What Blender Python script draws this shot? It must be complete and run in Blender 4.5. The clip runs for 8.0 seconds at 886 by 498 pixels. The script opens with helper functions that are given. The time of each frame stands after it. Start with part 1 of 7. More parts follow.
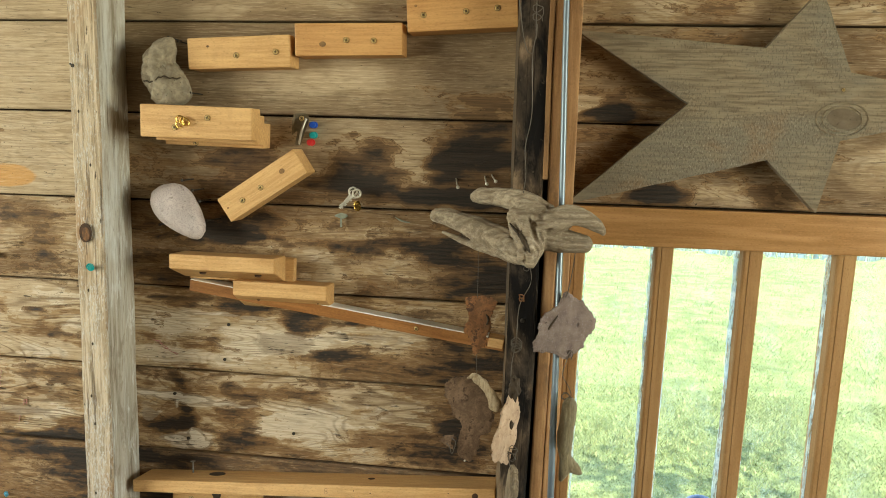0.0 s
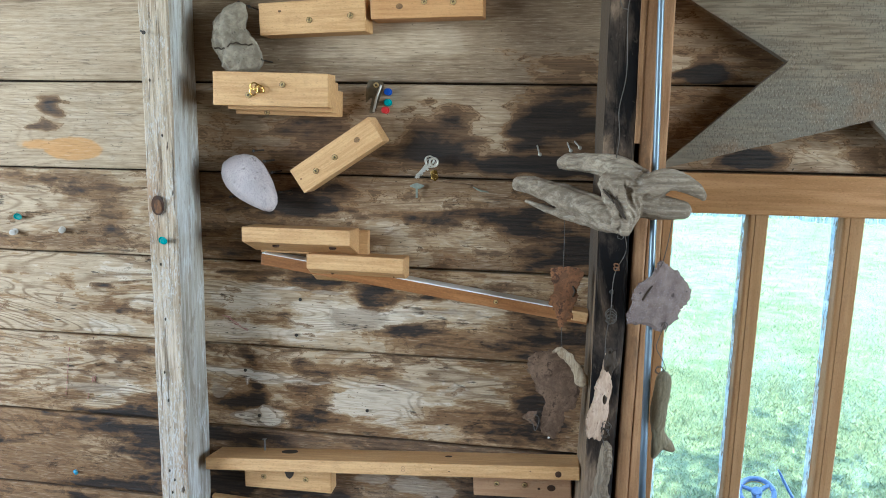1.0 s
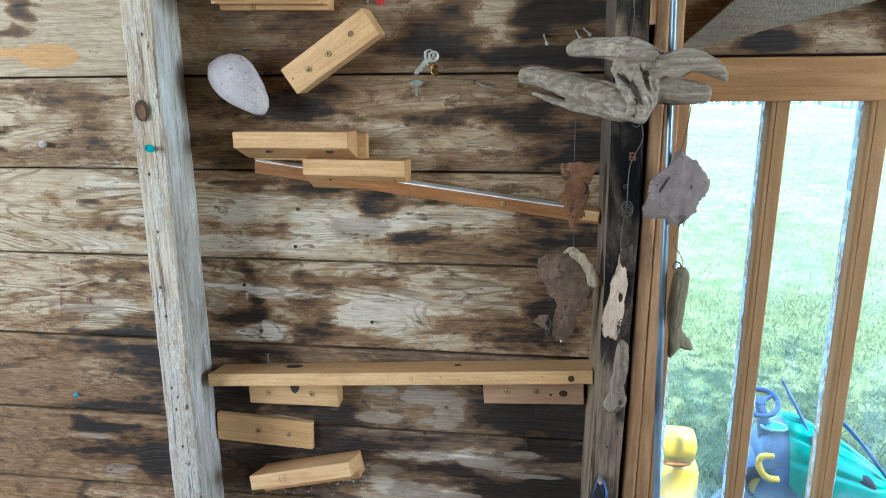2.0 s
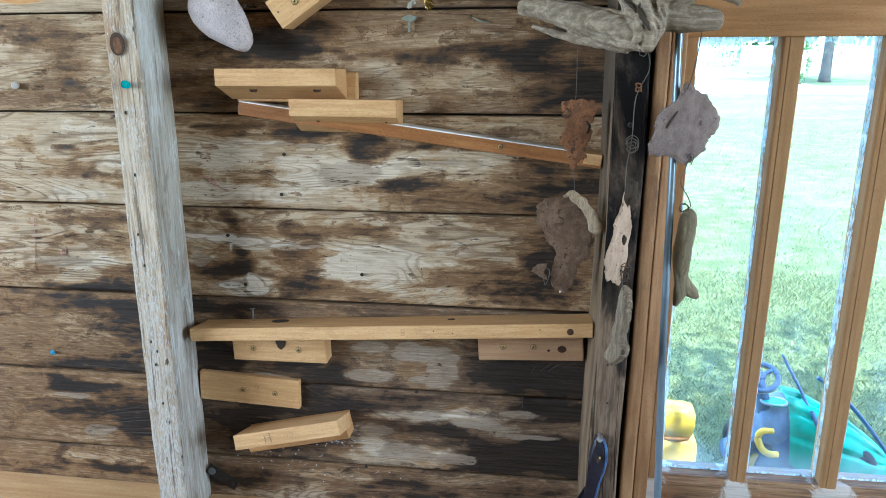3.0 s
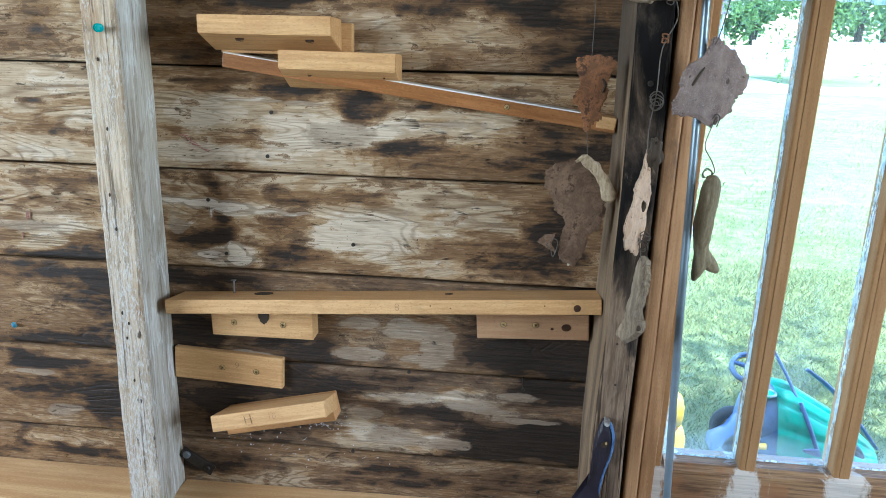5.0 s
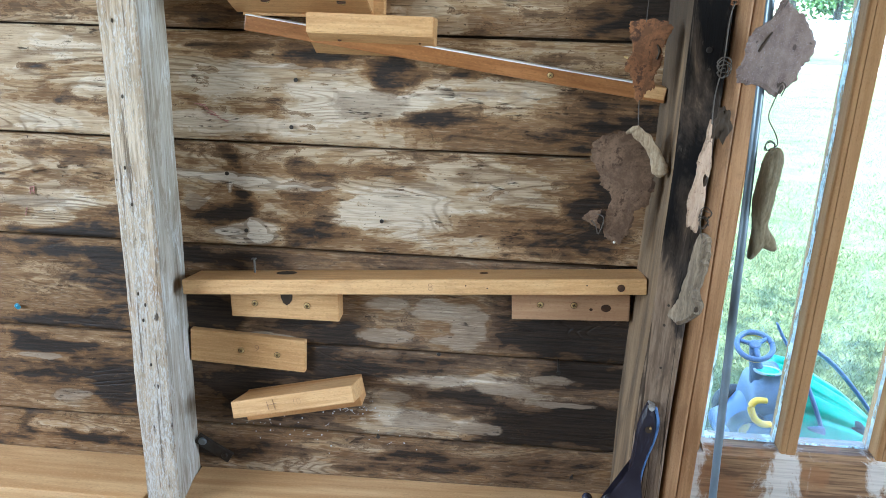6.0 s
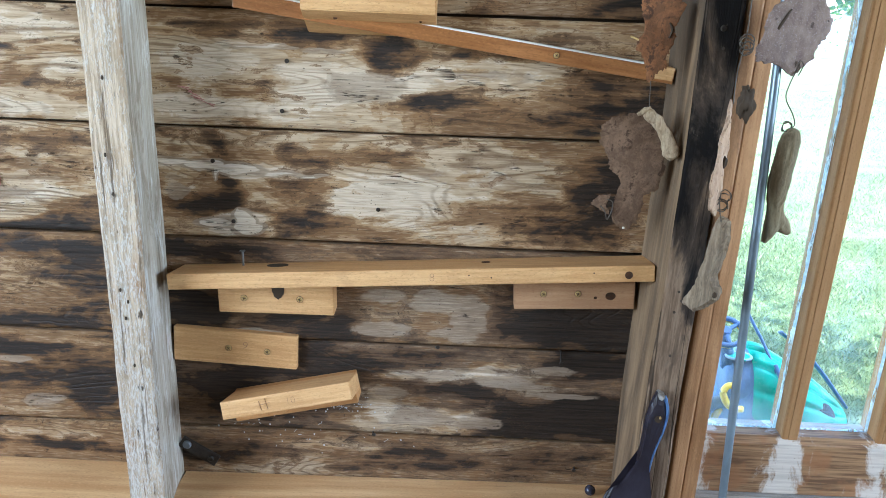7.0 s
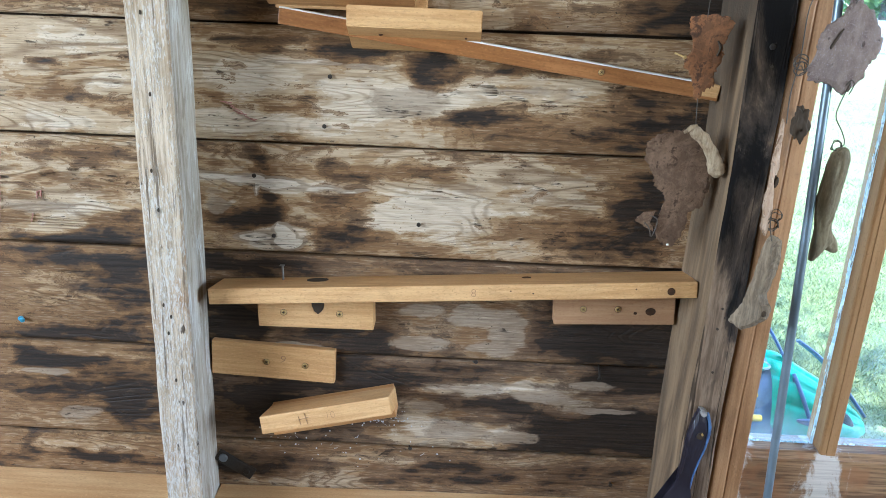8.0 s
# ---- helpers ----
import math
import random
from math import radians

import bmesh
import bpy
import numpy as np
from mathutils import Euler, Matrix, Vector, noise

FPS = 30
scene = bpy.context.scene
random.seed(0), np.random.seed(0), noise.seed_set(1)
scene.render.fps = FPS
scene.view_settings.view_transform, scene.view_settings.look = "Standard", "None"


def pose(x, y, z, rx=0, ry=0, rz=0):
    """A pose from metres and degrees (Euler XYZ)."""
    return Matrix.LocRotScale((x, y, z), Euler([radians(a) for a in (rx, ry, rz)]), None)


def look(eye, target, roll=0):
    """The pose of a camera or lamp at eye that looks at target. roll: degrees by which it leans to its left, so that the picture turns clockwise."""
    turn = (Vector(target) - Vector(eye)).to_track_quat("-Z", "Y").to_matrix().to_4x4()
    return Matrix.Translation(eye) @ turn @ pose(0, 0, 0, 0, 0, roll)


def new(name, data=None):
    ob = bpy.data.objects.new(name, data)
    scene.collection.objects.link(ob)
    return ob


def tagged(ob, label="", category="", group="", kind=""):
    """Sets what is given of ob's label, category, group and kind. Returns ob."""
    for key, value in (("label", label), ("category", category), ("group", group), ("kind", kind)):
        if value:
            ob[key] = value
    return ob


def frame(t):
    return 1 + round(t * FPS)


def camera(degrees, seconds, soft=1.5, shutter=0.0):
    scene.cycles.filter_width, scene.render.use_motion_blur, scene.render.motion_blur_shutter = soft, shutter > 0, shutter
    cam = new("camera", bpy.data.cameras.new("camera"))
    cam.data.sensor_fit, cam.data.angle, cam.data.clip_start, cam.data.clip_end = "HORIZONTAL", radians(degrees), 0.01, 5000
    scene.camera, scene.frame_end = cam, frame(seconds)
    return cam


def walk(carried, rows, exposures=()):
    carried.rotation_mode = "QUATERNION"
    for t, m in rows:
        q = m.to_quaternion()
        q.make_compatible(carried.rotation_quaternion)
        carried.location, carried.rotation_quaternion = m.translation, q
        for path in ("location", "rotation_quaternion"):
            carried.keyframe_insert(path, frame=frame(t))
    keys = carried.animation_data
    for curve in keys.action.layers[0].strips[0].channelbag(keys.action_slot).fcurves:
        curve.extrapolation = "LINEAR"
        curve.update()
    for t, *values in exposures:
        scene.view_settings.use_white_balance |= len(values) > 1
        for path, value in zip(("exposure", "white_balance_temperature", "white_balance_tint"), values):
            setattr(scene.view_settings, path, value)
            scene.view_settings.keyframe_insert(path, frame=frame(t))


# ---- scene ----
cam = camera(60.8, 8.0, 0.9)
PATH = [
    (0, (0.002, -0.004, 1.466), (-0.255, 1.959, 1.18), 1.6),
    (0.5, (-0.046, 0.005, 1.458), (-0.359, 1.956, 1.147), 1.3),
    (1, (-0.078, 0.017, 1.44), (-0.392, 1.965, 1.114), 0.9),
    (1.5, (-0.084, 0.036, 1.421), (-0.407, 1.968, 1.016), -0.1),
    (2, (-0.096, 0.052, 1.391), (-0.391, 1.967, 0.894), -0.7),
    (2.2, (-0.103, 0.058, 1.379), (-0.38, 1.97, 0.861), -0.8),
    (3.3, (-0.092, 0.099, 1.314), (-0.374, 2.007, 0.788), -0.1),
    (3.5, (-0.087, 0.106, 1.308), (-0.359, 2.027, 0.821), 0.6),
    (3.6, (-0.088, 0.107, 1.305), (-0.374, 2.027, 0.808), 0.8),
    (4, (-0.092, 0.111, 1.293), (-0.379, 2.025, 0.79), 1.5),
    (5.5, (-0.166, 0.159, 1.278), (-0.356, 2.066, 0.705), 1.1),
    (6, (-0.201, 0.177, 1.268), (-0.365, 2.078, 0.668), 1.7),
    (6.5, (-0.235, 0.193, 1.258), (-0.319, 2.094, 0.64), 2.2),
    (7, (-0.256, 0.205, 1.252), (-0.295, 2.108, 0.637), 2.0),
    (7.5, (-0.283, 0.211, 1.252), (-0.286, 2.11, 0.624), 1.8),
    (8, (-0.299, 0.208, 1.264), (-0.345, 2.113, 0.655), 2.1),
]

# ---- exposure, world, sun, two added area lamps for the room ----
EXPOSURES = [(0.0, 3.35, 7300, -3), (0.5, 3.45, 5850, -1), (1.0, 3.48, 5080, 1), (1.5, 3.5, 5010, 0), (4.0, 3.45, 5110, 0), (5.5, 3.59, 5200, 1), (6.5, 3.68, 5180, 2), (8.0, 3.69, 5210, 3)]
walk(cam, [(t, look(eye, target, roll)) for t, eye, target, roll in PATH], EXPOSURES)

SUN_FROM = Vector((0.26, -0.30, 0.92)).normalized()
world = bpy.data.worlds.new("sky")
scene.world = world
world.use_nodes = True
sky = world.node_tree.nodes.new("ShaderNodeTexSky")
sky.sky_type = "NISHITA"
sky.sun_disc = False
sky.sun_elevation = math.asin(SUN_FROM.z)
sky.sun_rotation = math.atan2(SUN_FROM.x, SUN_FROM.y)
background = world.node_tree.nodes["Background"]
background.inputs["Strength"].default_value = 0.15
world.node_tree.links.new(sky.outputs["Color"], background.inputs["Color"])

sun_data = bpy.data.lights.new("sun", "SUN")
sun_data.energy, sun_data.angle, sun_data.color = 1.7, radians(0.5), (1.0, 0.95, 0.86)
sun = new("sun", sun_data)
sun.matrix_world = look(SUN_FROM * 30, (0, 0, 0))


def daylight(name, eye, target, width, height, watts, tint):
    data = bpy.data.lights.new(name, "AREA")
    data.shape, data.size, data.size_y = "RECTANGLE", width, height
    data.energy, data.color = watts, tint
    lamp = new(name, data)
    lamp.matrix_world = look(eye, target)
    return lamp


# Two lamps added to light the room from either side; neither window is seen.
daylight("added_east_lamp", (1.86, 0.0, 1.5), (0.0, 0.9, 1.3), 1.0, 0.8, 4.1, (1.0, 0.915, 0.815))
daylight("added_west_lamp", (-2.26, -0.2, 1.5), (-0.9, 1.0, 1.2), 1.4, 1.1, 6.0, (1.0, 0.925, 0.845))

# ---- materials ----
class Shader:
    """A node material under construction."""

    def __init__(self, name, rough=0.7, metal=0.0, spec=0.4):
        self.mat = bpy.data.materials.new(name)
        self.mat.use_nodes = True
        self.tree = self.mat.node_tree
        self.bsdf = self.tree.nodes["Principled BSDF"]
        self.bsdf.inputs["Roughness"].default_value = rough
        self.bsdf.inputs["Metallic"].default_value = metal
        self.bsdf.inputs["Specular IOR Level"].default_value = spec

    def put(self, value, socket):
        if isinstance(value, bpy.types.NodeSocket):
            self.tree.links.new(value, socket)
        elif isinstance(value, (tuple, list)) and len(value) == 3 and socket.type == "RGBA":
            socket.default_value = (*value, 1)
        else:
            socket.default_value = value

    def node(self, kind, **ins):
        n = self.tree.nodes.new("ShaderNode" + kind)
        for key, value in ins.items():
            self.put(value, n.inputs[key])
        return n

    def coords(self, scale=(1, 1, 1), kind="Object", shift=0.0):
        m = self.node("Mapping", Scale=scale)
        src = self.node("TexCoord").outputs[kind]
        if shift:
            rnd = self.node("ObjectInfo").outputs["Random"]
            move = self.node("VectorMath", )
            move.operation = "SCALE"
            self.put((37.0, 11.0, 53.0), move.inputs[0])
            self.put(self.math("MULTIPLY", rnd, shift), move.inputs["Scale"])
            add = self.node("VectorMath")
            self.put(src, add.inputs[0])
            self.put(move.outputs[0], add.inputs[1])
            src = add.outputs[0]
        self.put(src, m.inputs["Vector"])
        return m.outputs[0]

    def noise(self, vec, scale, detail=4.0, rough=0.55, twist=0.0):
        return self.node("TexNoise", Vector=vec, Scale=scale, Detail=detail, Roughness=rough, Distortion=twist).outputs["Fac"]

    def math(self, op, a, b=0.0, clamp=False):
        n = self.tree.nodes.new("ShaderNodeMath")
        n.operation, n.use_clamp = op, clamp
        self.put(a, n.inputs[0])
        self.put(b, n.inputs[1])
        return n.outputs[0]

    def step(self, value, lo, hi, out_lo=0.0, out_hi=1.0):
        n = self.tree.nodes.new("ShaderNodeMapRange")
        n.interpolation_type = "SMOOTHSTEP"
        for key, v in (("Value", value), ("From Min", lo), ("From Max", hi), ("To Min", out_lo), ("To Max", out_hi)):
            self.put(v, n.inputs[key])
        return n.outputs["Result"]

    def mix(self, fac, a, b, blend="MIX"):
        n = self.tree.nodes.new("ShaderNodeMix")
        n.data_type, n.blend_type = "RGBA", blend
        self.put(fac, n.inputs[0])
        self.put(a, n.inputs[6])
        self.put(b, n.inputs[7])
        return n.outputs[2]

    def finish(self, colour, rough=None, height=None, bump=0.3, dist=0.002):
        self.put(colour, self.bsdf.inputs["Base Color"])
        if rough is not None:
            self.put(rough, self.bsdf.inputs["Roughness"])
        if height is not None:
            b = self.node("Bump", Strength=bump, Distance=dist, Height=height)
            self.put(b.outputs[0], self.bsdf.inputs["Normal"])
        return self.mat


def make_boards():
    """Old flat-sawn boards: tan to silvery wood with a wavy figure, soaked by brown and black water stains with ragged ends along the grain."""
    s = Shader("weathered_stained_boards", 0.75, spec=0.3)
    wear = s.node("Attribute")
    wear.attribute_name = "wear"
    split = s.node("SeparateColor", Color=wear.outputs["Color"])
    dark, pale, amber = (split.outputs[i] for i in range(3))
    quiet = s.node("Attribute")
    quiet.attribute_name = "calm"
    calm = quiet.outputs["Fac"]
    busy = s.math("SUBTRACT", 1.0, calm)
    centred = lambda x, k: s.math("MULTIPLY", s.math("SUBTRACT", x, 0.5), k)
    total = lambda *xs: xs[0] if len(xs) == 1 else s.math("ADD", xs[0], total(*xs[1:]))
    times = lambda *xs: xs[0] if len(xs) == 1 else s.math("MULTIPLY", xs[0], times(*xs[1:]))
    near = lambda x, at, half: s.step(s.math("ABSOLUTE", s.math("SUBTRACT", x, at)), half, half * 0.25)
    cloud = s.noise(s.coords((0.40, 1, 1), shift=1.0), 9, 4, 0.55, 0.8)
    swirl = s.noise(s.coords((0.36, 1, 1), shift=1.9), 19, 7, 0.60, 1.6)
    flame = s.noise(s.coords((0.13, 1, 1), shift=1.4), 70, 6, 0.62, 0.5)
    ragged = s.noise(s.coords((0.55, 1, 1), shift=1.7), 60, 9, 0.66, 0.7)
    grain = s.noise(s.coords((0.03, 1, 1), shift=1.0), 380, 5, 0.65, 0.2)
    fine = s.noise(s.coords((0.06, 1, 1), shift=1.3), 950, 3, 0.6)
    # the figure: wavy growth lines, close together, opening into loops
    figure = s.noise(s.coords((0.20, 1, 1), shift=1.0), 10, 3, 0.5, 0.9)
    rings = s.math("ABSOLUTE", s.math("SUBTRACT", s.math("FRACT", s.math("MULTIPLY", figure, 27.0)), 0.5))
    ring = times(s.step(rings, 0.27, 0.02), s.step(cloud, 0.36, 0.56, 0.25, 1.0), total(times(busy, 0.85), 0.15))
    # bare wood: brown where sheltered, tan where dry, silvery where bleached
    dryness = total(pale, s.math("MULTIPLY", dark, -0.5), times(busy, total(centred(cloud, 1.5), centred(swirl, 2.2), centred(flame, 2.2), centred(ragged, 1.1))), -0.06)
    tone = total(s.math("MULTIPLY", swirl, 0.55), s.math("MULTIPLY", grain, 0.45))
    brown = s.mix(s.step(tone, 0.36, 0.64), (0.157, 0.088, 0.0391), (0.277, 0.172, 0.0837))
    tan = s.mix(s.step(tone, 0.36, 0.64), (0.277, 0.178, 0.0893), (0.408, 0.286, 0.16))
    silver = s.mix(s.step(grain, 0.34, 0.64), (0.366, 0.272, 0.169), (0.522, 0.412, 0.279))
    colour = s.mix(s.step(dryness, -0.05, 0.06), brown, tan)
    colour = s.mix(s.step(dryness, 0.20, 0.28, 0.0, 0.92), colour, silver)
    plain_wood = s.mix(s.step(total(s.math("MULTIPLY", grain, 0.6), s.math("MULTIPLY", cloud, 0.4)), 0.38, 0.62), (0.157, 0.112, 0.0688), (0.277, 0.212, 0.14))
    plain_wood = s.mix(s.step(total(pale, centred(cloud, 1.6)), 0.05, 0.42, 0.0, 0.85), plain_wood, s.mix(s.step(grain, 0.36, 0.64), (0.387, 0.295, 0.191), (0.554, 0.44, 0.302)))
    colour = s.mix(times(calm, 0.85), colour, plain_wood)
    chalk = times(busy, s.step(total(pale, centred(ragged, 1.4), centred(flame, 1.2)), 0.68, 0.84, 0.0, 0.65))
    colour = s.mix(chalk, colour, s.mix(s.step(grain, 0.34, 0.64), (0.543, 0.455, 0.339), (0.711, 0.625, 0.502)))
    colour = s.mix(times(ring, 0.68), colour, (0.125, 0.07, 0.0307))
    # stains: a tea-brown wash with a tide line, a deep brown heart, black where it stayed wet
    soak = total(dark, s.math("MULTIPLY", pale, -0.35), times(total(times(busy, 0.72), 0.28), total(centred(swirl, 2.2), centred(flame, 2.0), centred(ragged, 1.4), centred(grain, 0.3))), 0.02)
    halo = s.mix(s.step(tone, 0.36, 0.64), (0.157, 0.084, 0.0335), (0.266, 0.156, 0.0688))
    deep = s.mix(s.step(grain, 0.36, 0.66), (0.047, 0.025, 0.0112), (0.12, 0.066, 0.0288))
    black = s.mix(s.step(grain, 0.36, 0.64), (0.00888, 0.0075, 0.00651), (0.0272, 0.019, 0.014))
    colour = s.mix(s.step(soak, 0.11, 0.15, 0.0, 0.62), colour, halo)
    colour = s.mix(times(near(soak, 0.175, 0.030), s.step(ragged, 0.40, 0.58, 0.1, 0.75)), colour, (0.0732, 0.038, 0.0167))
    colour = s.mix(s.step(soak, 0.25, 0.30, 0.0, 0.66), colour, deep)
    colour = s.mix(s.step(soak, 0.40, 0.48, 0.0, 0.80), colour, deep)
    colour = s.mix(s.step(soak, 0.50, 0.72, 0.0, 0.94), colour, black)
    # smoke on the boards low between the posts: greyer and darker, thin where the wood was bleached
    smoke = times(1.15, wear.outputs["Alpha"], s.step(total(soak, centred(cloud, 1.6), centred(ragged, 0.6)), -0.22, 0.06, 0.10, 1.0))
    colour = s.mix(times(smoke, 0.64, s.step(soak, 0.34, 0.62, 1.0, 0.1)), colour, s.mix(s.step(grain, 0.34, 0.64), (0.026, 0.024, 0.0235), (0.092, 0.083, 0.075)))
    # scuffed patches where the surface has flaked to clean pale wood, each with a thin dark rim
    bare = s.node("Attribute")
    bare.attribute_name = "bare"
    scuff = total(bare.outputs["Fac"], centred(ragged, 0.8), centred(flame, 0.6))
    clean = s.step(bare.outputs["Fac"], 0.78, 0.90)
    colour = s.mix(times(near(scuff, 0.36, 0.05), s.step(bare.outputs["Fac"], 0.30, 0.70, 0.15, 0.6)), colour, (0.055, 0.032, 0.018))
    worn = s.mix(s.step(tone, 0.36, 0.64), (0.215, 0.162, 0.112), (0.370, 0.298, 0.220))
    colour = s.mix(s.step(scuff, 0.32, 0.50, 0.0, 0.80), colour, s.mix(clean, worn, s.mix(s.step(grain, 0.34, 0.64), (0.50, 0.43, 0.34), (0.70, 0.63, 0.52))))
    # nested drying lines in the dry wood
    nest = s.math("ABSOLUTE", s.math("SUBTRACT", s.math("FRACT", s.math("MULTIPLY", total(swirl, centred(ragged, 0.25)), 15.0)), 0.5))
    nest = times(busy, s.step(nest, 0.085, 0.015), s.step(ragged, 0.47, 0.58, 0.0, 0.75), s.step(cloud, 0.44, 0.56))
    colour = s.mix(nest, colour, (0.0993, 0.056, 0.0279))
    gold = s.step(total(amber, centred(ragged, 0.6)), 0.35, 0.55)
    colour = s.mix(s.math("MULTIPLY", gold, 0.75), colour, (0.543, 0.28, 0.0791))
    # short weather checks along the grain, open pores, fly specks
    split_n = s.noise(s.coords((0.05, 1, 1), shift=2.1), 60, 4, 0.55, 0.3)
    check = times(total(times(busy, 0.7), 0.3), near(split_n, 0.5, 0.011), s.step(ragged, 0.50, 0.60))
    colour = s.mix(s.math("MULTIPLY", check, 0.85), colour, (0.023, 0.014, 0.00837))
    colour = s.mix(s.step(fine, 0.54, 0.72, 0.0, 0.42), colour, (0.0627, 0.037, 0.0205))
    colour = s.mix(times(s.step(fine, 0.47, 0.30, 0.0, 0.28), s.step(soak, 0.05, 0.25, 1.0, 0.05)), colour, (0.669, 0.545, 0.391))
    specks = s.step(s.noise(s.coords((0.8, 1, 1), shift=1.0), 300, 2, 0.5), 0.715, 0.745)
    colour = s.mix(s.math("MULTIPLY", specks, 0.75), colour, (0.0261, 0.016, 0.0102))
    height = total(s.math("MULTIPLY", grain, 0.6), s.math("MULTIPLY", fine, 0.4), s.math("MULTIPLY", check, -1.2), s.math("MULTIPLY", ring, -0.5))
    return s.finish(colour, s.step(soak, 0.2, 0.7, 0.84, 0.60), height, 0.75, 0.0014)


def make_wood(name, dark, light, scale=1.0, along="X", rough=0.6, weather=0.0, wet=(0.05, 0.03, 0.02), ringy=0.35, bump=0.25, shift=1.0):
    """Planed or weathered timber; the grain runs along one local axis."""
    s = Shader(name, rough, spec=0.35)
    stretch = {"X": (0.06, 1, 1), "Y": (1, 0.06, 1), "Z": (1, 1, 0.06)}[along]
    half = {"X": (0.3, 1, 1), "Y": (1, 0.3, 1), "Z": (1, 1, 0.3)}[along]
    gv = s.coords(stretch, shift=shift)
    hv = s.coords(half, shift=shift)
    grain = s.noise(gv, 190 * scale, 5, 0.6)
    fine = s.noise(gv, 700 * scale, 3, 0.6)
    broad = s.noise(hv, 14 * scale, 4, 0.55, 0.6)
    bands = s.node("TexWave", Vector=gv, Scale=34.0 * scale, Distortion=5.0, Detail=3.0)
    bands.bands_direction = "DIAGONAL"
    ring = s.step(bands.outputs["Fac"], 0.5, 0.95)
    colour = s.mix(s.step(s.math("ADD", s.math("MULTIPLY", grain, 0.55), s.math("MULTIPLY", broad, 0.45)), 0.36, 0.64), dark, light)
    colour = s.mix(s.math("MULTIPLY", ring, ringy), colour, dark)
    if weather:
        dirt = s.step(s.noise(hv, 30 * scale, 7, 0.65, 0.5), 0.56, 0.70)
        colour = s.mix(s.math("MULTIPLY", dirt, weather), colour, wet)
    pores = s.step(fine, 0.60, 0.78, 0.0, 0.35)
    colour = s.mix(pores, colour, tuple(c * 0.45 for c in dark))
    sawn = s.noise(s.coords({"X": (0.45, 1, 1), "Y": (1, 0.45, 1), "Z": (1, 1, 0.45)}[along], shift=shift), 640, 3, 0.6)
    colour = s.mix(s.step(sawn, 0.56, 0.70, 0.0, 0.45), colour, tuple(c * 0.62 for c in dark))
    colour = s.mix(s.step(sawn, 0.44, 0.32, 0.0, 0.30), colour, tuple(min(c * 1.15, 0.9) for c in light))
    smudge = s.step(s.noise(s.coords(shift=shift), 42, 3, 0.5), 0.60, 0.75, 0.0, 0.18)
    colour = s.mix(smudge, colour, tuple(c * 0.5 for c in dark))
    return s.finish(colour, s.step(broad, 0.3, 0.7, rough - 0.08, rough + 0.1), s.math("ADD", s.math("ADD", grain, s.math("MULTIPLY", fine, 0.5)), s.math("MULTIPLY", sawn, -0.8)), bump, 0.001)


def make_grey_stud():
    """The front of the grey post: warm bare wood under worn whitewash."""
    s = Shader("whitewashed_post_front", 0.88, spec=0.2)
    grain, fine = s.noise(s.coords((1, 1, 0.05)), 260, 6, 0.68), s.noise(s.coords((1, 1, 0.22)), 640, 4, 0.7)
    blot = s.noise(s.coords((1, 1, 0.28)), 30, 8, 0.7, 0.6)
    colour = s.mix(s.step(grain, 0.36, 0.64), (0.33, 0.255, 0.172), (0.60, 0.50, 0.375))
    colour = s.mix(s.step(s.noise(s.coords((1, 1, 0.4)), 18, 4, 0.6), 0.52, 0.68, 0.0, 0.6), colour, (0.33, 0.185, 0.085))
    z = s.node("SeparateXYZ", Vector=s.node("TexCoord").outputs["Object"]).outputs["Z"]
    flakes = s.math("ADD", blot, s.math("MULTIPLY", s.math("SUBTRACT", fine, 0.5), 1.3))
    flakes = s.step(s.math("ADD", flakes, s.step(z, 1.35, 0.80, -0.04, 0.05)), 0.44, 0.68)
    colour = s.mix(s.math("MULTIPLY", flakes, 0.78), colour, s.mix(s.step(fine, 0.4, 0.6), (0.46, 0.42, 0.36), (0.62, 0.60, 0.56)))
    dark = s.step(s.noise(s.coords((1, 1, 0.03)), 230, 6, 0.66), 0.55, 0.63)
    colour = s.mix(s.math("MULTIPLY", dark, 0.72), colour, (0.085, 0.058, 0.036))
    pit = s.step(s.noise(s.coords((1, 1, 0.30)), 120, 3, 0.55), 0.66, 0.71)
    colour = s.mix(s.math("MULTIPLY", pit, 0.85), colour, (0.035, 0.022, 0.014))
    h = s.math("SUBTRACT", s.math("ADD", s.math("ADD", grain, flakes), fine), pit)
    return s.finish(colour, None, h, 0.6, 0.0018)


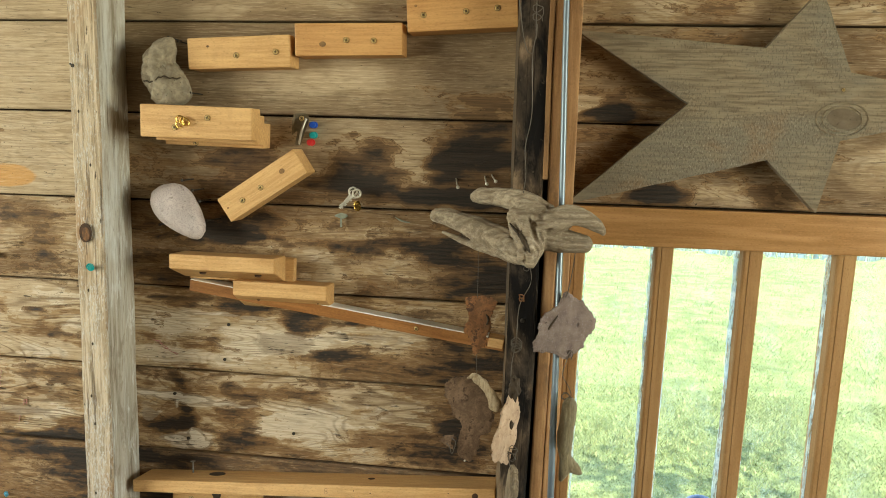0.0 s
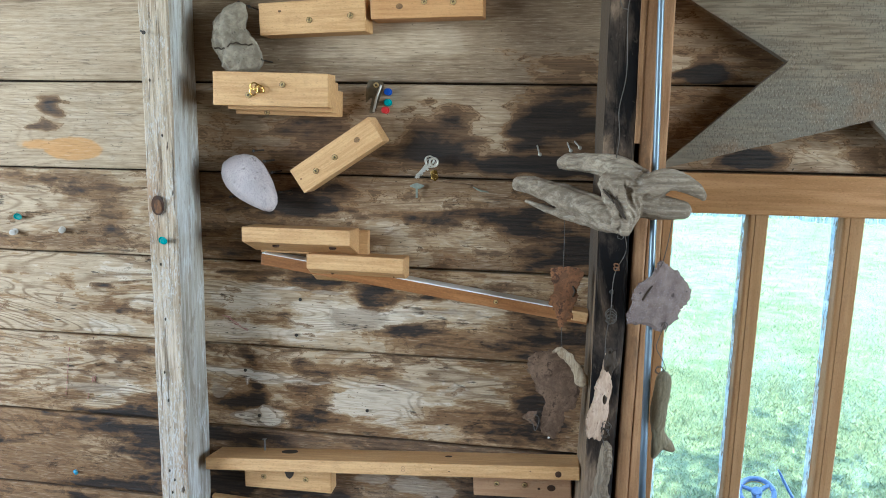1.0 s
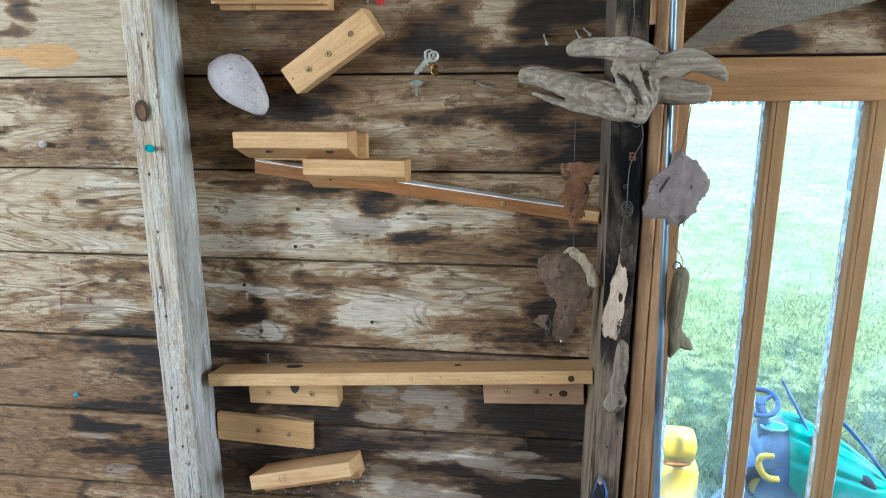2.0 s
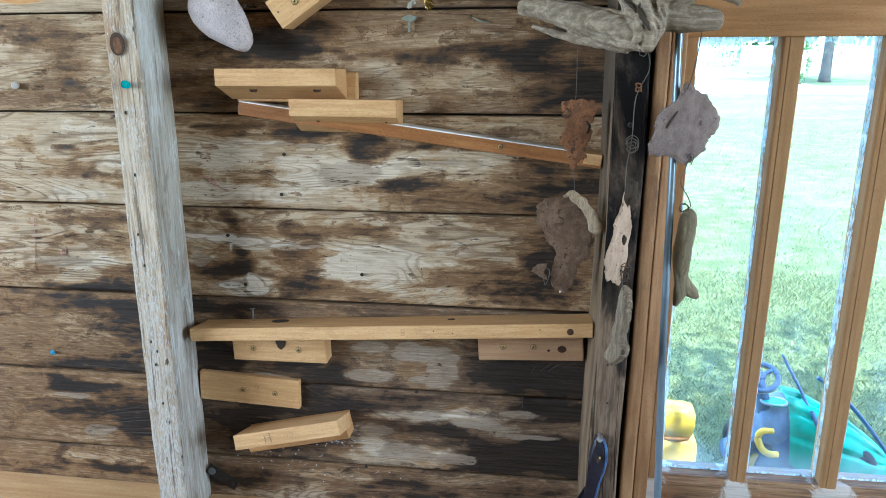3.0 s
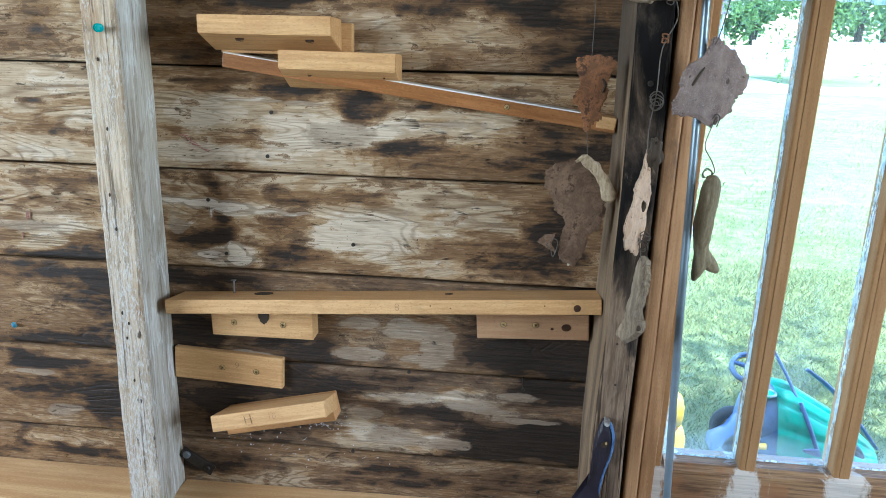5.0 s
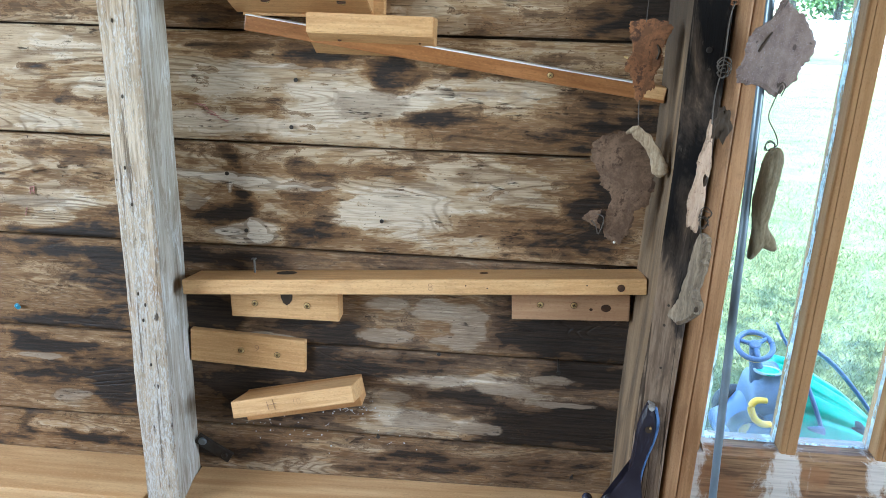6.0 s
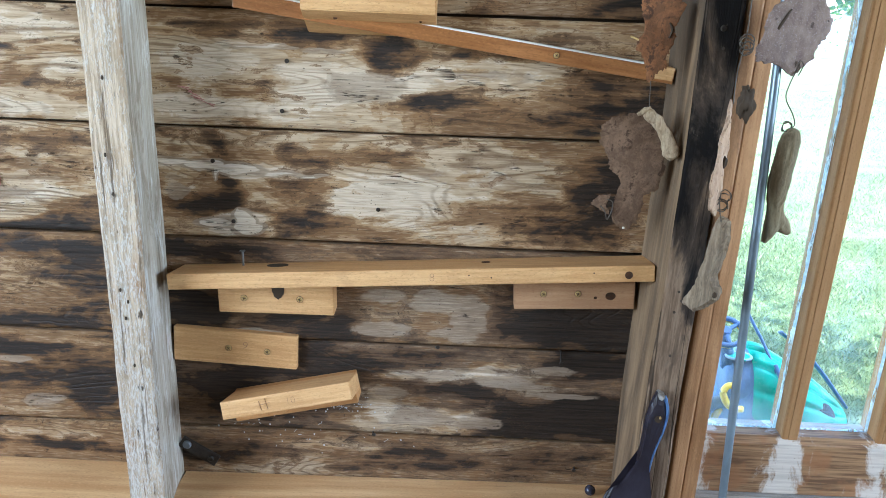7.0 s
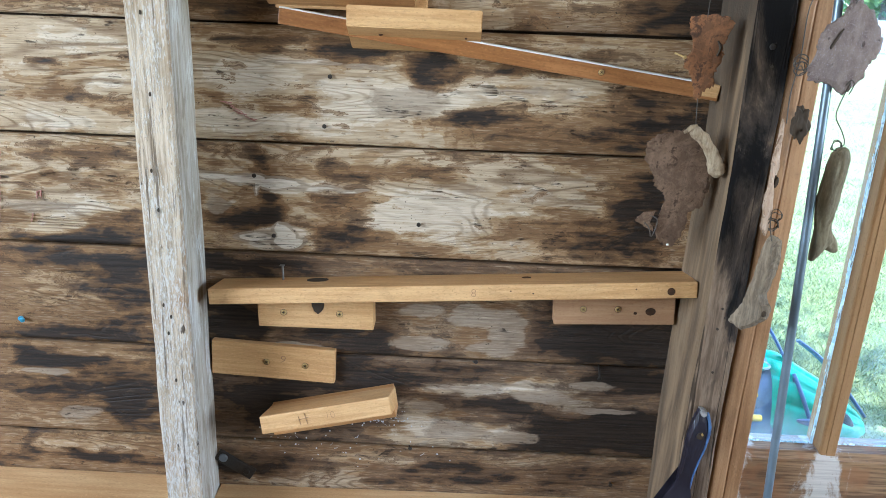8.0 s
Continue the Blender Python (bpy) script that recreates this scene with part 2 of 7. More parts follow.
def make_grey_side():
    """The cheeks of the grey post: silvery timber with long dark and light fibres."""
    s = Shader("silvery_post_side", 0.85, spec=0.25)
    streak = s.noise(s.coords((1, 1, 0.03)), 85, 8, 0.7, 0.9)
    fibre = s.noise(s.coords((1, 1, 0.05)), 520, 4, 0.65)
    colour = s.mix(s.step(streak, 0.28, 0.72), (0.33, 0.295, 0.235), (0.54, 0.505, 0.43))
    colour = s.mix(s.step(s.noise(s.coords((1, 1, 0.12)), 16, 5, 0.6, 0.5), 0.46, 0.62, 0.0, 0.75), colour, (0.66, 0.67, 0.65))
    wander = s.math("FRACT", s.math("MULTIPLY", s.noise(s.coords((1, 1, 0.035)), 26, 5, 0.6, 0.8), 9.0))
    line = s.math("MULTIPLY", s.step(s.math("ABSOLUTE", s.math("SUBTRACT", wander, 0.5)), 0.10, 0.02), s.step(streak, 0.42, 0.60, 1.0, 0.15))
    colour = s.mix(s.math("MULTIPLY", line, 0.62), colour, (0.145, 0.105, 0.065))
    colour = s.mix(s.step(fibre, 0.52, 0.72, 0.0, 0.5), colour, (0.19, 0.16, 0.12))
    # worn whitewash in uneven patches, dirt between
    patch = s.noise(s.coords((1, 1, 0.3)), 42, 8, 0.7, 0.7)
    colour = s.mix(s.math("MULTIPLY", s.step(patch, 0.52, 0.60), s.step(fibre, 0.62, 0.44, 0.1, 0.75)), colour, (0.68, 0.70, 0.69))
    colour = s.mix(s.step(patch, 0.45, 0.36, 0.0, 0.6), colour, (0.215, 0.165, 0.11))
    return s.finish(colour, None, s.math("SUBTRACT", s.math("ADD", streak, s.math("ADD", fibre, patch)), line), 0.7, 0.002)


def make_star_wood():
    """A rough grey-brown board with dense short tear-out ticks left by the saw."""
    s = Shader("saw_marked_grey_board", 0.92, spec=0.15)
    grain, broad = s.noise(s.coords((0.07, 1, 1)), 260, 5, 0.6), s.noise(s.coords((0.5, 1, 1)), 7, 5, 0.6, 0.6)
    colour = s.mix(s.step(grain, 0.36, 0.64), (0.135, 0.106, 0.070), (0.235, 0.190, 0.130))
    colour = s.mix(s.step(broad, 0.42, 0.62, 0.0, 0.7), colour, (0.165, 0.150, 0.118))
    colour = s.mix(s.step(s.noise(s.coords((0.8, 1, 1)), 13, 5, 0.62), 0.54, 0.70, 0.0, 0.5), colour, (0.21, 0.128, 0.070))
    turn = s.node("Mapping", Vector=s.node("TexCoord").outputs["Object"], Rotation=(0, 0.7, 0), Scale=(1.0, 1.0, 0.42))
    ticks = s.noise(turn.outputs[0], 560, 2, 0.5)
    zone = s.noise(s.coords((0.6, 1, 1)), 8, 4, 0.55, 0.4)
    where = s.step(zone, 0.36, 0.60, 0.63, 0.53)
    fleck = s.step(s.math("SUBTRACT", ticks, where), 0.0, 0.05)
    colour = s.mix(s.math("MULTIPLY", fleck, 0.42), colour, (0.075, 0.054, 0.036))
    light = s.step(s.math("ADD", s.noise(turn.outputs[0], 640, 2, 0.5), s.step(zone, 0.40, 0.62, -0.06, 0.05)), 0.62, 0.68)
    colour = s.mix(s.math("MULTIPLY", light, 0.38), colour, (0.37, 0.33, 0.265))
    return s.finish(colour, None, s.math("SUBTRACT", s.math("ADD", grain, light), fleck), 0.7, 0.0016)


def make_charred_stud():
    """The front of the window post: soot over its upper half, weathered brown below."""
    s = Shader("soot_blackened_post", 0.9, spec=0.08)
    grain = s.noise(s.coords((1, 1, 0.05)), 260, 6, 0.66)
    fine = s.noise(s.coords((1, 1, 0.12)), 700, 4, 0.65)
    blot = s.noise(s.coords((1, 1, 0.35)), 24, 8, 0.66, 0.5)
    colour = s.mix(s.step(grain, 0.36, 0.64), (0.125, 0.086, 0.056), (0.235, 0.168, 0.112))
    colour = s.mix(s.step(blot, 0.52, 0.66, 0.0, 0.7), colour, (0.055, 0.041, 0.031))
    pos = s.node("SeparateXYZ", Vector=s.node("TexCoord").outputs["Object"])
    soot = s.math("ADD", s.step(pos.outputs["Z"], 0.88, 1.06, -0.55, 0.42), s.step(pos.outputs["Z"], 1.30, 1.50, 0.0, -0.12))
    soot = s.math("ADD", soot, s.step(pos.outputs["X"], -0.030, -0.012, -0.06, 0.10))
    soot = s.math("ADD", soot, s.math("MULTIPLY", s.math("SUBTRACT", blot, 0.5), 3.0))
    soot = s.math("ADD", soot, s.math("MULTIPLY", s.math("SUBTRACT", grain, 0.5), 0.5))
    colour = s.mix(s.step(soot, -0.12, 0.26, 0.0, 0.85), colour, (0.026, 0.021, 0.018))
    colour = s.mix(s.step(soot, 0.20, 0.60, 0.0, 0.94), colour, (0.0075, 0.0072, 0.0075))
    ash = s.math("MULTIPLY", s.step(s.noise(s.coords((1, 1, 0.5)), 60, 6, 0.7, 0.6), 0.60, 0.68), s.step(fine, 0.40, 0.60))
    colour = s.mix(s.math("MULTIPLY", ash, 0.55), colour, (0.150, 0.120, 0.090))
    line = s.step(s.math("ABSOLUTE", s.math("SUBTRACT", s.noise(s.coords((1, 1, 0.03)), 50, 3, 0.5), 0.52)), 0.016, 0.004)
    colour = s.mix(s.math("MULTIPLY", line, 0.7), colour, (0.010, 0.008, 0.007))
    return s.finish(colour, s.step(soot, 0.0, 0.5, 0.85, 0.95), s.math("SUBTRACT", s.math("ADD", grain, s.math("MULTIPLY", fine, 0.6)), line), 0.5, 0.0016)


def make_post_cheek():
    """The cheek of the window post: brown timber with tan fibres and smoke stains."""
    s = Shader("smoked_post_cheek", 0.82, spec=0.25)
    streak = s.noise(s.coords((1, 1, 0.03)), 60, 8, 0.68, 0.8)
    fibre = s.noise(s.coords((1, 1, 0.05)), 520, 4, 0.65)
    blot = s.noise(s.coords((1, 1, 0.2)), 14, 6, 0.62, 0.6)
    colour = s.mix(s.step(streak, 0.26, 0.74), (0.135, 0.090, 0.050), (0.290, 0.200, 0.115))
    colour = s.mix(s.step(blot, 0.44, 0.64, 0.0, 0.75), colour, (0.055, 0.040, 0.028))
    z = s.node("SeparateXYZ", Vector=s.node("TexCoord").outputs["Object"]).outputs["Z"]
    smoke = s.step(s.math("ADD", z, s.math("MULTIPLY", s.math("SUBTRACT", blot, 0.5), 0.5)), 1.15, 1.40, 0.0, 0.8)
    colour = s.mix(smoke, colour, (0.050, 0.038, 0.028))
    colour = s.mix(s.step(fibre, 0.54, 0.74, 0.0, 0.5), colour, (0.055, 0.038, 0.026))
    return s.finish(colour, None, s.math("ADD", streak, fibre), 0.55, 0.0018)


def make_peeling():
    """Worn varnish with soft upright bands of old white paint left on it."""
    s = Shader("peeling_painted_rail", 0.6)
    grain = s.noise(s.coords((0.05, 1, 1)), 260, 5, 0.6)
    x = s.node("SeparateXYZ", Vector=s.node("TexCoord").outputs["Object"]).outputs["X"]
    wave = s.math("COSINE", s.math("MULTIPLY", s.math("SUBTRACT", x, 0.155), 2 * math.pi / 0.1135))
    band = s.math("ADD", s.math("MULTIPLY", wave, 0.16), s.noise(s.coords((1, 1, 0.35)), 34, 5, 0.6, 0.6))
    fine = s.noise(s.coords(), 210, 4, 0.65)
    wood = s.mix(s.step(grain, 0.36, 0.64), (0.115, 0.062, 0.030), (0.30, 0.185, 0.092))
    wood = s.mix(s.step(s.noise(s.coords(), 30, 4), 0.48, 0.64, 0.0, 0.7), wood, (0.26, 0.125, 0.052))
    paint = s.step(s.math("ADD", band, s.math("MULTIPLY", s.math("SUBTRACT", fine, 0.5), 0.16)), 0.53, 0.66)
    colour = s.mix(s.math("MULTIPLY", paint, 0.72), wood, s.mix(s.step(grain, 0.3, 0.7), (0.54, 0.515, 0.46), (0.66, 0.645, 0.60)))
    specks = s.step(fine, 0.66, 0.70)
    colour = s.mix(s.math("MULTIPLY", specks, 0.6), colour, (0.10, 0.09, 0.08))
    return s.finish(colour, None, s.math("ADD", s.math("MULTIPLY", paint, 0.5), grain), 0.4, 0.001)


def make_stone(name, light, dark, fleck=(0.1, 0.1, 0.1), amount=0.62, scale=60.0, rough=0.9, grit=9.0):
    s = Shader(name, rough, spec=0.25)
    v = s.coords()
    big, small = s.noise(v, scale, 7, 0.66, 0.3), s.noise(v, scale * grit, 3, 0.6)
    colour = s.mix(s.step(big, 0.35, 0.65), dark, light)
    colour = s.mix(s.step(s.noise(v, scale * 0.5, 5, 0.6), 0.52, 0.66, 0.0, 0.5), colour, tuple(c * 0.7 for c in dark))
    colour = s.mix(s.step(small, amount, amount + 0.05), colour, fleck)
    pits = s.step(s.noise(v, scale * 2.6, 3, 0.5), 0.67, 0.71)
    colour = s.mix(s.math("MULTIPLY", pits, 0.6), colour, tuple(c * 0.3 for c in dark))
    h = s.math("SUBTRACT", s.math("ADD", big, s.math("MULTIPLY", small, 0.4)), pits)
    return s.finish(colour, None, h, 0.7, 0.002)


def make_rust(name, light, mid, dark, holes=0.60):
    s = Shader(name, 0.95, 0.0, 0.15)
    v = s.coords()
    big, small = s.noise(v, 48, 8, 0.68, 0.6), s.noise(v, 330, 5, 0.7)
    colour = s.mix(s.step(s.math("ADD", big, s.math("MULTIPLY", s.math("SUBTRACT", small, 0.5), 0.5)), 0.40, 0.62), mid, light)
    colour = s.mix(s.step(s.noise(v, 60, 8, 0.7, 0.4), holes - 0.03, holes + 0.05, 0.0, 0.85), colour, dark)
    colour = s.mix(s.step(small, 0.55, 0.68, 0.0, 0.65), colour, dark)
    return s.finish(colour, None, s.math("ADD", big, small), 0.45, 0.0012)


def make_plain(name, colour, rough=0.5, metal=0.0, vary=0.25, scale=40.0, bump=0.15):
    """A simple surface with slight mottling and scuffs."""
    s = Shader(name, rough, metal)
    v = s.coords(shift=1.0)
    big, small = s.noise(v, scale, 4, 0.6), s.noise(v, scale * 8, 3, 0.6)
    c = s.mix(s.step(big, 0.35, 0.68), tuple(x * (1 - vary) for x in colour), colour)
    c = s.mix(s.step(small, 0.62, 0.72, 0.0, 0.4 * vary), c, tuple(x * 0.4 for x in colour))
    return s.finish(c, s.step(big, 0.3, 0.7, max(rough - 0.1, 0.02), min(rough + 0.1, 1)), small, bump, 0.0006)


def make_glass():
    """Old glass: clear and glossy, with a thin pale film, part dust and part painted glare, that thickens towards the
    foot of each pane.
    """
    s = Shader("old_window_glass", 0.03)
    out = s.tree.nodes["Material Output"]
    clear = s.node("BsdfTransparent", Color=(0.955, 0.975, 0.975))
    dust = s.node("BsdfTranslucent", Color=(0.86, 0.93, 0.97))
    gloss = s.node("BsdfGlossy", Color=(1, 1, 1), Roughness=0.02)
    z = s.node("SeparateXYZ", Vector=s.node("TexCoord").outputs["Object"]).outputs["Z"]
    spots = s.noise(s.coords((1, 1, 0.4)), 26, 6, 0.65)
    # glare haze at the pane foot is mixed in with the dust
    dust_glare = s.math("ADD", s.step(s.math("ADD", z, s.math("MULTIPLY", s.math("SUBTRACT", spots, 0.5), 0.10)), 0.805, 0.767, 0.012, 0.10), s.step(spots, 0.45, 0.72, 0.0, 0.05))
    dusty, both = s.node("MixShader"), s.node("MixShader")
    s.put(dust_glare, dusty.inputs[0])
    s.put(clear.outputs[0], dusty.inputs[1])
    s.put(dust.outputs[0], dusty.inputs[2])
    s.put(s.math("MULTIPLY", s.node("Fresnel", IOR=1.45).outputs[0], 0.8), both.inputs[0])
    s.put(dusty.outputs[0], both.inputs[1])
    s.put(gloss.outputs[0], both.inputs[2])
    s.put(both.outputs[0], out.inputs["Surface"])
    return s.mat


def make_putty():
    """A thin smear of pale blue paint on the glass, which lets daylight glow through."""
    s = Shader("painted_putty", 0.7)
    v = s.coords()
    colour = s.mix(s.step(s.noise(v, 90, 5, 0.65), 0.36, 0.66), (0.52, 0.64, 0.69), (0.86, 0.92, 0.93))
    s.put(colour, s.bsdf.inputs["Base Color"])
    glow, both = s.node("BsdfTranslucent", Color=colour), s.node("MixShader")
    s.put(s.step(s.noise(s.coords((1, 1, 0.25)), 120, 5, 0.6), 0.38, 0.62, 0.45, 0.85), both.inputs[0])
    s.put(s.bsdf.outputs[0], both.inputs[1])
    s.put(glow.outputs[0], both.inputs[2])
    # scraped thin in streaks, where the glass shows through
    ragged, clear = s.node("MixShader"), s.node("BsdfTransparent", Color=(0.95, 0.98, 0.99))
    s.put(s.step(s.noise(s.coords((1, 1, 0.12)), 260, 5, 0.65, 0.6), 0.47, 0.60, 0.0, 0.75), ragged.inputs[0])
    s.put(both.outputs[0], ragged.inputs[1])
    s.put(clear.outputs[0], ragged.inputs[2])
    s.put(ragged.outputs[0], s.tree.nodes["Material Output"].inputs["Surface"])
    return s.mat


def make_lawn():
    s = Shader("sunlit_lawn", 0.9, spec=0.15)
    v = s.coords()
    big, mid, small = s.noise(v, 0.6, 5, 0.62), s.noise(v, 7, 8, 0.72), s.noise(v, 60, 5, 0.7)
    colour = s.mix(s.step(mid, 0.36, 0.64), (0.078, 0.100, 0.036), (0.225, 0.258, 0.102))
    colour = s.mix(s.step(big, 0.42, 0.65, 0.0, 0.55), colour, (0.235, 0.260, 0.110))
    colour = s.mix(s.step(small, 0.42, 0.62, 0.0, 0.65), colour, (0.120, 0.148, 0.056))
    return s.finish(colour, None, s.math("ADD", mid, small), 0.7, 0.03)


def make_blades():
    s = Shader("grass_blades", 0.6, spec=0.3)
    rnd = s.node("NewGeometry").outputs["Random Per Island"]
    colour = s.mix(rnd, (0.122, 0.150, 0.058), (0.268, 0.304, 0.134))
    s.bsdf.inputs["Subsurface Weight"].default_value = 0.0
    return s.finish(s.mix(s.step(rnd, 0.86, 0.9), colour, (0.30, 0.28, 0.12)))


def make_leaves(name, a, b):
    s = Shader(name, 0.55, spec=0.3)
    rnd = s.node("NewGeometry").outputs["Random Per Island"]
    colour = s.mix(rnd, a, b)
    s.finish(colour)
    through_leaf, both = s.node("BsdfTranslucent", Color=colour), s.node("MixShader")
    s.put(0.45, both.inputs[0])
    s.put(s.bsdf.outputs[0], both.inputs[1])
    s.put(through_leaf.outputs[0], both.inputs[2])
    s.put(both.outputs[0], s.tree.nodes["Material Output"].inputs["Surface"])
    return s.mat


def make_siding():
    s = Shader("grey_blue_siding", 0.7)
    z = s.noise(s.coords((0.1, 0.1, 1)), 5, 3)
    return s.finish(s.mix(s.step(z, 0.4, 0.6), (0.270, 0.315, 0.355), (0.335, 0.385, 0.430)))


BOARDS = make_boards()
GREY_POST, GREY_SIDE = make_grey_stud(), make_grey_side()
BLACK_POST, POST_CHEEK = make_charred_stud(), make_post_cheek()
PEELING = make_peeling()
PINE = make_wood("planed_pine", (0.47, 0.268, 0.105), (0.640, 0.402, 0.182), 1.5, "X", 0.6, weather=0.2, wet=(0.33, 0.18, 0.07), ringy=0.2, bump=0.55)
PINE_RED = make_wood("reddish_fir", (0.40, 0.200, 0.070), (0.55, 0.310, 0.125), 1.5, "X", 0.55, ringy=0.15)
PINE_PALE = make_wood("pale_pine_plank", (0.46, 0.27, 0.115), (0.66, 0.45, 0.235), 0.45, "X", 0.55, ringy=0.45)
PINK_PINE = make_wood("pinkish_dusty_pine", (0.34, 0.192, 0.098), (0.46, 0.285, 0.155), 1.0, "X", 0.65, ringy=0.2)
RAMP_WOOD = make_wood("varnished_moulding", (0.235, 0.100, 0.032), (0.40, 0.185, 0.066), 1.0, "X", 0.4, ringy=0.25)
CASING = make_wood("orange_fir_casing", (0.225, 0.116, 0.048), (0.385, 0.218, 0.102), 1.2, "Z", 0.6, weather=0.7, wet=(0.11, 0.062, 0.032), ringy=0.15)
SASH = make_wood("varnished_sash", (0.265, 0.142, 0.053), (0.345, 0.200, 0.086), 0.8, "Z", 0.80, weather=0.15, ringy=0.15)
SASH_RAIL = make_wood("varnished_head_rail", (0.27, 0.135, 0.046), (0.42, 0.230, 0.092), 0.8, "X", 0.42, weather=0.12, ringy=0.4)
SILL = make_wood("grey_sill_board", (0.20, 0.19, 0.18), (0.42, 0.41, 0.39), 0.8, "X", 0.8, weather=0.4)
STAR_WOOD = make_star_wood()
# very dark fill for burnt knots and for the shade in gaps, cracks and holes
VERY_DARK = make_plain("very_dark_brown", (0.05, 0.035, 0.022), 0.9)
DRIFT = make_wood("grey_driftwood", (0.165, 0.128, 0.088), (0.42, 0.352, 0.262), 0.9, "X", 0.92, weather=0.75, wet=(0.075, 0.056, 0.040), ringy=0.0, bump=0.9)
DRIFT_PALE = make_wood("pale_driftwood", (0.125, 0.096, 0.064), (0.285, 0.225, 0.155), 1.4, "Z", 0.9, weather=0.3, ringy=0.3, bump=0.6)
BONE = make_wood("yellowed_bone", (0.21, 0.152, 0.092), (0.44, 0.350, 0.230), 1.6, "Z", 0.8, weather=0.7, wet=(0.09, 0.06, 0.035), ringy=0.4, bump=0.7)
OLIVE_WOOD = make_wood("olive_brown_driftwood", (0.13, 0.105, 0.06), (0.25, 0.21, 0.13), 2.0, "Z", 0.8, weather=0.2, ringy=0.3, bump=0.4)
BARK = make_stone("worm_eaten_bark", (0.45, 0.330, 0.235), (0.32, 0.225, 0.155), (0.12, 0.075, 0.05), 0.64, 70, 0.95, 4.0)
STONE_A = make_stone("pitted_beige_stone", (0.36, 0.315, 0.235), (0.20, 0.170, 0.125), (0.07, 0.055, 0.04), 0.66, 62)
STONE_B = make_stone("speckled_pinkish_stone", (0.60, 0.53, 0.51), (0.48, 0.42, 0.41), (0.33, 0.29, 0.29), 0.535, 34, 0.9, 20.0)
SHARD = make_stone("sparkling_mauve_shard", (0.228, 0.178, 0.155), (0.135, 0.100, 0.088), (0.30, 0.265, 0.27), 0.60, 37, 0.8, 24.0)
RUST = make_rust("orange_rust", (0.255, 0.118, 0.052), (0.140, 0.070, 0.036), (0.055, 0.034, 0.025), 0.56)
RUST_GREY = make_rust("dusty_brown_rust", (0.180, 0.118, 0.076), (0.105, 0.067, 0.043), (0.048, 0.029, 0.019), 0.58)
STEEL = make_plain("galvanised_conduit", (0.20, 0.255, 0.305), 0.42, 0.45, 0.2, 20)
ZINC = make_plain("yellow_zinc_screw", (0.60, 0.42, 0.17), 0.45, 0.3, 0.3, 300)
NAIL_GREY = make_plain("grey_steel_nail", (0.16, 0.15, 0.14), 0.5, 0.5, 0.3, 200)
DARK_IRON = make_plain("dark_iron", (0.06, 0.052, 0.045), 0.55, 0.7, 0.3, 200)
WIRE = make_plain("dull_wire", (0.10, 0.085, 0.07), 0.6, 0.4, 0.2, 200)
BRASS = make_plain("bright_brass", (0.80, 0.55, 0.16), 0.22, 1.0, 0.2, 200)
NICKEL = make_plain("nickel_key", (0.58, 0.55, 0.47), 0.42, 0.6, 0.2, 200)
BRONZE = make_plain("bronze_plate", (0.20, 0.165, 0.11), 0.4, 0.8, 0.3, 150)
VERDIGRIS = make_plain("greenish_metal", (0.28, 0.31, 0.25), 0.7, 0.2, 0.3, 150)
TEAL = make_plain("teal_plastic", (0.015, 0.36, 0.38), 0.3, vary=0.1)
BLUE = make_plain("blue_plastic", (0.02, 0.10, 0.55), 0.3, vary=0.1)
RED = make_plain("red_plastic", (0.60, 0.03, 0.035), 0.3, vary=0.1)
CLEAR = make_plain("clear_plastic", (0.62, 0.60, 0.56), 0.15, vary=0.1)
CHALK = make_plain("red_wax_mark", (0.46, 0.22, 0.19), 0.9, vary=0.4, scale=300)
PENCIL = make_plain("pencil_line", (0.27, 0.16, 0.085), 0.7)
WHITE_PAINT = make_plain("white_gloss_paint", (0.78, 0.77, 0.73), 0.4, vary=0.12)
PUTTY = make_putty()
BRUSH_PAINT = make_plain("worn_dark_paint", (0.024, 0.021, 0.032), 0.45, vary=0.4, scale=60)
BRUSH_EDGE = make_plain("worn_blue_edge", (0.10, 0.19, 0.40), 0.5, vary=0.5, scale=90)
WEB = make_plain("dusty_web", (0.62, 0.64, 0.68), 0.9, vary=0.2)
MARBLE_GLASS = make_plain("dark_swirl_glass", (0.06, 0.06, 0.09), 0.06, vary=0.7, scale=120)
BACK_BOARDS = make_wood("old_shed_boards", (0.13, 0.09, 0.055), (0.25, 0.185, 0.12), 0.4, "X", 0.85, weather=0.4)
FLOOR_WOOD = make_wood("worn_floor_boards", (0.13, 0.095, 0.06), (0.24, 0.185, 0.125), 0.3, "Y", 0.8, weather=0.4)
GLASS = make_glass()
LAWN, BLADES = make_lawn(), make_blades()
GRAVEL = make_plain("pale_drive", (0.52, 0.50, 0.46), 0.95, vary=0.2, scale=3)
FENCE_WHITE = make_plain("white_fence_paint", (0.80, 0.80, 0.79), 0.6, vary=0.08, scale=2)
SIDING = make_siding()
ROOFING = make_plain("dark_shingle", (0.09, 0.09, 0.095), 0.9, scale=4)
DARK_PANE = make_plain("dark_pane", (0.055, 0.085, 0.13), 0.12, vary=0.2, scale=1)
TRUNK = make_plain("tree_bark", (0.12, 0.095, 0.07), 0.95, vary=0.5, scale=9, bump=0.8)
LEAVES = make_leaves("summer_leaves", (0.085, 0.155, 0.045), (0.20, 0.31, 0.085))
FAR_LEAVES = make_leaves("far_leaves", (0.11, 0.18, 0.075), (0.23, 0.33, 0.115))
TOY_BLUE = make_plain("toy_dark_blue", (0.075, 0.120, 0.235), 0.4, vary=0.25, scale=15)
TOY_GREEN = make_plain("toy_green", (0.02, 0.42, 0.25), 0.35, vary=0.2, scale=15)
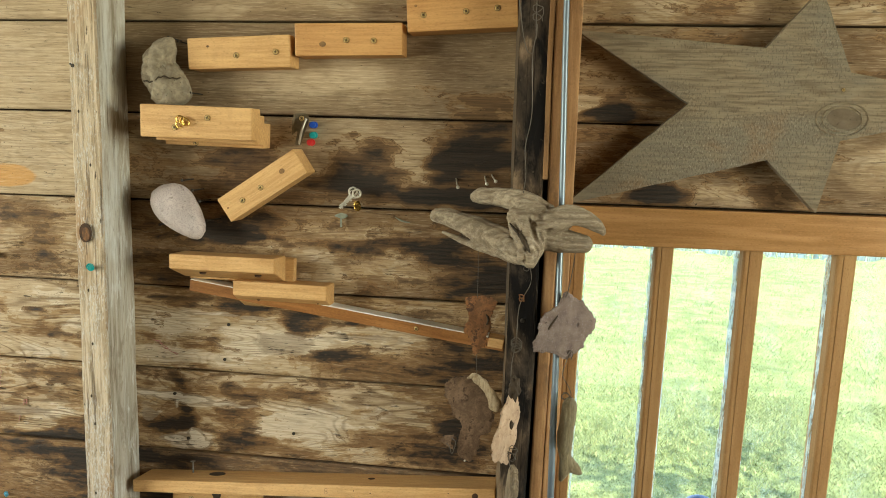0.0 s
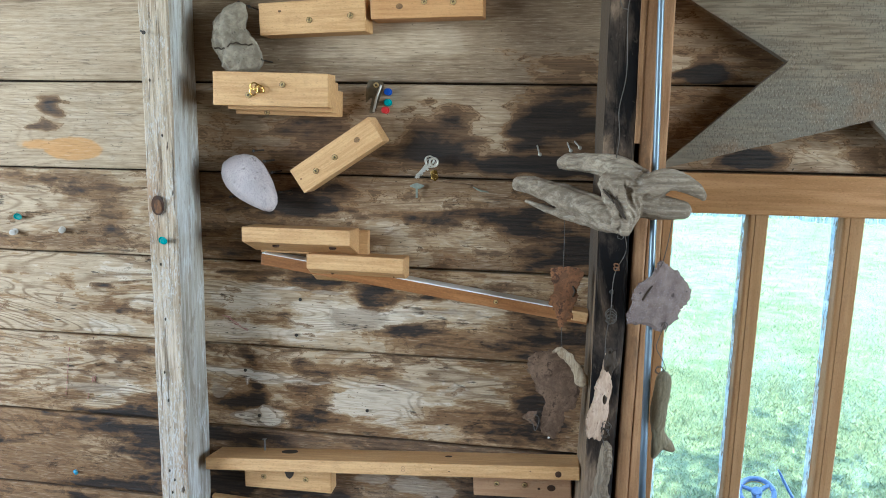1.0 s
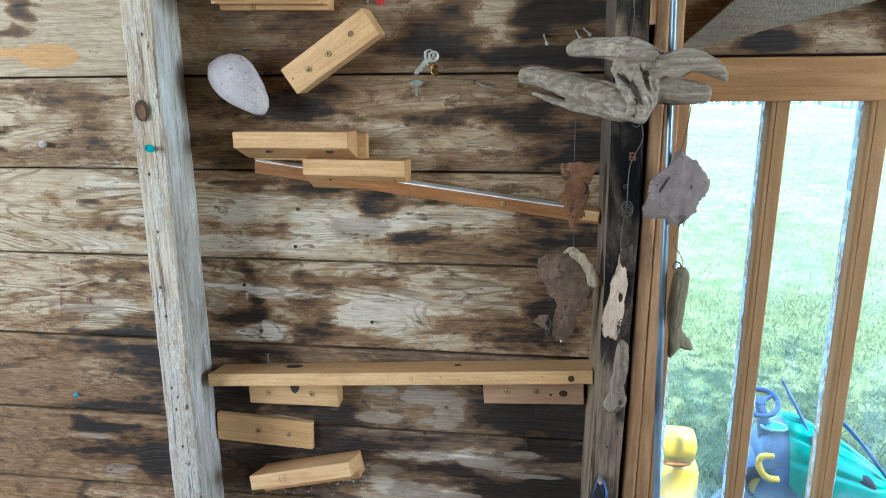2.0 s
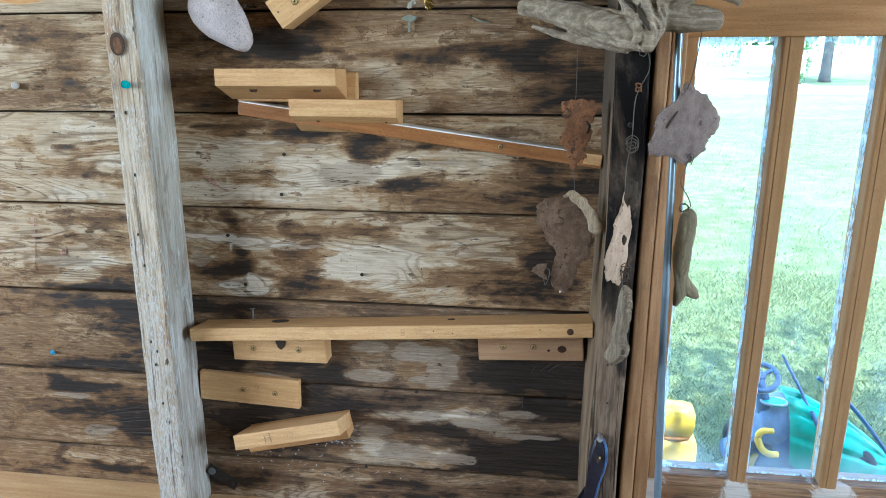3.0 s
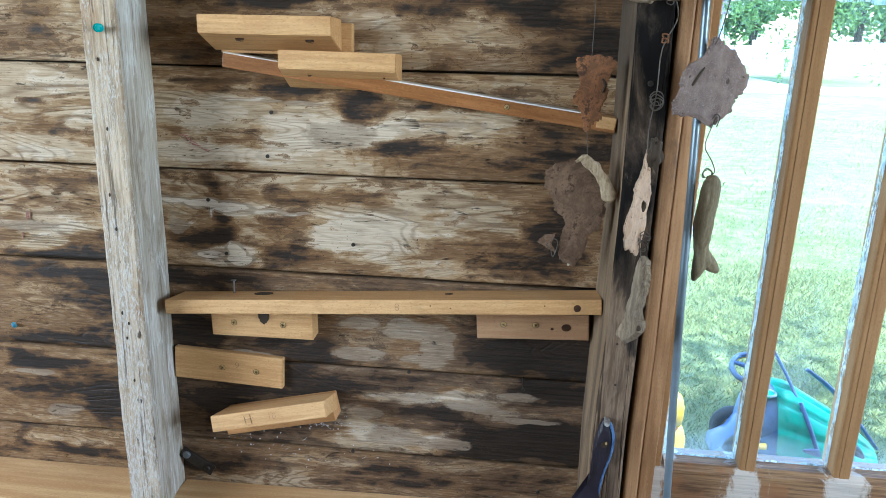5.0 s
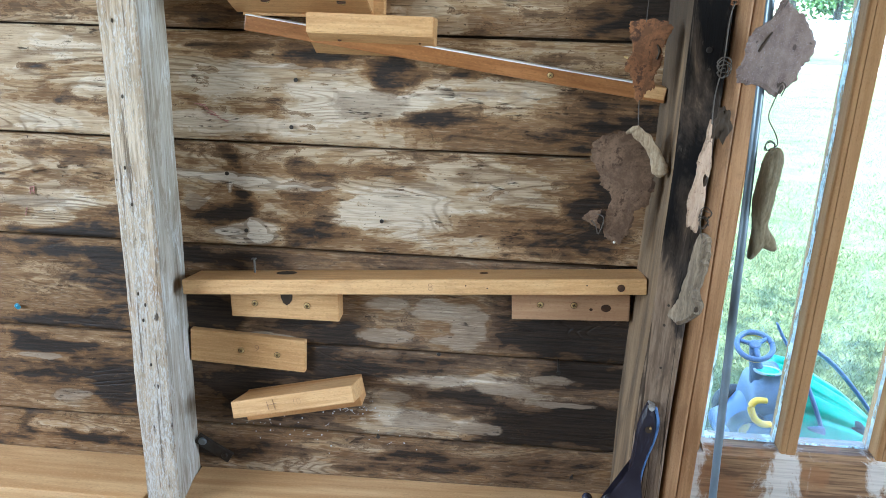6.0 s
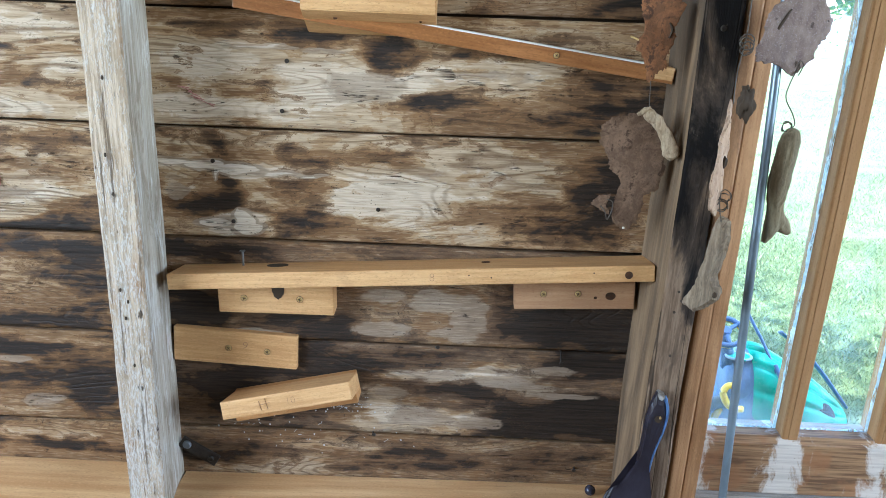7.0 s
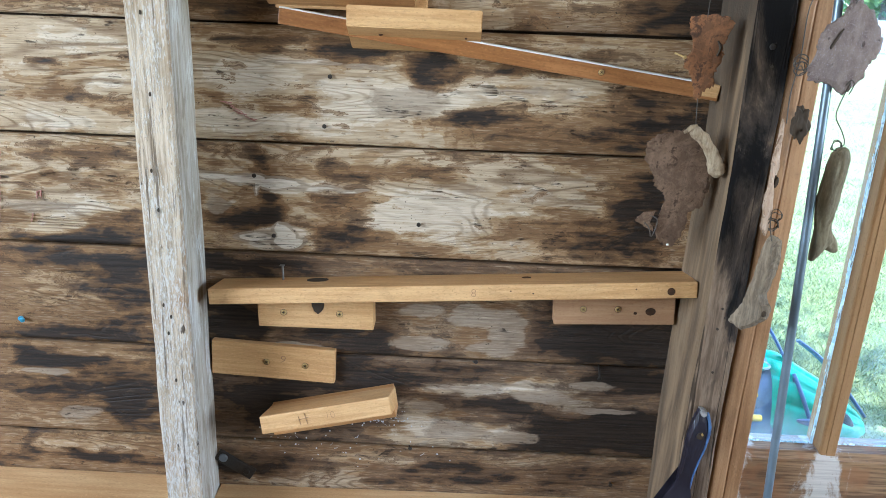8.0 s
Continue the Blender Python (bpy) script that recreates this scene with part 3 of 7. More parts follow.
TOY_YELLOW = make_plain("toy_yellow", (0.80, 0.50, 0.03), 0.35, vary=0.15, scale=15)
TOY_PALE = make_plain("toy_pale_blue", (0.36, 0.43, 0.52), 0.4, vary=0.2, scale=15)
TOY_MID = make_plain("toy_mid_blue", (0.15, 0.205, 0.32), 0.4, vary=0.3, scale=25)
RUBBER = make_plain("black_rubber", (0.02, 0.02, 0.022), 0.7)

# stains of the wall boards, and beside the window post some painted shade: centre along the wall and up, half width,
# half height, strength (bleached below zero)
STAINS_FOURTH = [
    (-0.555, 1.181, 0.036, 0.015, -0.5), (-0.376, 1.172, 0.072, 0.018, -1), (-0.424, 1.153, 0.036, 0.015, -0.7), (-0.388, 1.13, 0.085, 0.009, -0.4),
    (-0.221, 1.18, 0.089, 0.013, -0.6), (-0.477, 1.195, 0.024, 0.009, -0.5), (-0.423, 1.217, 0.041, 0.011, 0.9), (-0.335, 1.202, 0.024, 0.02, 1),
    (-0.461, 1.15, 0.021, 0.012, 0.45), (-0.255, 1.146, 0.060, 0.013, 0.5), (-0.085, 1.160, 0.050, 0.030, 0.95), (-0.222, 1.206, 0.041, 0.008, 0.7),
    (-0.523, 1.222, 0.029, 0.008, 0.5), (-0.157, 1.131, 0.096, 0.011, 0.6), (-0.564, 1.137, 0.042, 0.014, -0.8), (-0.525, 1.190, 0.055, 0.018, -0.85), (-0.50, 1.135, 0.06, 0.012, -0.8),
]
STAINS_FOURTH_WEST = [
    (-0.724, 1.164, 0.054, 0.009, 0.8), (-0.747, 1.131, 0.042, 0.009, -0.6), (-0.695, 1.206, 0.036, 0.008, 0.5), (-0.686, 1.18, 0.024, 0.011, -0.5),
    (-0.716, 1.222, 0.035, 0.008, -0.5), (-0.666, 1.148, 0.018, 0.008, 0.6), (-0.705, 1.129, 0.037, 0.006, -0.4), (-0.744, 1.193, 0.024, 0.007, 0.5),
]
STAINS_FIFTH = [
    (-0.572, 1.044, 0.018, 0.010, -0.8), (-0.55, 1.098, 0.030, 0.010, -0.5), (-0.47, 1.045, 0.030, 0.010, -0.5),
    (-0.345, 1.041, 0.075, 0.029, -0.9), (-0.480, 1.066, 0.050, 0.006, -1.5), (-0.504, 1.006, 0.024, 0.010, -1.7), (-0.246, 1.07, 0.062, 0.025, -0.6),
    (-0.389, 1.103, 0.105, 0.008, -0.35), (-0.275, 1.01, 0.076, 0.012, -0.5), (-0.555, 1.075, 0.030, 0.005, -1.4), (-0.522, 1.045, 0.015, 0.030, 0.95), (-0.545, 1.024, 0.022, 0.010, 0.55),
    (-0.565, 1.027, 0.022, 0.014, 0.6), (-0.427, 1.051, 0.028, 0.018, 0.6), (-0.096, 1.062, 0.031, 0.044, 1), (-0.428, 1.013, 0.039, 0.011, 0.7),
    (-0.339, 1.093, 0.037, 0.008, 0.35), (-0.181, 1.032, 0.069, 0.011, 0.45), (-0.567, 1.098, 0.018, 0.009, 0.1), (-0.426, 1.083, 0.037, 0.006, 0.4),
    (-0.142, 1.021, 0.05, 0.017, 0.6), (-0.531, 1.092, 0.013, 0.018, 0.6),
]
STAINS_FIFTH_WEST = [
    (-0.744, 1.028, 0.051, 0.017, -0.7), (-0.764, 1.059, 0.031, 0.013, 0.3), (-0.685, 1.013, 0.032, 0.017, 0.7), (-0.722, 1.095, 0.056, 0.009, 0.5),
    (-0.723, 0.995, 0.078, 0.007, 0.8), (-0.695, 1.061, 0.025, 0.016, 0.3),
]
STAINS_SIXTH = [
    (-0.532, 0.975, 0.078, 0.012, 0.7), (-0.063, 0.994, 0.044, 0.017, 0.9), (-0.274, 0.98, 0.096, 0.007, 0.3), (-0.563, 0.89, 0.036, 0.032, 1.1),
    (-0.477, 0.882, 0.04, 0.01, 0.6), (-0.517, 0.883, 0.026, 0.005, -0.4), (-0.337, 0.901, 0.059, 0.025, -0.25), (-0.232, 0.908, 0.046, 0.039, -0.4),
    (-0.098, 0.892, 0.092, 0.021, 1.1), (-0.391, 0.874, 0.027, 0.01, 0.7), (-0.155, 0.932, 0.027, 0.021, 0.6), (-0.43, 0.894, 0.033, 0.015, 0.6),
    (-0.120, 0.900, 0.075, 0.026, 1.3), (-0.060, 0.930, 0.035, 0.040, 1.1), (-0.401, 0.878, 0.030, 0.016, 1.0),
]
STAINS_SIXTH_WEST = [
    (-0.757, 0.933, 0.072, 0.022, -0.35), (-0.689, 0.928, 0.023, 0.042, 0.35), (-0.765, 0.874, 0.087, 0.01, 0.45), (-0.751, 0.974, 0.091, 0.01, 0.55), (-0.690, 0.955, 0.034, 0.022, 0.4), (-0.730, 0.874, 0.070, 0.012, 0.35),
]
STAINS_SEVENTH = [
    (-0.336, 0.801, 0.286, 0.053, 0.55), (-0.282, 0.826, 0.047, 0.008, -1.1), (-0.215, 0.832, 0.031, 0.008, -0.9), (-0.322, 0.766, 0.055, 0.018, -1.1),
    (-0.364, 0.8, 0.031, 0.014, -0.8), (-0.204, 0.765, 0.062, 0.014, -1.0), (-0.174, 0.83, 0.041, 0.007, -0.7), (-0.522, 0.794, 0.048, 0.035, 0.6),
    (-0.404, 0.84, 0.054, 0.014, 0.5), (-0.101, 0.775, 0.069, 0.023, 0.7), (-0.118, 0.809, 0.061, 0.007, -0.6), (-0.147, 0.838, 0.033, 0.009, -0.5),
    (-0.461, 0.753, 0.062, 0.008, -0.3),
    (-0.170, 0.762, 0.042, 0.018, 1.2), (-0.080, 0.848, 0.050, 0.014, 1.2), (-0.060, 0.775, 0.045, 0.028, 1.2), (-0.50, 0.83, 0.08, 0.03, 0.8),
]
STAINS_SEVENTH_WEST = [
    (-0.8, 0.822, 0.041, 0.01, -0.6), (-0.77, 0.84, 0.054, 0.007, 0.8), (-0.687, 0.796, 0.031, 0.038, 0.6), (-0.782, 0.755, 0.063, 0.013, -0.6),
    (-0.775, 0.804, 0.062, 0.016, 0.4), (-0.742, 0.851, 0.088, 0.005, -0.4),
    (-0.800, 0.842, 0.030, 0.012, 0.8), (-0.698, 0.784, 0.030, 0.030, 0.7), (-0.80, 0.79, 0.04, 0.014, 0.5),
]
STAINS_LOWEST = [
    (-0.463, 0.691, 0.057, 0.012, -0.5), (-0.548, 0.706, 0.05, 0.015, 1), (-0.286, 0.708, 0.064, 0.014, 0.8), (-0.406, 0.723, 0.049, 0.007, -0.4),
    (-0.152, 0.711, 0.049, 0.01, 0.4), (-0.378, 0.692, 0.028, 0.008, 0.5), (-0.096, 0.723, 0.035, 0.008, 0.3), (-0.209, 0.727, 0.042, 0.006, -0.3),
    (-0.507, 0.679, 0.065, 0.006, -0.4),
]
STAINS_LOWEST_WEST = [
    (-0.759, 0.721, 0.085, 0.006, -0.5), (-0.747, 0.701, 0.086, 0.007, 0.7), (-0.811, 0.7, 0.021, 0.007, -0.3),
]
STAINS_FIRST = [
    (-0.386, 1.55, 0.138, 0.029, -0.35), (-0.122, 1.543, 0.064, 0.042, 0.25), (-0.531, 1.558, 0.049, 0.03, 0.2),
]
STAINS_FIRST_WEST = [
    (-0.805, 1.551, 0.123, 0.047, -0.5), (-0.879, 1.519, 0.027, 0.012, 0.4),
]
STAINS_SECOND = [
    (-0.239, 1.429, 0.046, 0.026, 0.9), (-0.253, 1.399, 0.053, 0.015, 0.9), (-0.274, 1.466, 0.017, 0.007, 0.5), (-0.154, 1.393, 0.052, 0.012, 0.6),
    (-0.101, 1.45, 0.025, 0.009, 1.1), (-0.133, 1.427, 0.016, 0.018, 0.9), (-0.42, 1.426, 0.049, 0.027, 0.5), (-0.095, 1.384, 0.066, 0.01, 0.6),
    (-0.552, 1.428, 0.042, 0.023, 0.3), (-0.285, 1.48, 0.046, 0.011, -0.4), (-0.178, 1.445, 0.044, 0.025, -0.25), (-0.356, 1.377, 0.048, 0.013, 0.4),
    (-0.486, 1.39, 0.066, 0.012, 0.3),
]
STAINS_SECOND_WEST = [
    (-0.794, 1.448, 0.115, 0.044, -0.6), (-0.819, 1.456, 0.023, 0.013, 1.1), (-0.841, 1.429, 0.027, 0.007, 0.9), (-0.725, 1.417, 0.044, 0.032, -0.5),
]
STAINS_THIRD = [
    (-0.454, 1.326, 0.054, 0.011, 1), (-0.421, 1.34, 0.033, 0.014, 0.6), (-0.16, 1.314, 0.038, 0.011, 0.8), (-0.129, 1.292, 0.042, 0.019, 0.7),
    (-0.105, 1.258, 0.03, 0.01, 0.9), (-0.26, 1.314, 0.062, 0.007, 0.4), (-0.556, 1.283, 0.038, 0.049, 0.3), (-0.315, 1.277, 0.032, 0.022, -0.8),
    (-0.388, 1.31, 0.056, 0.008, -0.4), (-0.189, 1.282, 0.061, 0.023, -0.4), (-0.237, 1.334, 0.069, 0.006, -0.3), (-0.069, 1.294, 0.03, 0.031, -0.3),
    (-0.356, 1.255, 0.159, 0.01, 0.3), (-0.283, 1.254, 0.024, 0.012, -0.6),
]
STAINS_THIRD_WEST = [
    (-0.86, 1.306, 0.101, 0.034, -0.15), (-0.741, 1.293, 0.036, 0.038, 0.45), (-0.847, 1.353, 0.073, 0.008, 0.5), (-0.757, 1.338, 0.063, 0.01, 0.4),
    (-0.826, 1.26, 0.146, 0.009, 0.4), (-0.699, 1.319, 0.017, 0.042, -0.1),
]
STAINS_SECOND_EAST = [
    (0.149, 1.4, 0.033, 0.012, 1.1), (0.228, 1.407, 0.043, 0.01, -0.3), (0.072, 1.459, 0.044, 0.019, 0.1), (0.306, 1.404, 0.035, 0.015, 0.3),
    (0.413, 1.444, 0.04, 0.028, -0.3),
]
STAINS_FIRST_EAST = [
    (0.088, 1.504, 0.025, 0.013, 1.1), (0.047, 1.514, 0.022, 0.006, -0.7), (0.109, 1.573, 0.057, 0.018, -0.3), (0.403, 1.536, 0.027, 0.027, 0.3),
    (0.238, 1.547, 0.083, 0.042, 0.2),
]
STAINS_TOP_EAST = [
    (0.19, 1.634, 0.035, 0.015, 0.35), (0.126, 1.641, 0.049, 0.014, -0.3), (0.38, 1.632, 0.033, 0.013, -0.3), (0.149, 1.616, 0.084, 0.006, 0.5),
]
STAINS_TOP = [
    (-0.527, 1.637, 0.099, 0.012, -0.3), (-0.206, 1.632, 0.151, 0.007, 0.3),
]

# patches flaked to pale wood: centre along the wall and up, half width, half height, strength
BARE_FOURTH = [(-0.475, 1.2025, 0.040, 0.0032, 1.05), (-0.405, 1.200, 0.030, 0.0035, 0.7), (-0.365, 1.166, 0.050, 0.018, 0.6), (-0.23, 1.183, 0.06, 0.006, 0.5)]
BARE_FIFTH = [
    (-0.578, 1.0775, 0.024, 0.0042, 1.2), (-0.542, 1.0745, 0.026, 0.0068, 1.2), (-0.505, 1.0710, 0.030, 0.0066, 1.2), (-0.462, 1.0670, 0.030, 0.0036, 1.05), (-0.425, 1.0650, 0.026, 0.0024, 1.0), (-0.529, 1.0640, 0.005, 0.010, 1.05),
    (-0.535, 1.0060, 0.024, 0.0066, 1.2), (-0.500, 1.0130, 0.013, 0.0130, 1.2), (-0.496, 1.0020, 0.020, 0.0086, 1.2), (-0.507, 1.0210, 0.005, 0.0060, 1.05), (-0.574, 1.0420, 0.015, 0.0110, 0.75),
    (-0.780, 1.032, 0.045, 0.012, 0.55),
]
BARE_SIXTH = [
    (-0.280, 0.920, 0.030, 0.016, 0.73), (-0.238, 0.905, 0.026, 0.030, 0.71), (-0.257, 0.880, 0.036, 0.010, 0.63), (-0.345, 0.884, 0.040, 0.011, 0.65), (-0.34, 0.925, 0.040, 0.012, 0.55),
    (-0.49, 0.873, 0.040, 0.0065, 0.69),
]
BARE_SEVENTH = [
    (-0.278, 0.8255, 0.038, 0.0060, 0.77), (-0.331, 0.8010, 0.026, 0.0085, 0.69), (-0.292, 0.7660, 0.042, 0.0135, 0.73), (-0.225, 0.7620, 0.034, 0.0090, 0.67), (-0.190, 0.8200, 0.048, 0.0105, 0.61),
    (-0.130, 0.8050, 0.050, 0.0045, 0.65), (-0.13, 0.838, 0.034, 0.0065, 0.53),
    (-0.800, 0.8230, 0.032, 0.0055, 0.75), (-0.765, 0.7680, 0.030, 0.0130, 0.63),
]

# ---- building helpers ----
def mesh_of(bm, name):
    data = bpy.data.meshes.new(name)
    bm.normal_update()
    bm.to_mesh(data)
    bm.free()
    return data


def part(name, bm, material, parent=None, label="", smooth=False, m=None):
    """One mesh object out of a bmesh, under a thing or a part."""
    data = mesh_of(bm, name) if isinstance(bm, bmesh.types.BMesh) else bm
    if not data.materials:
        data.materials.append(material)
    if smooth:
        data.polygons.foreach_set("use_smooth", [True] * len(data.polygons))
    ob = new(name, data)
    if parent is not None:
        ob.parent = parent
    if m is not None:
        ob.matrix_local = m
    return tagged(ob, label) if label else ob


def thing(name, label, category, at=None, group=""):
    ob = new(name)
    ob.empty_display_size = 0.02
    if at is not None:
        ob.matrix_world = at
    return tagged(ob, label, category, group)


def add_box(bm, x0, x1, y0, y1, z0, z1, bevel=0.0, m=None):
    geo = bmesh.ops.create_cube(bm, size=1.0)["verts"]
    bmesh.ops.scale(bm, vec=(x1 - x0, y1 - y0, z1 - z0), verts=geo)
    bmesh.ops.translate(bm, vec=((x0 + x1) / 2, (y0 + y1) / 2, (z0 + z1) / 2), verts=geo)
    if bevel:
        edges = list({e for v in geo for e in v.link_edges})
        made = bmesh.ops.bevel(bm, geom=edges, offset=bevel, segments=2, affect="EDGES", profile=0.6)
        geo = list({v for f in made["faces"] for v in f.verts} | {v for v in geo if v.is_valid})
    if m is not None:
        bmesh.ops.transform(bm, matrix=m, verts=[v for v in geo if v.is_valid])
    return bm


def box(x0, x1, y0, y1, z0, z1, bevel=0.0, m=None):
    return add_box(bmesh.new(), x0, x1, y0, y1, z0, z1, bevel, m)


def prism(outline, x0, x1, bevel=0.0):
    """A cross-section in (y, z) run along x."""
    bm = bmesh.new()
    verts = [bm.verts.new((x0, y, z)) for y, z in outline]
    face = bm.faces.new(verts)
    top = bmesh.ops.extrude_face_region(bm, geom=[face])
    bmesh.ops.translate(bm, vec=(x1 - x0, 0, 0), verts=[v for v in top["geom"] if isinstance(v, bmesh.types.BMVert)])
    bmesh.ops.recalc_face_normals(bm, faces=bm.faces)
    if bevel:
        bmesh.ops.bevel(bm, geom=list(bm.edges), offset=bevel, segments=2, affect="EDGES")
    return bm


def smooth_path(points, per=6):
    """Catmull-Rom through (x, y, z, radius) points."""
    pts = [Vector(p) for p in points]
    pts = [pts[0] * 2 - pts[1]] + pts + [pts[-1] * 2 - pts[-2]]
    out = []
    for i in range(1, len(pts) - 2):
        a, b, c, d = pts[i - 1:i + 3]
        for k in range(per):
            t = k / per
            out.append(0.5 * (2 * b + (c - a) * t + (2 * a - 5 * b + 4 * c - d) * t * t + (3 * b - a - 3 * c + d) * t ** 3))
    return out + [pts[-2]]


def add_tube(bm, points, seg=8, per=6, rough=0.0, freq=60.0, flat=1.0, seed=0.0, groove=0.0):
    """A tube along (x, y, z, radius) points with closed ends; rough: knobbly relief in parts of the radius."""
    path = smooth_path([Vector((*p,)) for p in points], per)
    rings = []
    up = Vector((0.13, 0.35, 0.93))
    for i, p in enumerate(path):
        a, b = path[max(i - 1, 0)], path[min(i + 1, len(path) - 1)]
        d = Vector(b[:3]) - Vector(a[:3])
        if d.length < 1e-9:
            d = Vector((0, 0, 1))
        d.normalize()
        side = d.cross(up)
        if side.length < 1e-3:
            side = d.cross(Vector((1, 0, 0)))
        side.normalize()
        over = side.cross(d)
        ring = []
        for k in range(seg):
            ang = 2 * math.pi * k / seg
            way = side * math.cos(ang) + over * math.sin(ang) * flat
            r = max(p[3], 1e-5)
            at = Vector(p[:3]) + way * r
            if rough:
                at += way * r * rough * (noise.noise(at * freq + Vector((seed, 0, 0))) + 0.5 * noise.noise(at * freq * 2.7 + Vector((0, seed, 0))))
            if groove:
                n = noise.noise(Vector((2.1 * math.cos(ang), 2.1 * math.sin(ang), i * 0.035 + seed * 3.7)))
                at -= way * r * groove * max(0.0, 1 - abs(n) / 0.13)
            ring.append(bm.verts.new(at))
        rings.append(ring)
    for r0, r1 in zip(rings, rings[1:]):
        for k in range(seg):
            bm.faces.new((r0[k], r0[(k + 1) % seg], r1[(k + 1) % seg], r1[k]))
    bm.faces.new(rings[0][::-1])
    bm.faces.new(rings[-1])
    return bm


def tube(points, seg=8, per=6, **more):
    return add_tube(bmesh.new(), points, seg, per, **more)


def coil(centre, radius, turns, thick, tall=0.004, seed=0):
    rng = random.Random(seed)
    n = int(turns * 10)
    return [(centre[0] + radius * rng.uniform(0.8, 1.2) * math.cos(i * 0.63), centre[1] + rng.uniform(-1, 1) * 0.002,
             centre[2] + radius * rng.uniform(0.8, 1.2) * math.sin(i * 0.63) + tall * (i / n - 0.5), thick) for i in range(n)]


def plate(outline, thick, jag=0.0015, relief=0.002, seed=1, rings=7, per=6, centre=None):
    """A ragged flat piece: an outline in (x, z), filled by rings, with uneven faces and a thin rim; y is its thickness."""
    rng = random.Random(seed)
    pts = [Vector((x, 0, z, 0)) for x, z in outline]
    n = len(pts)
    rim = []
    for i in range(n):
        a, b, c, d = pts[i - 1], pts[i], pts[(i + 1) % n], pts[(i + 2) % n]
        for k in range(per):
            t = k / per
            p = 0.5 * (2 * b + (c - a) * t + (2 * a - 5 * b + 4 * c - d) * t * t + (3 * b - a - 3 * c + d) * t ** 3)
            p = b.lerp(c, t) * 0.5 + p * 0.5
            rim.append(Vector((p[0] + rng.uniform(-jag, jag), 0, p[2] + rng.uniform(-jag, jag))))
    mid = sum(rim, Vector()) / len(rim) if centre is None else Vector((centre[0], 0, centre[1]))
    bm = bmesh.new()
    sides = []
    for sign in (-1, 1):
        layers = []
        for r in range(1, rings + 1):
            f = r / rings
            layer = []
            for p in rim:
                q = mid.lerp(p, f)
                y = sign * thick * (0.5 if r < rings else 0.22)
                y += relief * (noise.noise(q * 45 + Vector((seed, 0, 0))) + 0.5 * noise.noise(q * 130 + Vector((0, seed, 0))))
                layer.append(bm.verts.new((q.x, y, q.z)))
            layers.append(layer)
        hub = bm.verts.new((mid.x, sign * thick * 0.5 + relief * (noise.noise(mid * 45 + Vector((seed, 0, 0))) + 0.5 * noise.noise(mid * 130 + Vector((0, seed, 0)))), mid.z))
        m = len(rim)
        for k in range(m):
            tri = (hub, layers[0][k], layers[0][(k + 1) % m])
            bm.faces.new(tri if sign < 0 else tri[::-1])
            for a, b in zip(layers, layers[1:]):
                quad = (a[k], b[k], b[(k + 1) % m], a[(k + 1) % m])
                bm.faces.new(quad if sign < 0 else quad[::-1])
        sides.append(layers[-1])
    m = len(rim)
    for k in range(m):
        bm.faces.new((sides[0][k], sides[1][k], sides[1][(k + 1) % m], sides[0][(k + 1) % m]))
    bmesh.ops.recalc_face_normals(bm, faces=bm.faces)
    return bm


def pebble(size, seed, rough=0.12, freq=3.0, cut=None):
    bm = bmesh.new()
    bmesh.ops.create_icosphere(bm, subdivisions=4, radius=1.0)
    for v in bm.verts:
        n = v.co.normalized()
        k = 1 + rough * noise.noise(n * freq * 0.5 + Vector((seed, 0, 0))) + rough * 0.35 * noise.noise(n * freq * 3 + Vector((0, seed, 0)))
        v.co = n * k
        if cut:
            v.co = cut(v.co)
        v.co = Vector((v.co.x * size[0], v.co.y * size[1], v.co.z * size[2]))
    return bm


def disc(radius, depth, seg=14, dome=0.3):
    """A screw or nail head that faces -y."""
    bm = bmesh.new()
    rings = [[bm.verts.new((radius * f * math.cos(2 * math.pi * k / seg), y, radius * f * math.sin(2 * math.pi * k / seg))) for k in range(seg)]
             for f, y in ((1.0, depth), (1.0, -depth * 0.2), (0.75, -depth * dome * 2))]
    for a, b in zip(rings, rings[1:]):
        for k in range(seg):
            bm.faces.new((a[k], a[(k + 1) % seg], b[(k + 1) % seg], b[k]))
    bm.faces.new(rings[-1])
    bmesh.ops.recalc_face_normals(bm, faces=bm.faces)
    return bm


def screw_mesh(radius):
    """A countersunk cross-head screw in a dark-rimmed hole."""
    bm = disc(radius, 0.0012)
    rim = len(bm.faces)
    add_tube(bm, [(radius * 1.1 * math.cos(a), -0.0001, radius * 1.1 * math.sin(a), 0.00022) for a in np.linspace(0, 2 * math.pi, 13)], 5, 1)
    add_box(bm, -radius * 0.62, radius * 0.62, -0.0013, -0.0008, -radius * 0.09, radius * 0.09)
    add_box(bm, -radius * 0.09, radius * 0.09, -0.0014, -0.0009, -radius * 0.62, radius * 0.62)
    data = mesh_of(bm, "screw")
    data.materials.append(ZINC)
    data.materials.append(DARK_IRON)
    for p in data.polygons[rim:]:
        p.material_index = 1
    return data


SCREW = screw_mesh(0.0034)


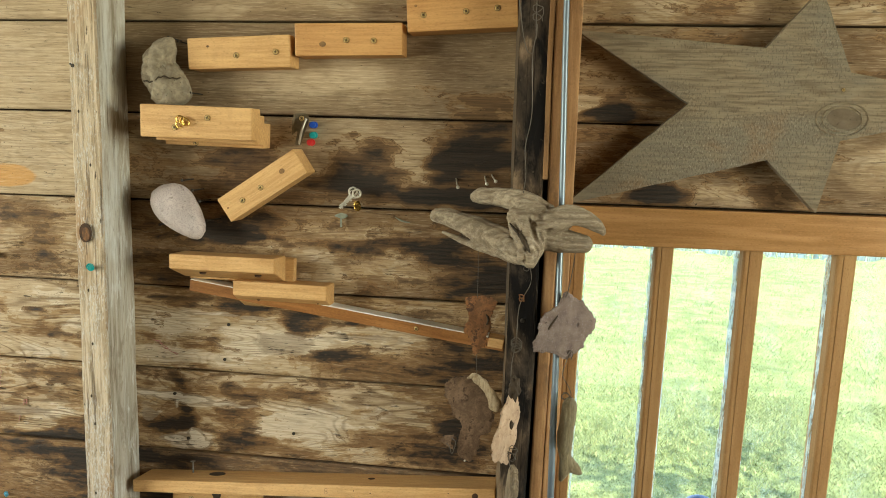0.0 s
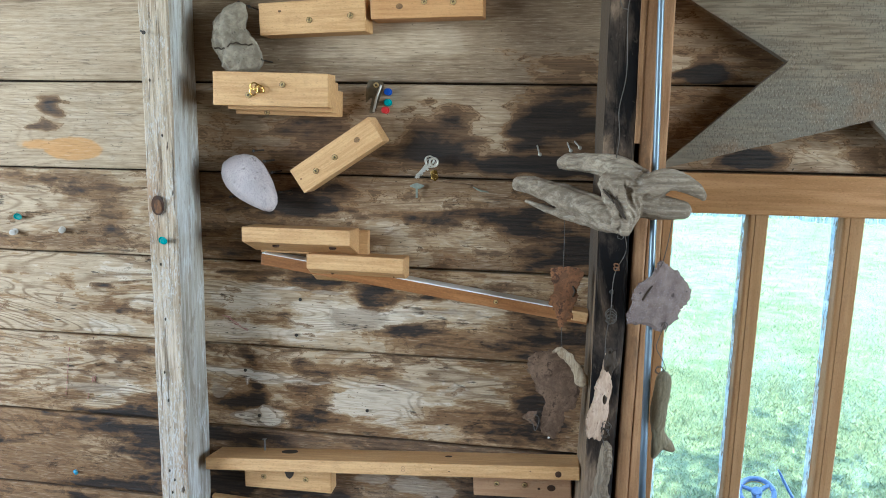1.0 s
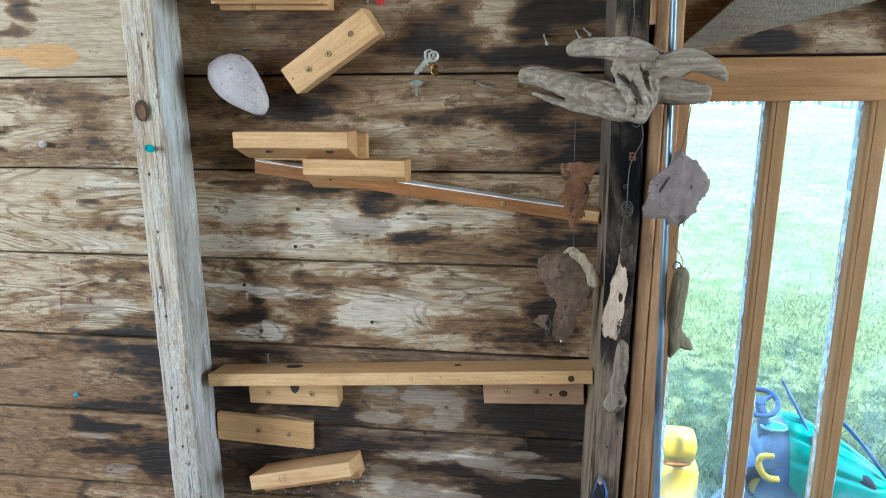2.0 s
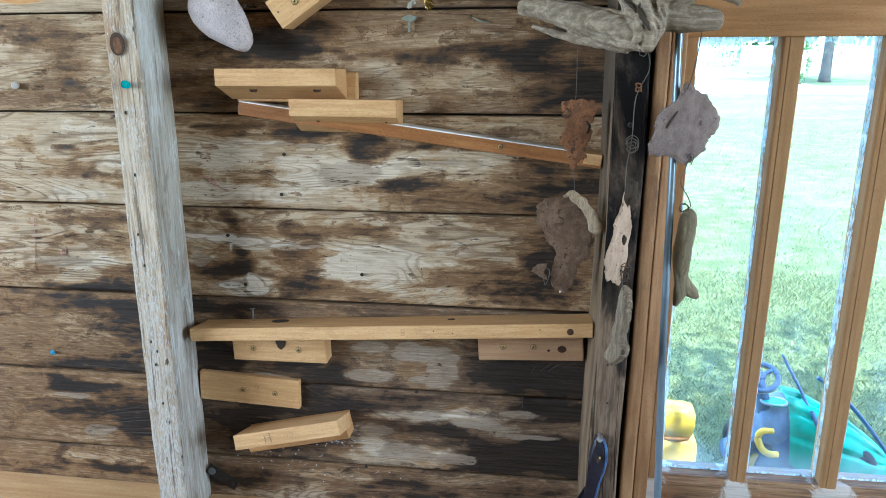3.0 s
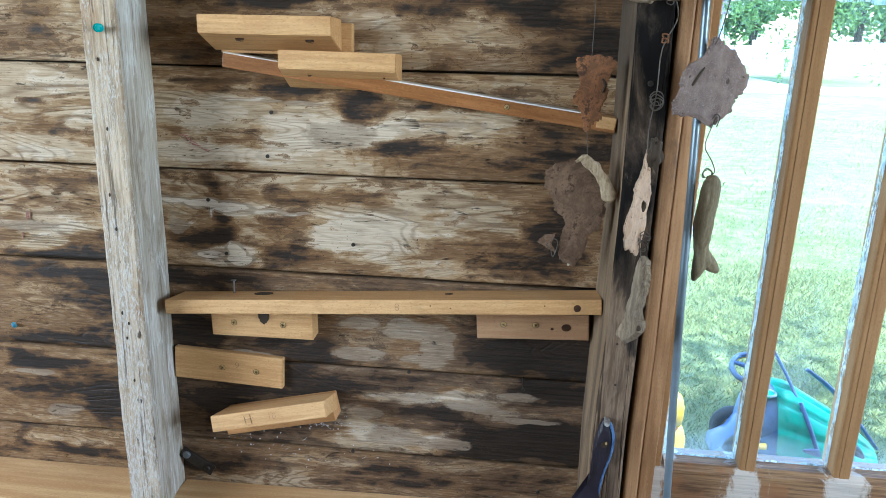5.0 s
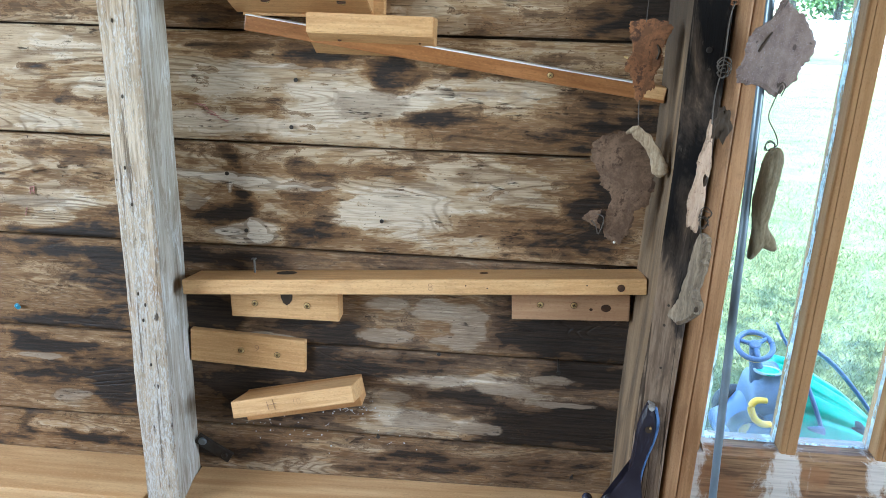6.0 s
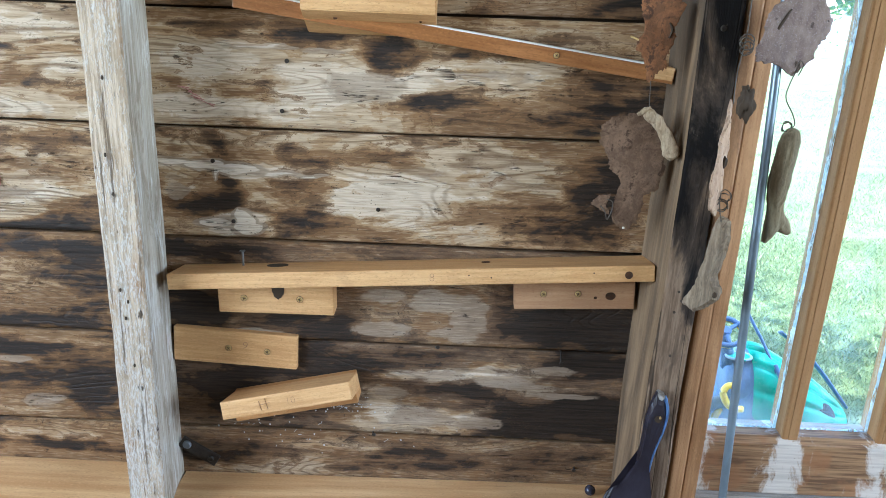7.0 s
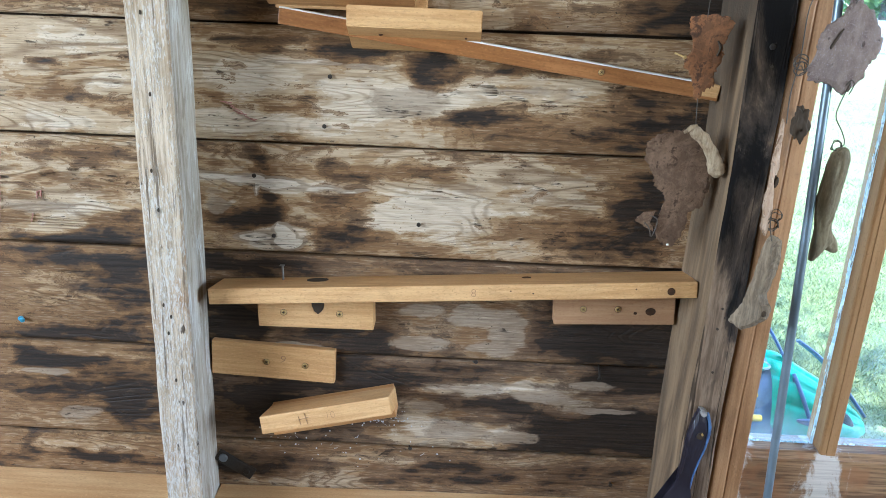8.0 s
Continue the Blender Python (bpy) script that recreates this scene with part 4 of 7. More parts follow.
def letters(text, size, material, parent, m, name="pencil_number"):
    curve = bpy.data.curves.new("text", "FONT")
    curve.body, curve.size, curve.align_x, curve.align_y = text, size, "CENTER", "CENTER"
    curve.offset = -0.0004
    holder = bpy.data.objects.new("text", curve)
    scene.collection.objects.link(holder)
    bpy.context.view_layer.update()
    data = bpy.data.meshes.new_from_object(holder.evaluated_get(bpy.context.evaluated_depsgraph_get()))
    bpy.data.objects.remove(holder)
    data.materials.clear()
    data.materials.append(material)
    return part(name, data, material, parent, m=m @ pose(0, 0, 0, 90, 0, 0))


# ---- the shed: wall, posts, window, room ----
WALL_Y = 1.026
LEFT, RIGHT, SOUTH = -2.3, 1.9, -2.35
JOINTS = [1.745, 1.620, 1.493, 1.368, 1.242, 1.116, 0.989, 0.865, 0.742, 0.616]


def soak(points, blots):
    """Sums of soft blots at wall points, with their outlines pulled about so that no blot is round."""
    dark, pale = np.zeros(len(points)), np.zeros(len(points))
    warp = np.array([[noise.noise(Vector((x * 14, 3.1, z * 38))), noise.noise(Vector((x * 14, 9.7, z * 38))),
                      noise.noise(Vector((x * 38, 5.3, z * 105))), noise.noise(Vector((x * 38, 1.9, z * 105)))] for x, z in points])
    px, pz = points[:, 0] + 0.019 * warp[:, 0] + 0.015 * warp[:, 2], points[:, 1] + 0.009 * warp[:, 1] + 0.007 * warp[:, 3]
    for x, z, rx, rz, amount in blots:
        d = ((px - x) / (rx * 1.3)) ** 2 + ((pz - z) / (rz * 1.3)) ** 2
        w = np.exp(-1.0 * d ** 1.7) * abs(amount) * 0.85
        if amount > 0:
            dark = np.maximum(dark, w) + 0.25 * np.minimum(dark, w)
            pale = pale - 0.6 * w
        else:
            pale = np.maximum(pale, w) + 0.25 * np.minimum(pale, w)
            dark = dark - 0.75 * w
    return dark, pale


def scuffed(points, blots):
    """Flaked patches: crisp blots, a little pulled about."""
    out = np.zeros(len(points))
    if not blots:
        return out
    warp = np.array([[noise.noise(Vector((x * 40, 7.7, z * 90))), noise.noise(Vector((x * 40, 2.3, z * 90)))] for x, z in points])
    px, pz = points[:, 0] + 0.008 * warp[:, 0], points[:, 1] + 0.0035 * warp[:, 1]
    for x, z, rx, rz, amount in blots:
        out = np.maximum(out, amount * np.exp(-0.8 * (((px - x) / rx) ** 2 + ((pz - z) / rz) ** 2) ** 2))
    return out


def wall_board(parent, x0, x1, z0, z1, blots=(), gold=(), dark_bias=0.0, pale_bias=0.0, thick=0.019, smoke=0.0, calm=0.0, bare=()):
    """One horizontal board: a fine front with eased edges, sides and back."""
    gap = 0.0016
    ends = [x0] + [x for x in (-1.0, 0.62) if x0 < x < x1] + [x1]
    xs = [x0]
    for a, b in zip(ends, ends[1:]):
        pitch = 0.0045 if a >= -1.0 and b <= 0.62 else 0.03
        xs += list(np.linspace(a, b, max(int((b - a) / pitch), 2) + 1)[1:])
    nx, nz = len(xs) - 1, max(int((z1 - z0) / (0.0032 if 0.6 < z0 < 1.7 else 0.012)), 4)
    zs = np.concatenate(([z0 + gap], np.linspace(z0 + gap + 0.0015, z1 - gap - 0.0015, nz - 1), [z1 - gap]))
    verts, flat = [], []
    for j, z in enumerate(zs):
        sag = 0.0016 * (j in (0, nz))
        for x in xs:
            y = WALL_Y + sag + 0.0012 * noise.noise(Vector((x * 4, z * 9, z0 * 7))) + 0.0004 * noise.noise(Vector((x * 9, z * 160, 1)))
            wobble = 0.0011 * noise.noise(Vector((x * 7, z0 * 31, 2))) if j in (0, nz) else 0.0
            verts.append((x, y, z + wobble))
            flat.append((x, z))
    row = nx + 1
    faces = [(j * row + i, j * row + i + 1, (j + 1) * row + i + 1, (j + 1) * row + i) for j in range(nz) for i in range(nx)]
    base = len(verts)
    verts += [(x0, WALL_Y + thick, z0 + gap), (x1, WALL_Y + thick, z0 + gap), (x1, WALL_Y + thick, z1 - gap), (x0, WALL_Y + thick, z1 - gap)]
    corners = [0, nx, nz * row + nx, nz * row]
    faces.append((base + 3, base + 2, base + 1, base))
    faces.append((*range(nx, -1, -1), base, base + 1))
    faces.append((*range(nz * row, nz * row + nx + 1), base + 2, base + 3))
    faces.append((*[j * row for j in range(nz + 1)], base + 3, base))
    faces.append((*[j * row + nx for j in range(nz, -1, -1)], base + 1, base + 2))
    flat += [(verts[c][0], verts[c][2]) for c in corners]
    data = bpy.data.meshes.new("board")
    data.from_pydata(verts, [], faces)
    pts = np.array(flat)
    dark, pale = soak(pts, blots)
    # left of the grey post the boards are paler high up, less pale low down
    west = np.clip((-0.60 - pts[:, 0]) / 0.05, 0, 1)
    west = west * np.clip((pts[:, 1] - 0.95) / 0.25, 0, 1)
    west_low = np.clip((-0.60 - pts[:, 0]) / 0.05, 0, 1) * np.clip((1.02 - pts[:, 1]) / 0.06, 0, 1)
    dark, pale = dark - 0.14 * west - 0.12 * west_low, pale + 0.26 * west - 0.20 * west_low
    amber = np.zeros(len(pts))
    for x, z, rx, rz, amount in gold:
        amber = np.maximum(amber, amount * np.exp(-1.2 * (((pts[:, 0] - x) / rx) ** 2 + ((pts[:, 1] - z) / rz) ** 2) ** 1.5))
    soot = smoke * np.clip((pts[:, 0] + 0.66) / 0.06, 0, 1)
    values = np.stack([dark + dark_bias, pale + pale_bias, amber, soot], axis=1).astype(np.float32)
    layer = data.attributes.new("wear", "FLOAT_COLOR", "POINT")
    layer.data.foreach_set("color", values.ravel())
    flaked = data.attributes.new("bare", "FLOAT", "POINT")
    flaked.data.foreach_set("value", scuffed(pts, bare).astype(np.float32))
    quiet = data.attributes.new("calm", "FLOAT", "POINT")
    quiet.data.foreach_set("value", np.full(len(pts), calm, dtype=np.float32))
    data.materials.append(BOARDS)
    data.polygons.foreach_set("use_smooth", [i < nx * nz for i in range(len(data.polygons))])
    ob = new("board", data)
    ob.parent = parent
    return ob


def panel(name, bm, material, label):
    return tagged(part(name, bm, material), label, "", "", "structure")


# dark sheets added behind the boards: they block light and keep the gaps black
wall_north = panel("wall_north", box(LEFT - 0.02, -0.02, WALL_Y + 0.0195, WALL_Y + 0.04, 0.0, 2.45), VERY_DARK, "dark sheet added behind the board wall to block light")
panel("wall_over_window", box(-0.02, RIGHT + 0.02, WALL_Y + 0.0195, WALL_Y + 0.04, 1.362, 2.45), VERY_DARK, "dark sheet added over the window to block light")
panel("wall_under_window", box(-0.02, RIGHT + 0.02, WALL_Y + 0.0195, WALL_Y + 0.04, 0.0, 0.66), VERY_DARK, "dark sheet added under the window to block light")
panel("wall_beside_window", box(0.656, RIGHT + 0.02, WALL_Y, WALL_Y + 0.04, 0.66, 1.386), BACK_BOARDS, "old board wall beside the window")

WEST, EAST, POST = LEFT + 0.005, RIGHT - 0.005, -0.02
# dark blots by the post: soot, with the post's shade painted in
SOOT_AND_SHADE_BY_POST = [(-0.085, 1.440, 0.055, 0.030, 0.75), (-0.10, 1.388, 0.11, 0.012, 0.9), (-0.075, 1.50, 0.05, 0.03, 0.5), (-0.09, 1.315, 0.06, 0.022, 0.6), (-0.062, 1.27, 0.028, 0.030, 0.8)]
wall_board(wall_north, WEST, EAST, 1.745, 1.871, [], pale_bias=0.1)
wall_board(wall_north, WEST, POST, JOINTS[1], JOINTS[0], STAINS_TOP, pale_bias=0.14, dark_bias=-0.22, calm=0.8)
wall_board(wall_north, POST, EAST, JOINTS[1], JOINTS[0], STAINS_TOP_EAST, pale_bias=0.08, calm=0.45)
wall_board(wall_north, WEST, POST, JOINTS[2], JOINTS[1], STAINS_FIRST + STAINS_FIRST_WEST + SOOT_AND_SHADE_BY_POST, pale_bias=0.08, dark_bias=-0.22, calm=0.85)
wall_board(wall_north, POST, EAST, JOINTS[2], JOINTS[1], STAINS_FIRST_EAST, dark_bias=0.06, calm=0.6)
wall_board(wall_north, WEST, POST, JOINTS[3], JOINTS[2], STAINS_SECOND + STAINS_SECOND_WEST + SOOT_AND_SHADE_BY_POST,
           [(-0.845, 1.402, 0.05, 0.012, 0.6), (-0.79, 1.396, 0.055, 0.019, 1.0)], pale_bias=0.04, dark_bias=-0.02, calm=0.75)
wall_board(wall_north, POST, EAST, 1.386, JOINTS[2], STAINS_SECOND_EAST, dark_bias=0.08, calm=0.6)
wall_board(wall_north, WEST, POST, JOINTS[4], JOINTS[3], STAINS_THIRD + STAINS_THIRD_WEST + SOOT_AND_SHADE_BY_POST, pale_bias=0.0, dark_bias=0.08, calm=0.3)
wall_board(wall_north, WEST, POST, JOINTS[5], JOINTS[4], STAINS_FOURTH + STAINS_FOURTH_WEST, pale_bias=0.26, dark_bias=-0.02, bare=BARE_FOURTH)
wall_board(wall_north, WEST, POST, JOINTS[6], JOINTS[5], STAINS_FIFTH + STAINS_FIFTH_WEST, pale_bias=0.20, dark_bias=0.0, bare=BARE_FIFTH)
wall_board(wall_north, WEST, POST, JOINTS[7], JOINTS[6], STAINS_SIXTH + STAINS_SIXTH_WEST, dark_bias=0.10, smoke=0.45, bare=BARE_SIXTH)
wall_board(wall_north, WEST, POST, JOINTS[8], JOINTS[7], STAINS_SEVENTH + STAINS_SEVENTH_WEST, dark_bias=0.10, smoke=0.58, bare=BARE_SEVENTH)
wall_board(wall_north, WEST, POST, JOINTS[9], JOINTS[8], STAINS_LOWEST + STAINS_LOWEST_WEST, dark_bias=0.06, smoke=0.35)
wall_board(wall_north, WEST, POST, 0.49, JOINTS[9], [], dark_bias=0.1)
for z in (0.364, 0.238, 0.112):
    wall_board(wall_north, WEST, POST, z, z + 0.126, [], dark_bias=0.1)
for z in (0.534, 0.408, 0.282, 0.156, 0.030):
    wall_board(wall_north, POST, EAST, z, z + 0.126, [], dark_bias=0.1)
for z in (1.871, 1.997, 2.123, 2.249):
    wall_board(wall_north, WEST, EAST, z, z + 0.126, [], pale_bias=0.1)


def post_mesh(front, back, y_front, y_back, z0, z1, wear=0.0015, seed=0, bend=None):
    """An upright post: front and back hold its left and right edges; edges eased and worn."""
    bm = bmesh.new()
    (a0, a1), (b0, b1) = front, back
    e = 0.0022
    ring = [(a0, y_front + e), (a0 + e, y_front), (a0 + (a1 - a0) * 0.35, y_front), (a0 + (a1 - a0) * 0.7, y_front), (a1 - e, y_front), (a1, y_front + e),
            (a1 + (b1 - a1) * 0.35, y_front + (y_back - y_front) * 0.35), (a1 + (b1 - a1) * 0.7, y_front + (y_back - y_front) * 0.7),
            (b1, y_back), (b0, y_back), (a0 + (b0 - a0) * 0.6, y_front + (y_back - y_front) * 0.6)]
    steps = int((z1 - z0) / 0.012)
    rows = []
    for k in range(steps + 1):
        z = z0 + (z1 - z0) * k / steps
        row = []
        for i, (x, y) in enumerate(ring):
            dx, dy = bend(z, x, y) if bend else (0, 0)
            n1 = noise.noise(Vector((x * 90, y * 90, z * 9 + seed)))
            n2 = noise.noise(Vector((x * 60, z * 40 + seed, y * 60)))
            row.append(bm.verts.new((x + dx + wear * n1, y + dy + (0 if y >= y_back else wear * n2), z)))
        rows.append(row)
    for r0, r1 in zip(rows, rows[1:]):
        for i in range(len(ring)):
            bm.faces.new((r0[i], r0[(i + 1) % len(ring)], r1[(i + 1) % len(ring)], r1[i]))
    bm.faces.new(rows[0][::-1])
    bm.faces.new(rows[-1])
    bmesh.ops.recalc_face_normals(bm, faces=bm.faces)
    return bm


def post_bend(z, x, y):
    low = max(0.0, min(1.0, (1.12 - z) / 0.3))
    return (-0.009 * low, 0.0) if x < -0.02 else (0.001 - 0.022 * max(0.0, min(0.6, 1.2 - z)), 0.0)


grey_post = panel("post_grey", post_mesh((-0.622, -0.581), (-0.640, -0.594), 0.934, WALL_Y, 0.0, 2.40, 0.0016, 3), GREY_POST,
                  "grey weathered wooden wall post with whitewash flakes")
black_post = panel("post_black", post_mesh((-0.036, 0.0), (-0.043, 0.0), 0.945, WALL_Y, 0.0, 2.40, 0.0016, 8, post_bend), BLACK_POST,
                   "soot-blackened wooden wall post beside the window")
for p, cheek in ((grey_post, GREY_SIDE), (black_post, POST_CHEEK)):
    p.data.materials.append(cheek)
    face_y = min(v.co.y for v in p.data.vertices) + 0.0065
    p.data.polygons.foreach_set("material_index", [int(f.center.y > face_y and (f.normal.x < 0 or cheek is GREY_SIDE)) for f in p.data.polygons])
    p.data.polygons.foreach_set("use_smooth", [True] * len(p.data.polygons))
    p.data.set_sharp_from_angle(angle=radians(28))

# the oval knot hole and the dark nail holes of the posts: flat discs coloured for shade
hole = disc(0.0105, 0.001, 22, 0.05)
for v in hole.verts:
    v.co.x *= 0.85
    v.co.z *= 1.25
KNOT = make_plain("knot_hole_wood", (0.075, 0.034, 0.014), 0.8, vary=0.6, scale=120)
SOFT_KNOT = make_plain("faint_pine_knot", (0.30, 0.165, 0.065), 0.7, vary=0.6, scale=200)
part("knot_hole", hole, KNOT, grey_post, "dark oval knot hole", m=pose(-0.606, 0.9316, 1.329))
# a lighter disc paints the lit bottom of the hollow
part("knot_heart", disc(0.0070, 0.0006, 18, 0.05), make_plain("lit_hole_wood", (0.21, 0.095, 0.036), 0.8, vary=0.6, scale=150), grey_post, "reddish disc for the lit inside of the knot hole", m=pose(-0.6052, 0.9310, 1.3275)).scale = (0.8, 1, 1.3)
pit = disc(0.0014, 0.0006, 10, 0.05)
pit_data = mesh_of(pit, "nail_hole")
pit_data.materials.append(VERY_DARK)
for x, z in ((-0.603, 1.175), (-0.607, 0.957), (-0.604, 0.925), (-0.600, 0.944), (-0.610, 1.49), (-0.596, 1.42), (-0.604, 1.06), (-0.608, 1.10), (-0.600, 0.87), (-0.606, 1.25)):
    ob = part("nail_hole", pit_data, VERY_DARK, grey_post, m=pose(x, 0.9328, z))
    ob.scale = (0.8, 1, 1.6)
for x, z in ((-0.025, 0.904), (-0.027, 0.954), (-0.021, 0.967), (-0.025, 0.977), (-0.021, 1.09), (-0.015, 1.222), (-0.012, 1.43)):
    part("nail_hole", pit_data, VERY_DARK, black_post, m=pose(x, 0.9438, z))

part("nail_head", disc(0.0030, 0.0010, 14, 0.3), DARK_IRON, black_post, "sooty grey nail head", m=pose(-0.017, 0.9440, 1.240))

# ---- window ----
window = tagged(new("window_1"), "varnished wooden sash window with narrow upright panes", "", "", "structure")
LEAN = -0.007


def leant(bm):
    """Lets the sash lean a little with the old building."""
    for v in bm.verts:
        v.co.x += LEAN * (1.335 - v.co.z) / 0.57
    return bm


GLASS_Z0, GLASS_Z1 = 0.764, 1.333
PANES = [(0.062, 0.1535), (0.1775, 0.2660), (0.2910, 0.3825), (0.4065, 0.4950), (0.5195, 0.608)]
SASH_F, SASH_B = 1.020, 1.058


def upright(x0, x1, z0, z1, y0=SASH_F, y1=SASH_B):
    """A sash bar with eased corners and a fine groove along its front."""
    ring = [(x0, y1), (x0, y0 + 0.0035), (x0 + 0.0010, y0 + 0.0012), (x0 + 0.0030, y0 + 0.0004), (x0 + 0.0074, y0 + 0.0003), (x0 + 0.0078, y0 + 0.0017), (x0 + 0.0083, y0),
            (x1 - 0.0016, y0), (x1 - 0.0004, y0 + 0.0012), (x1, y0 + 0.004), (x1, y1)]
    bm = bmesh.new()
    low = [bm.verts.new((x - (0.004 if x > (x0 + x1) / 2 else 0.0), y, z0)) for x, y in ring]
    high = [bm.verts.new((x, y, z1)) for x, y in ring]
    for i in range(len(ring)):
        bm.faces.new((low[i], low[(i + 1) % len(ring)], high[(i + 1) % len(ring)], high[i]))
    bm.faces.new(low)
    bm.faces.new(high)
    bmesh.ops.recalc_face_normals(bm, faces=bm.faces)
    return leant(bm)


part("left_stile", upright(0.0405, 0.062, GLASS_Z0 - 0.07, GLASS_Z1 + 0.002), SASH, window)
# unseen dark backing that keeps the gap beside the casing black
panel("jamb_wall", box(-0.02, 0.018, 1.0425, 1.075, 0.6, 1.39), VERY_DARK, "dark backing added behind the gap beside the casing")
for (a0, a1), (b0, b1) in zip(PANES, PANES[1:]):
    part("sash_bar", upright(a1, b0, GLASS_Z0 - 0.002, GLASS_Z1 + 0.002), SASH, window)
part("right_stile", upright(0.608, 0.655, GLASS_Z0 - 0.07, GLASS_Z1 + 0.002), SASH, window)
head = box(0.019, 0.66, SASH_F - 0.004, 1.0445, GLASS_Z1, 1.3845, 0.002)
part("head_rail", head, SASH_RAIL, window)
part("bottom_rail", leant(box(0.0415, 0.655, SASH_F - 0.006, SASH_B, 0.690, GLASS_Z0 - 0.004, 0.002)), PEELING, window, "bottom rail with peeling white paint")
lip = prism([(SASH_F - 0.004, GLASS_Z0 - 0.004), (SASH_F + 0.004, GLASS_Z0 + 0.002), (SASH_B, GLASS_Z0 + 0.003), (SASH_B, GLASS_Z0 - 0.004)], 0.062, 0.608)
part("rail_lip", leant(lip), PEELING, window)
part("window_sill", box(0.004, 0.70, 0.965, SASH_B + 0.03, 0.660, 0.6885, 0.003), SILL, window, "grey weathered sill board")


def putty_ring(x0, x1, seed):
    """Ragged paint and putty round the edge of one pane."""
    rng = random.Random(seed)
    outer, inner = [], []
    nx, nz = 30, 150
    edge = [(x0 + (x1 - x0) * i / nx, GLASS_Z1, 0, -1) for i in range(nx)] + [(x1, GLASS_Z1 + (GLASS_Z0 - GLASS_Z1) * i / nz, -1, 0) for i in range(nz)]
    edge += [(x1 + (x0 - x1) * i / nx, GLASS_Z0, 0, 1) for i in range(nx)] + [(x0, GLASS_Z0 + (GLASS_Z1 - GLASS_Z0) * i / nz, 1, 0) for i in range(nz)]
    bm = bmesh.new()
    y = SASH_F + 0.021
    for i, (x, z, ux, uz) in enumerate(edge):
        w = 0.0019 + 0.0007 * noise.noise(Vector((x * 60, z * 22, seed))) + max(0.0, 0.006 * (noise.noise(Vector((x * 9, z * 5.5, seed + 3))) - 0.25)) + rng.uniform(-0.0002, 0.0004)
        w *= 1.5 + 1.6 * (uz < 0) + 0.8 * (uz > 0) + 0.5 * (ux < 0)
        cx, cz = (min(max(x, x0 + w), x1 - w), min(max(z, GLASS_Z0 + w), GLASS_Z1 - w))
        outer.append(bm.verts.new((x, y - 0.0006, z)))
        inner.append(bm.verts.new((cx, y, cz)))
    n = len(edge)
    for i in range(n):
        bm.faces.new((outer[i], inner[i], inner[(i + 1) % n], outer[(i + 1) % n]))
    bmesh.ops.recalc_face_normals(bm, faces=bm.faces)
    return leant(bm)


for i, (x0, x1) in enumerate(PANES):
    pane = part("pane", leant(box(x0 - 0.003, x1 + 0.003, SASH_F + 0.022, SASH_F + 0.025, GLASS_Z0 - 0.003, GLASS_Z1 + 0.003)), GLASS, window, "old clear glass pane")
    pane.visible_shadow = False
    part("putty", putty_ring(x0, x1, i + 1), PUTTY, window, "ragged pale blue paint round the pane")

# ---- casing strips and the sliver of trim ----
def strip(x0, x1, y0, y1, z0, z1, seed, bevel=0.0025):
    bm = box(x0, x1, y0, y1, z0, z1, bevel)
    bmesh.ops.subdivide_edges(bm, edges=[e for e in bm.edges if abs(e.verts[0].co.z - e.verts[1].co.z) > 0.3], cuts=40)
    for v in bm.verts:
        v.co.x += 0.0009 * noise.noise(Vector((seed, v.co.z * 8, 0))) - 0.0085 * max(1.335 - v.co.z, 0.0) / 0.57
    return bm


panel("trim_casing", strip(0.0065, 0.0225, 0.955, 1.04, 0.0, 2.42, 1), CASING, "orange fir window casing with worn edges")
panel("trim_stop", strip(0.0229, 0.0395, 0.9575, 1.04, 0.0, 2.42, 2, 0.0015), CASING, "narrow fir stop beside the casing")
panel("trim_sliver", strip(-0.0005, 0.006, 0.941, 0.952, 1.421, 2.42, 3, 0.001), CASING, "thin reddish sliver of trim over the post")

# ---- the unseen rest of the room, with side openings added for the two lamps ----
panel("floor", box(LEFT, RIGHT, SOUTH, WALL_Y + 0.04, 0.10, 0.16), FLOOR_WOOD, "worn wooden shed floor")
panel("ceiling", box(LEFT, RIGHT, SOUTH, WALL_Y + 0.04, 2.42, 2.46), BACK_BOARDS, "board ceiling of the shed")


def side_wall(name, x0, x1, hole):
    y0, y1 = hole
    for suffix, ya, yb, za, zb in (("low", SOUTH, WALL_Y + 0.04, 0.0, 1.1), ("high", SOUTH, WALL_Y + 0.04, 2.0, 2.46), ("south", SOUTH, y0, 1.1, 2.0), ("north", y1, WALL_Y + 0.04, 1.1, 2.0)):
        panel(name + "_" + suffix, box(x0, x1, ya, yb, za, zb), BACK_BOARDS, "unseen board wall of the shed round an added side opening")


side_wall("wall_west", LEFT - 0.05, LEFT, (-0.9, 0.5))
side_wall("wall_east", RIGHT, RIGHT + 0.05, (-0.5, 0.5))
panel("wall_south", box(LEFT, RIGHT, SOUTH - 0.05, SOUTH, 0.0, 2.46), BACK_BOARDS, "unseen plain old board wall closing the back of the shed")

# ---- wooden blocks of the marble run ----
RUN = "blocks of the marble run"


def screw_at(parent, x, y, z, turn=0.0, big=1.0):
    ob = part("screw", SCREW, ZINC, parent, m=pose(x, y, z, 0, turn, 0))
    ob.scale = (big, 1, big)
    return ob


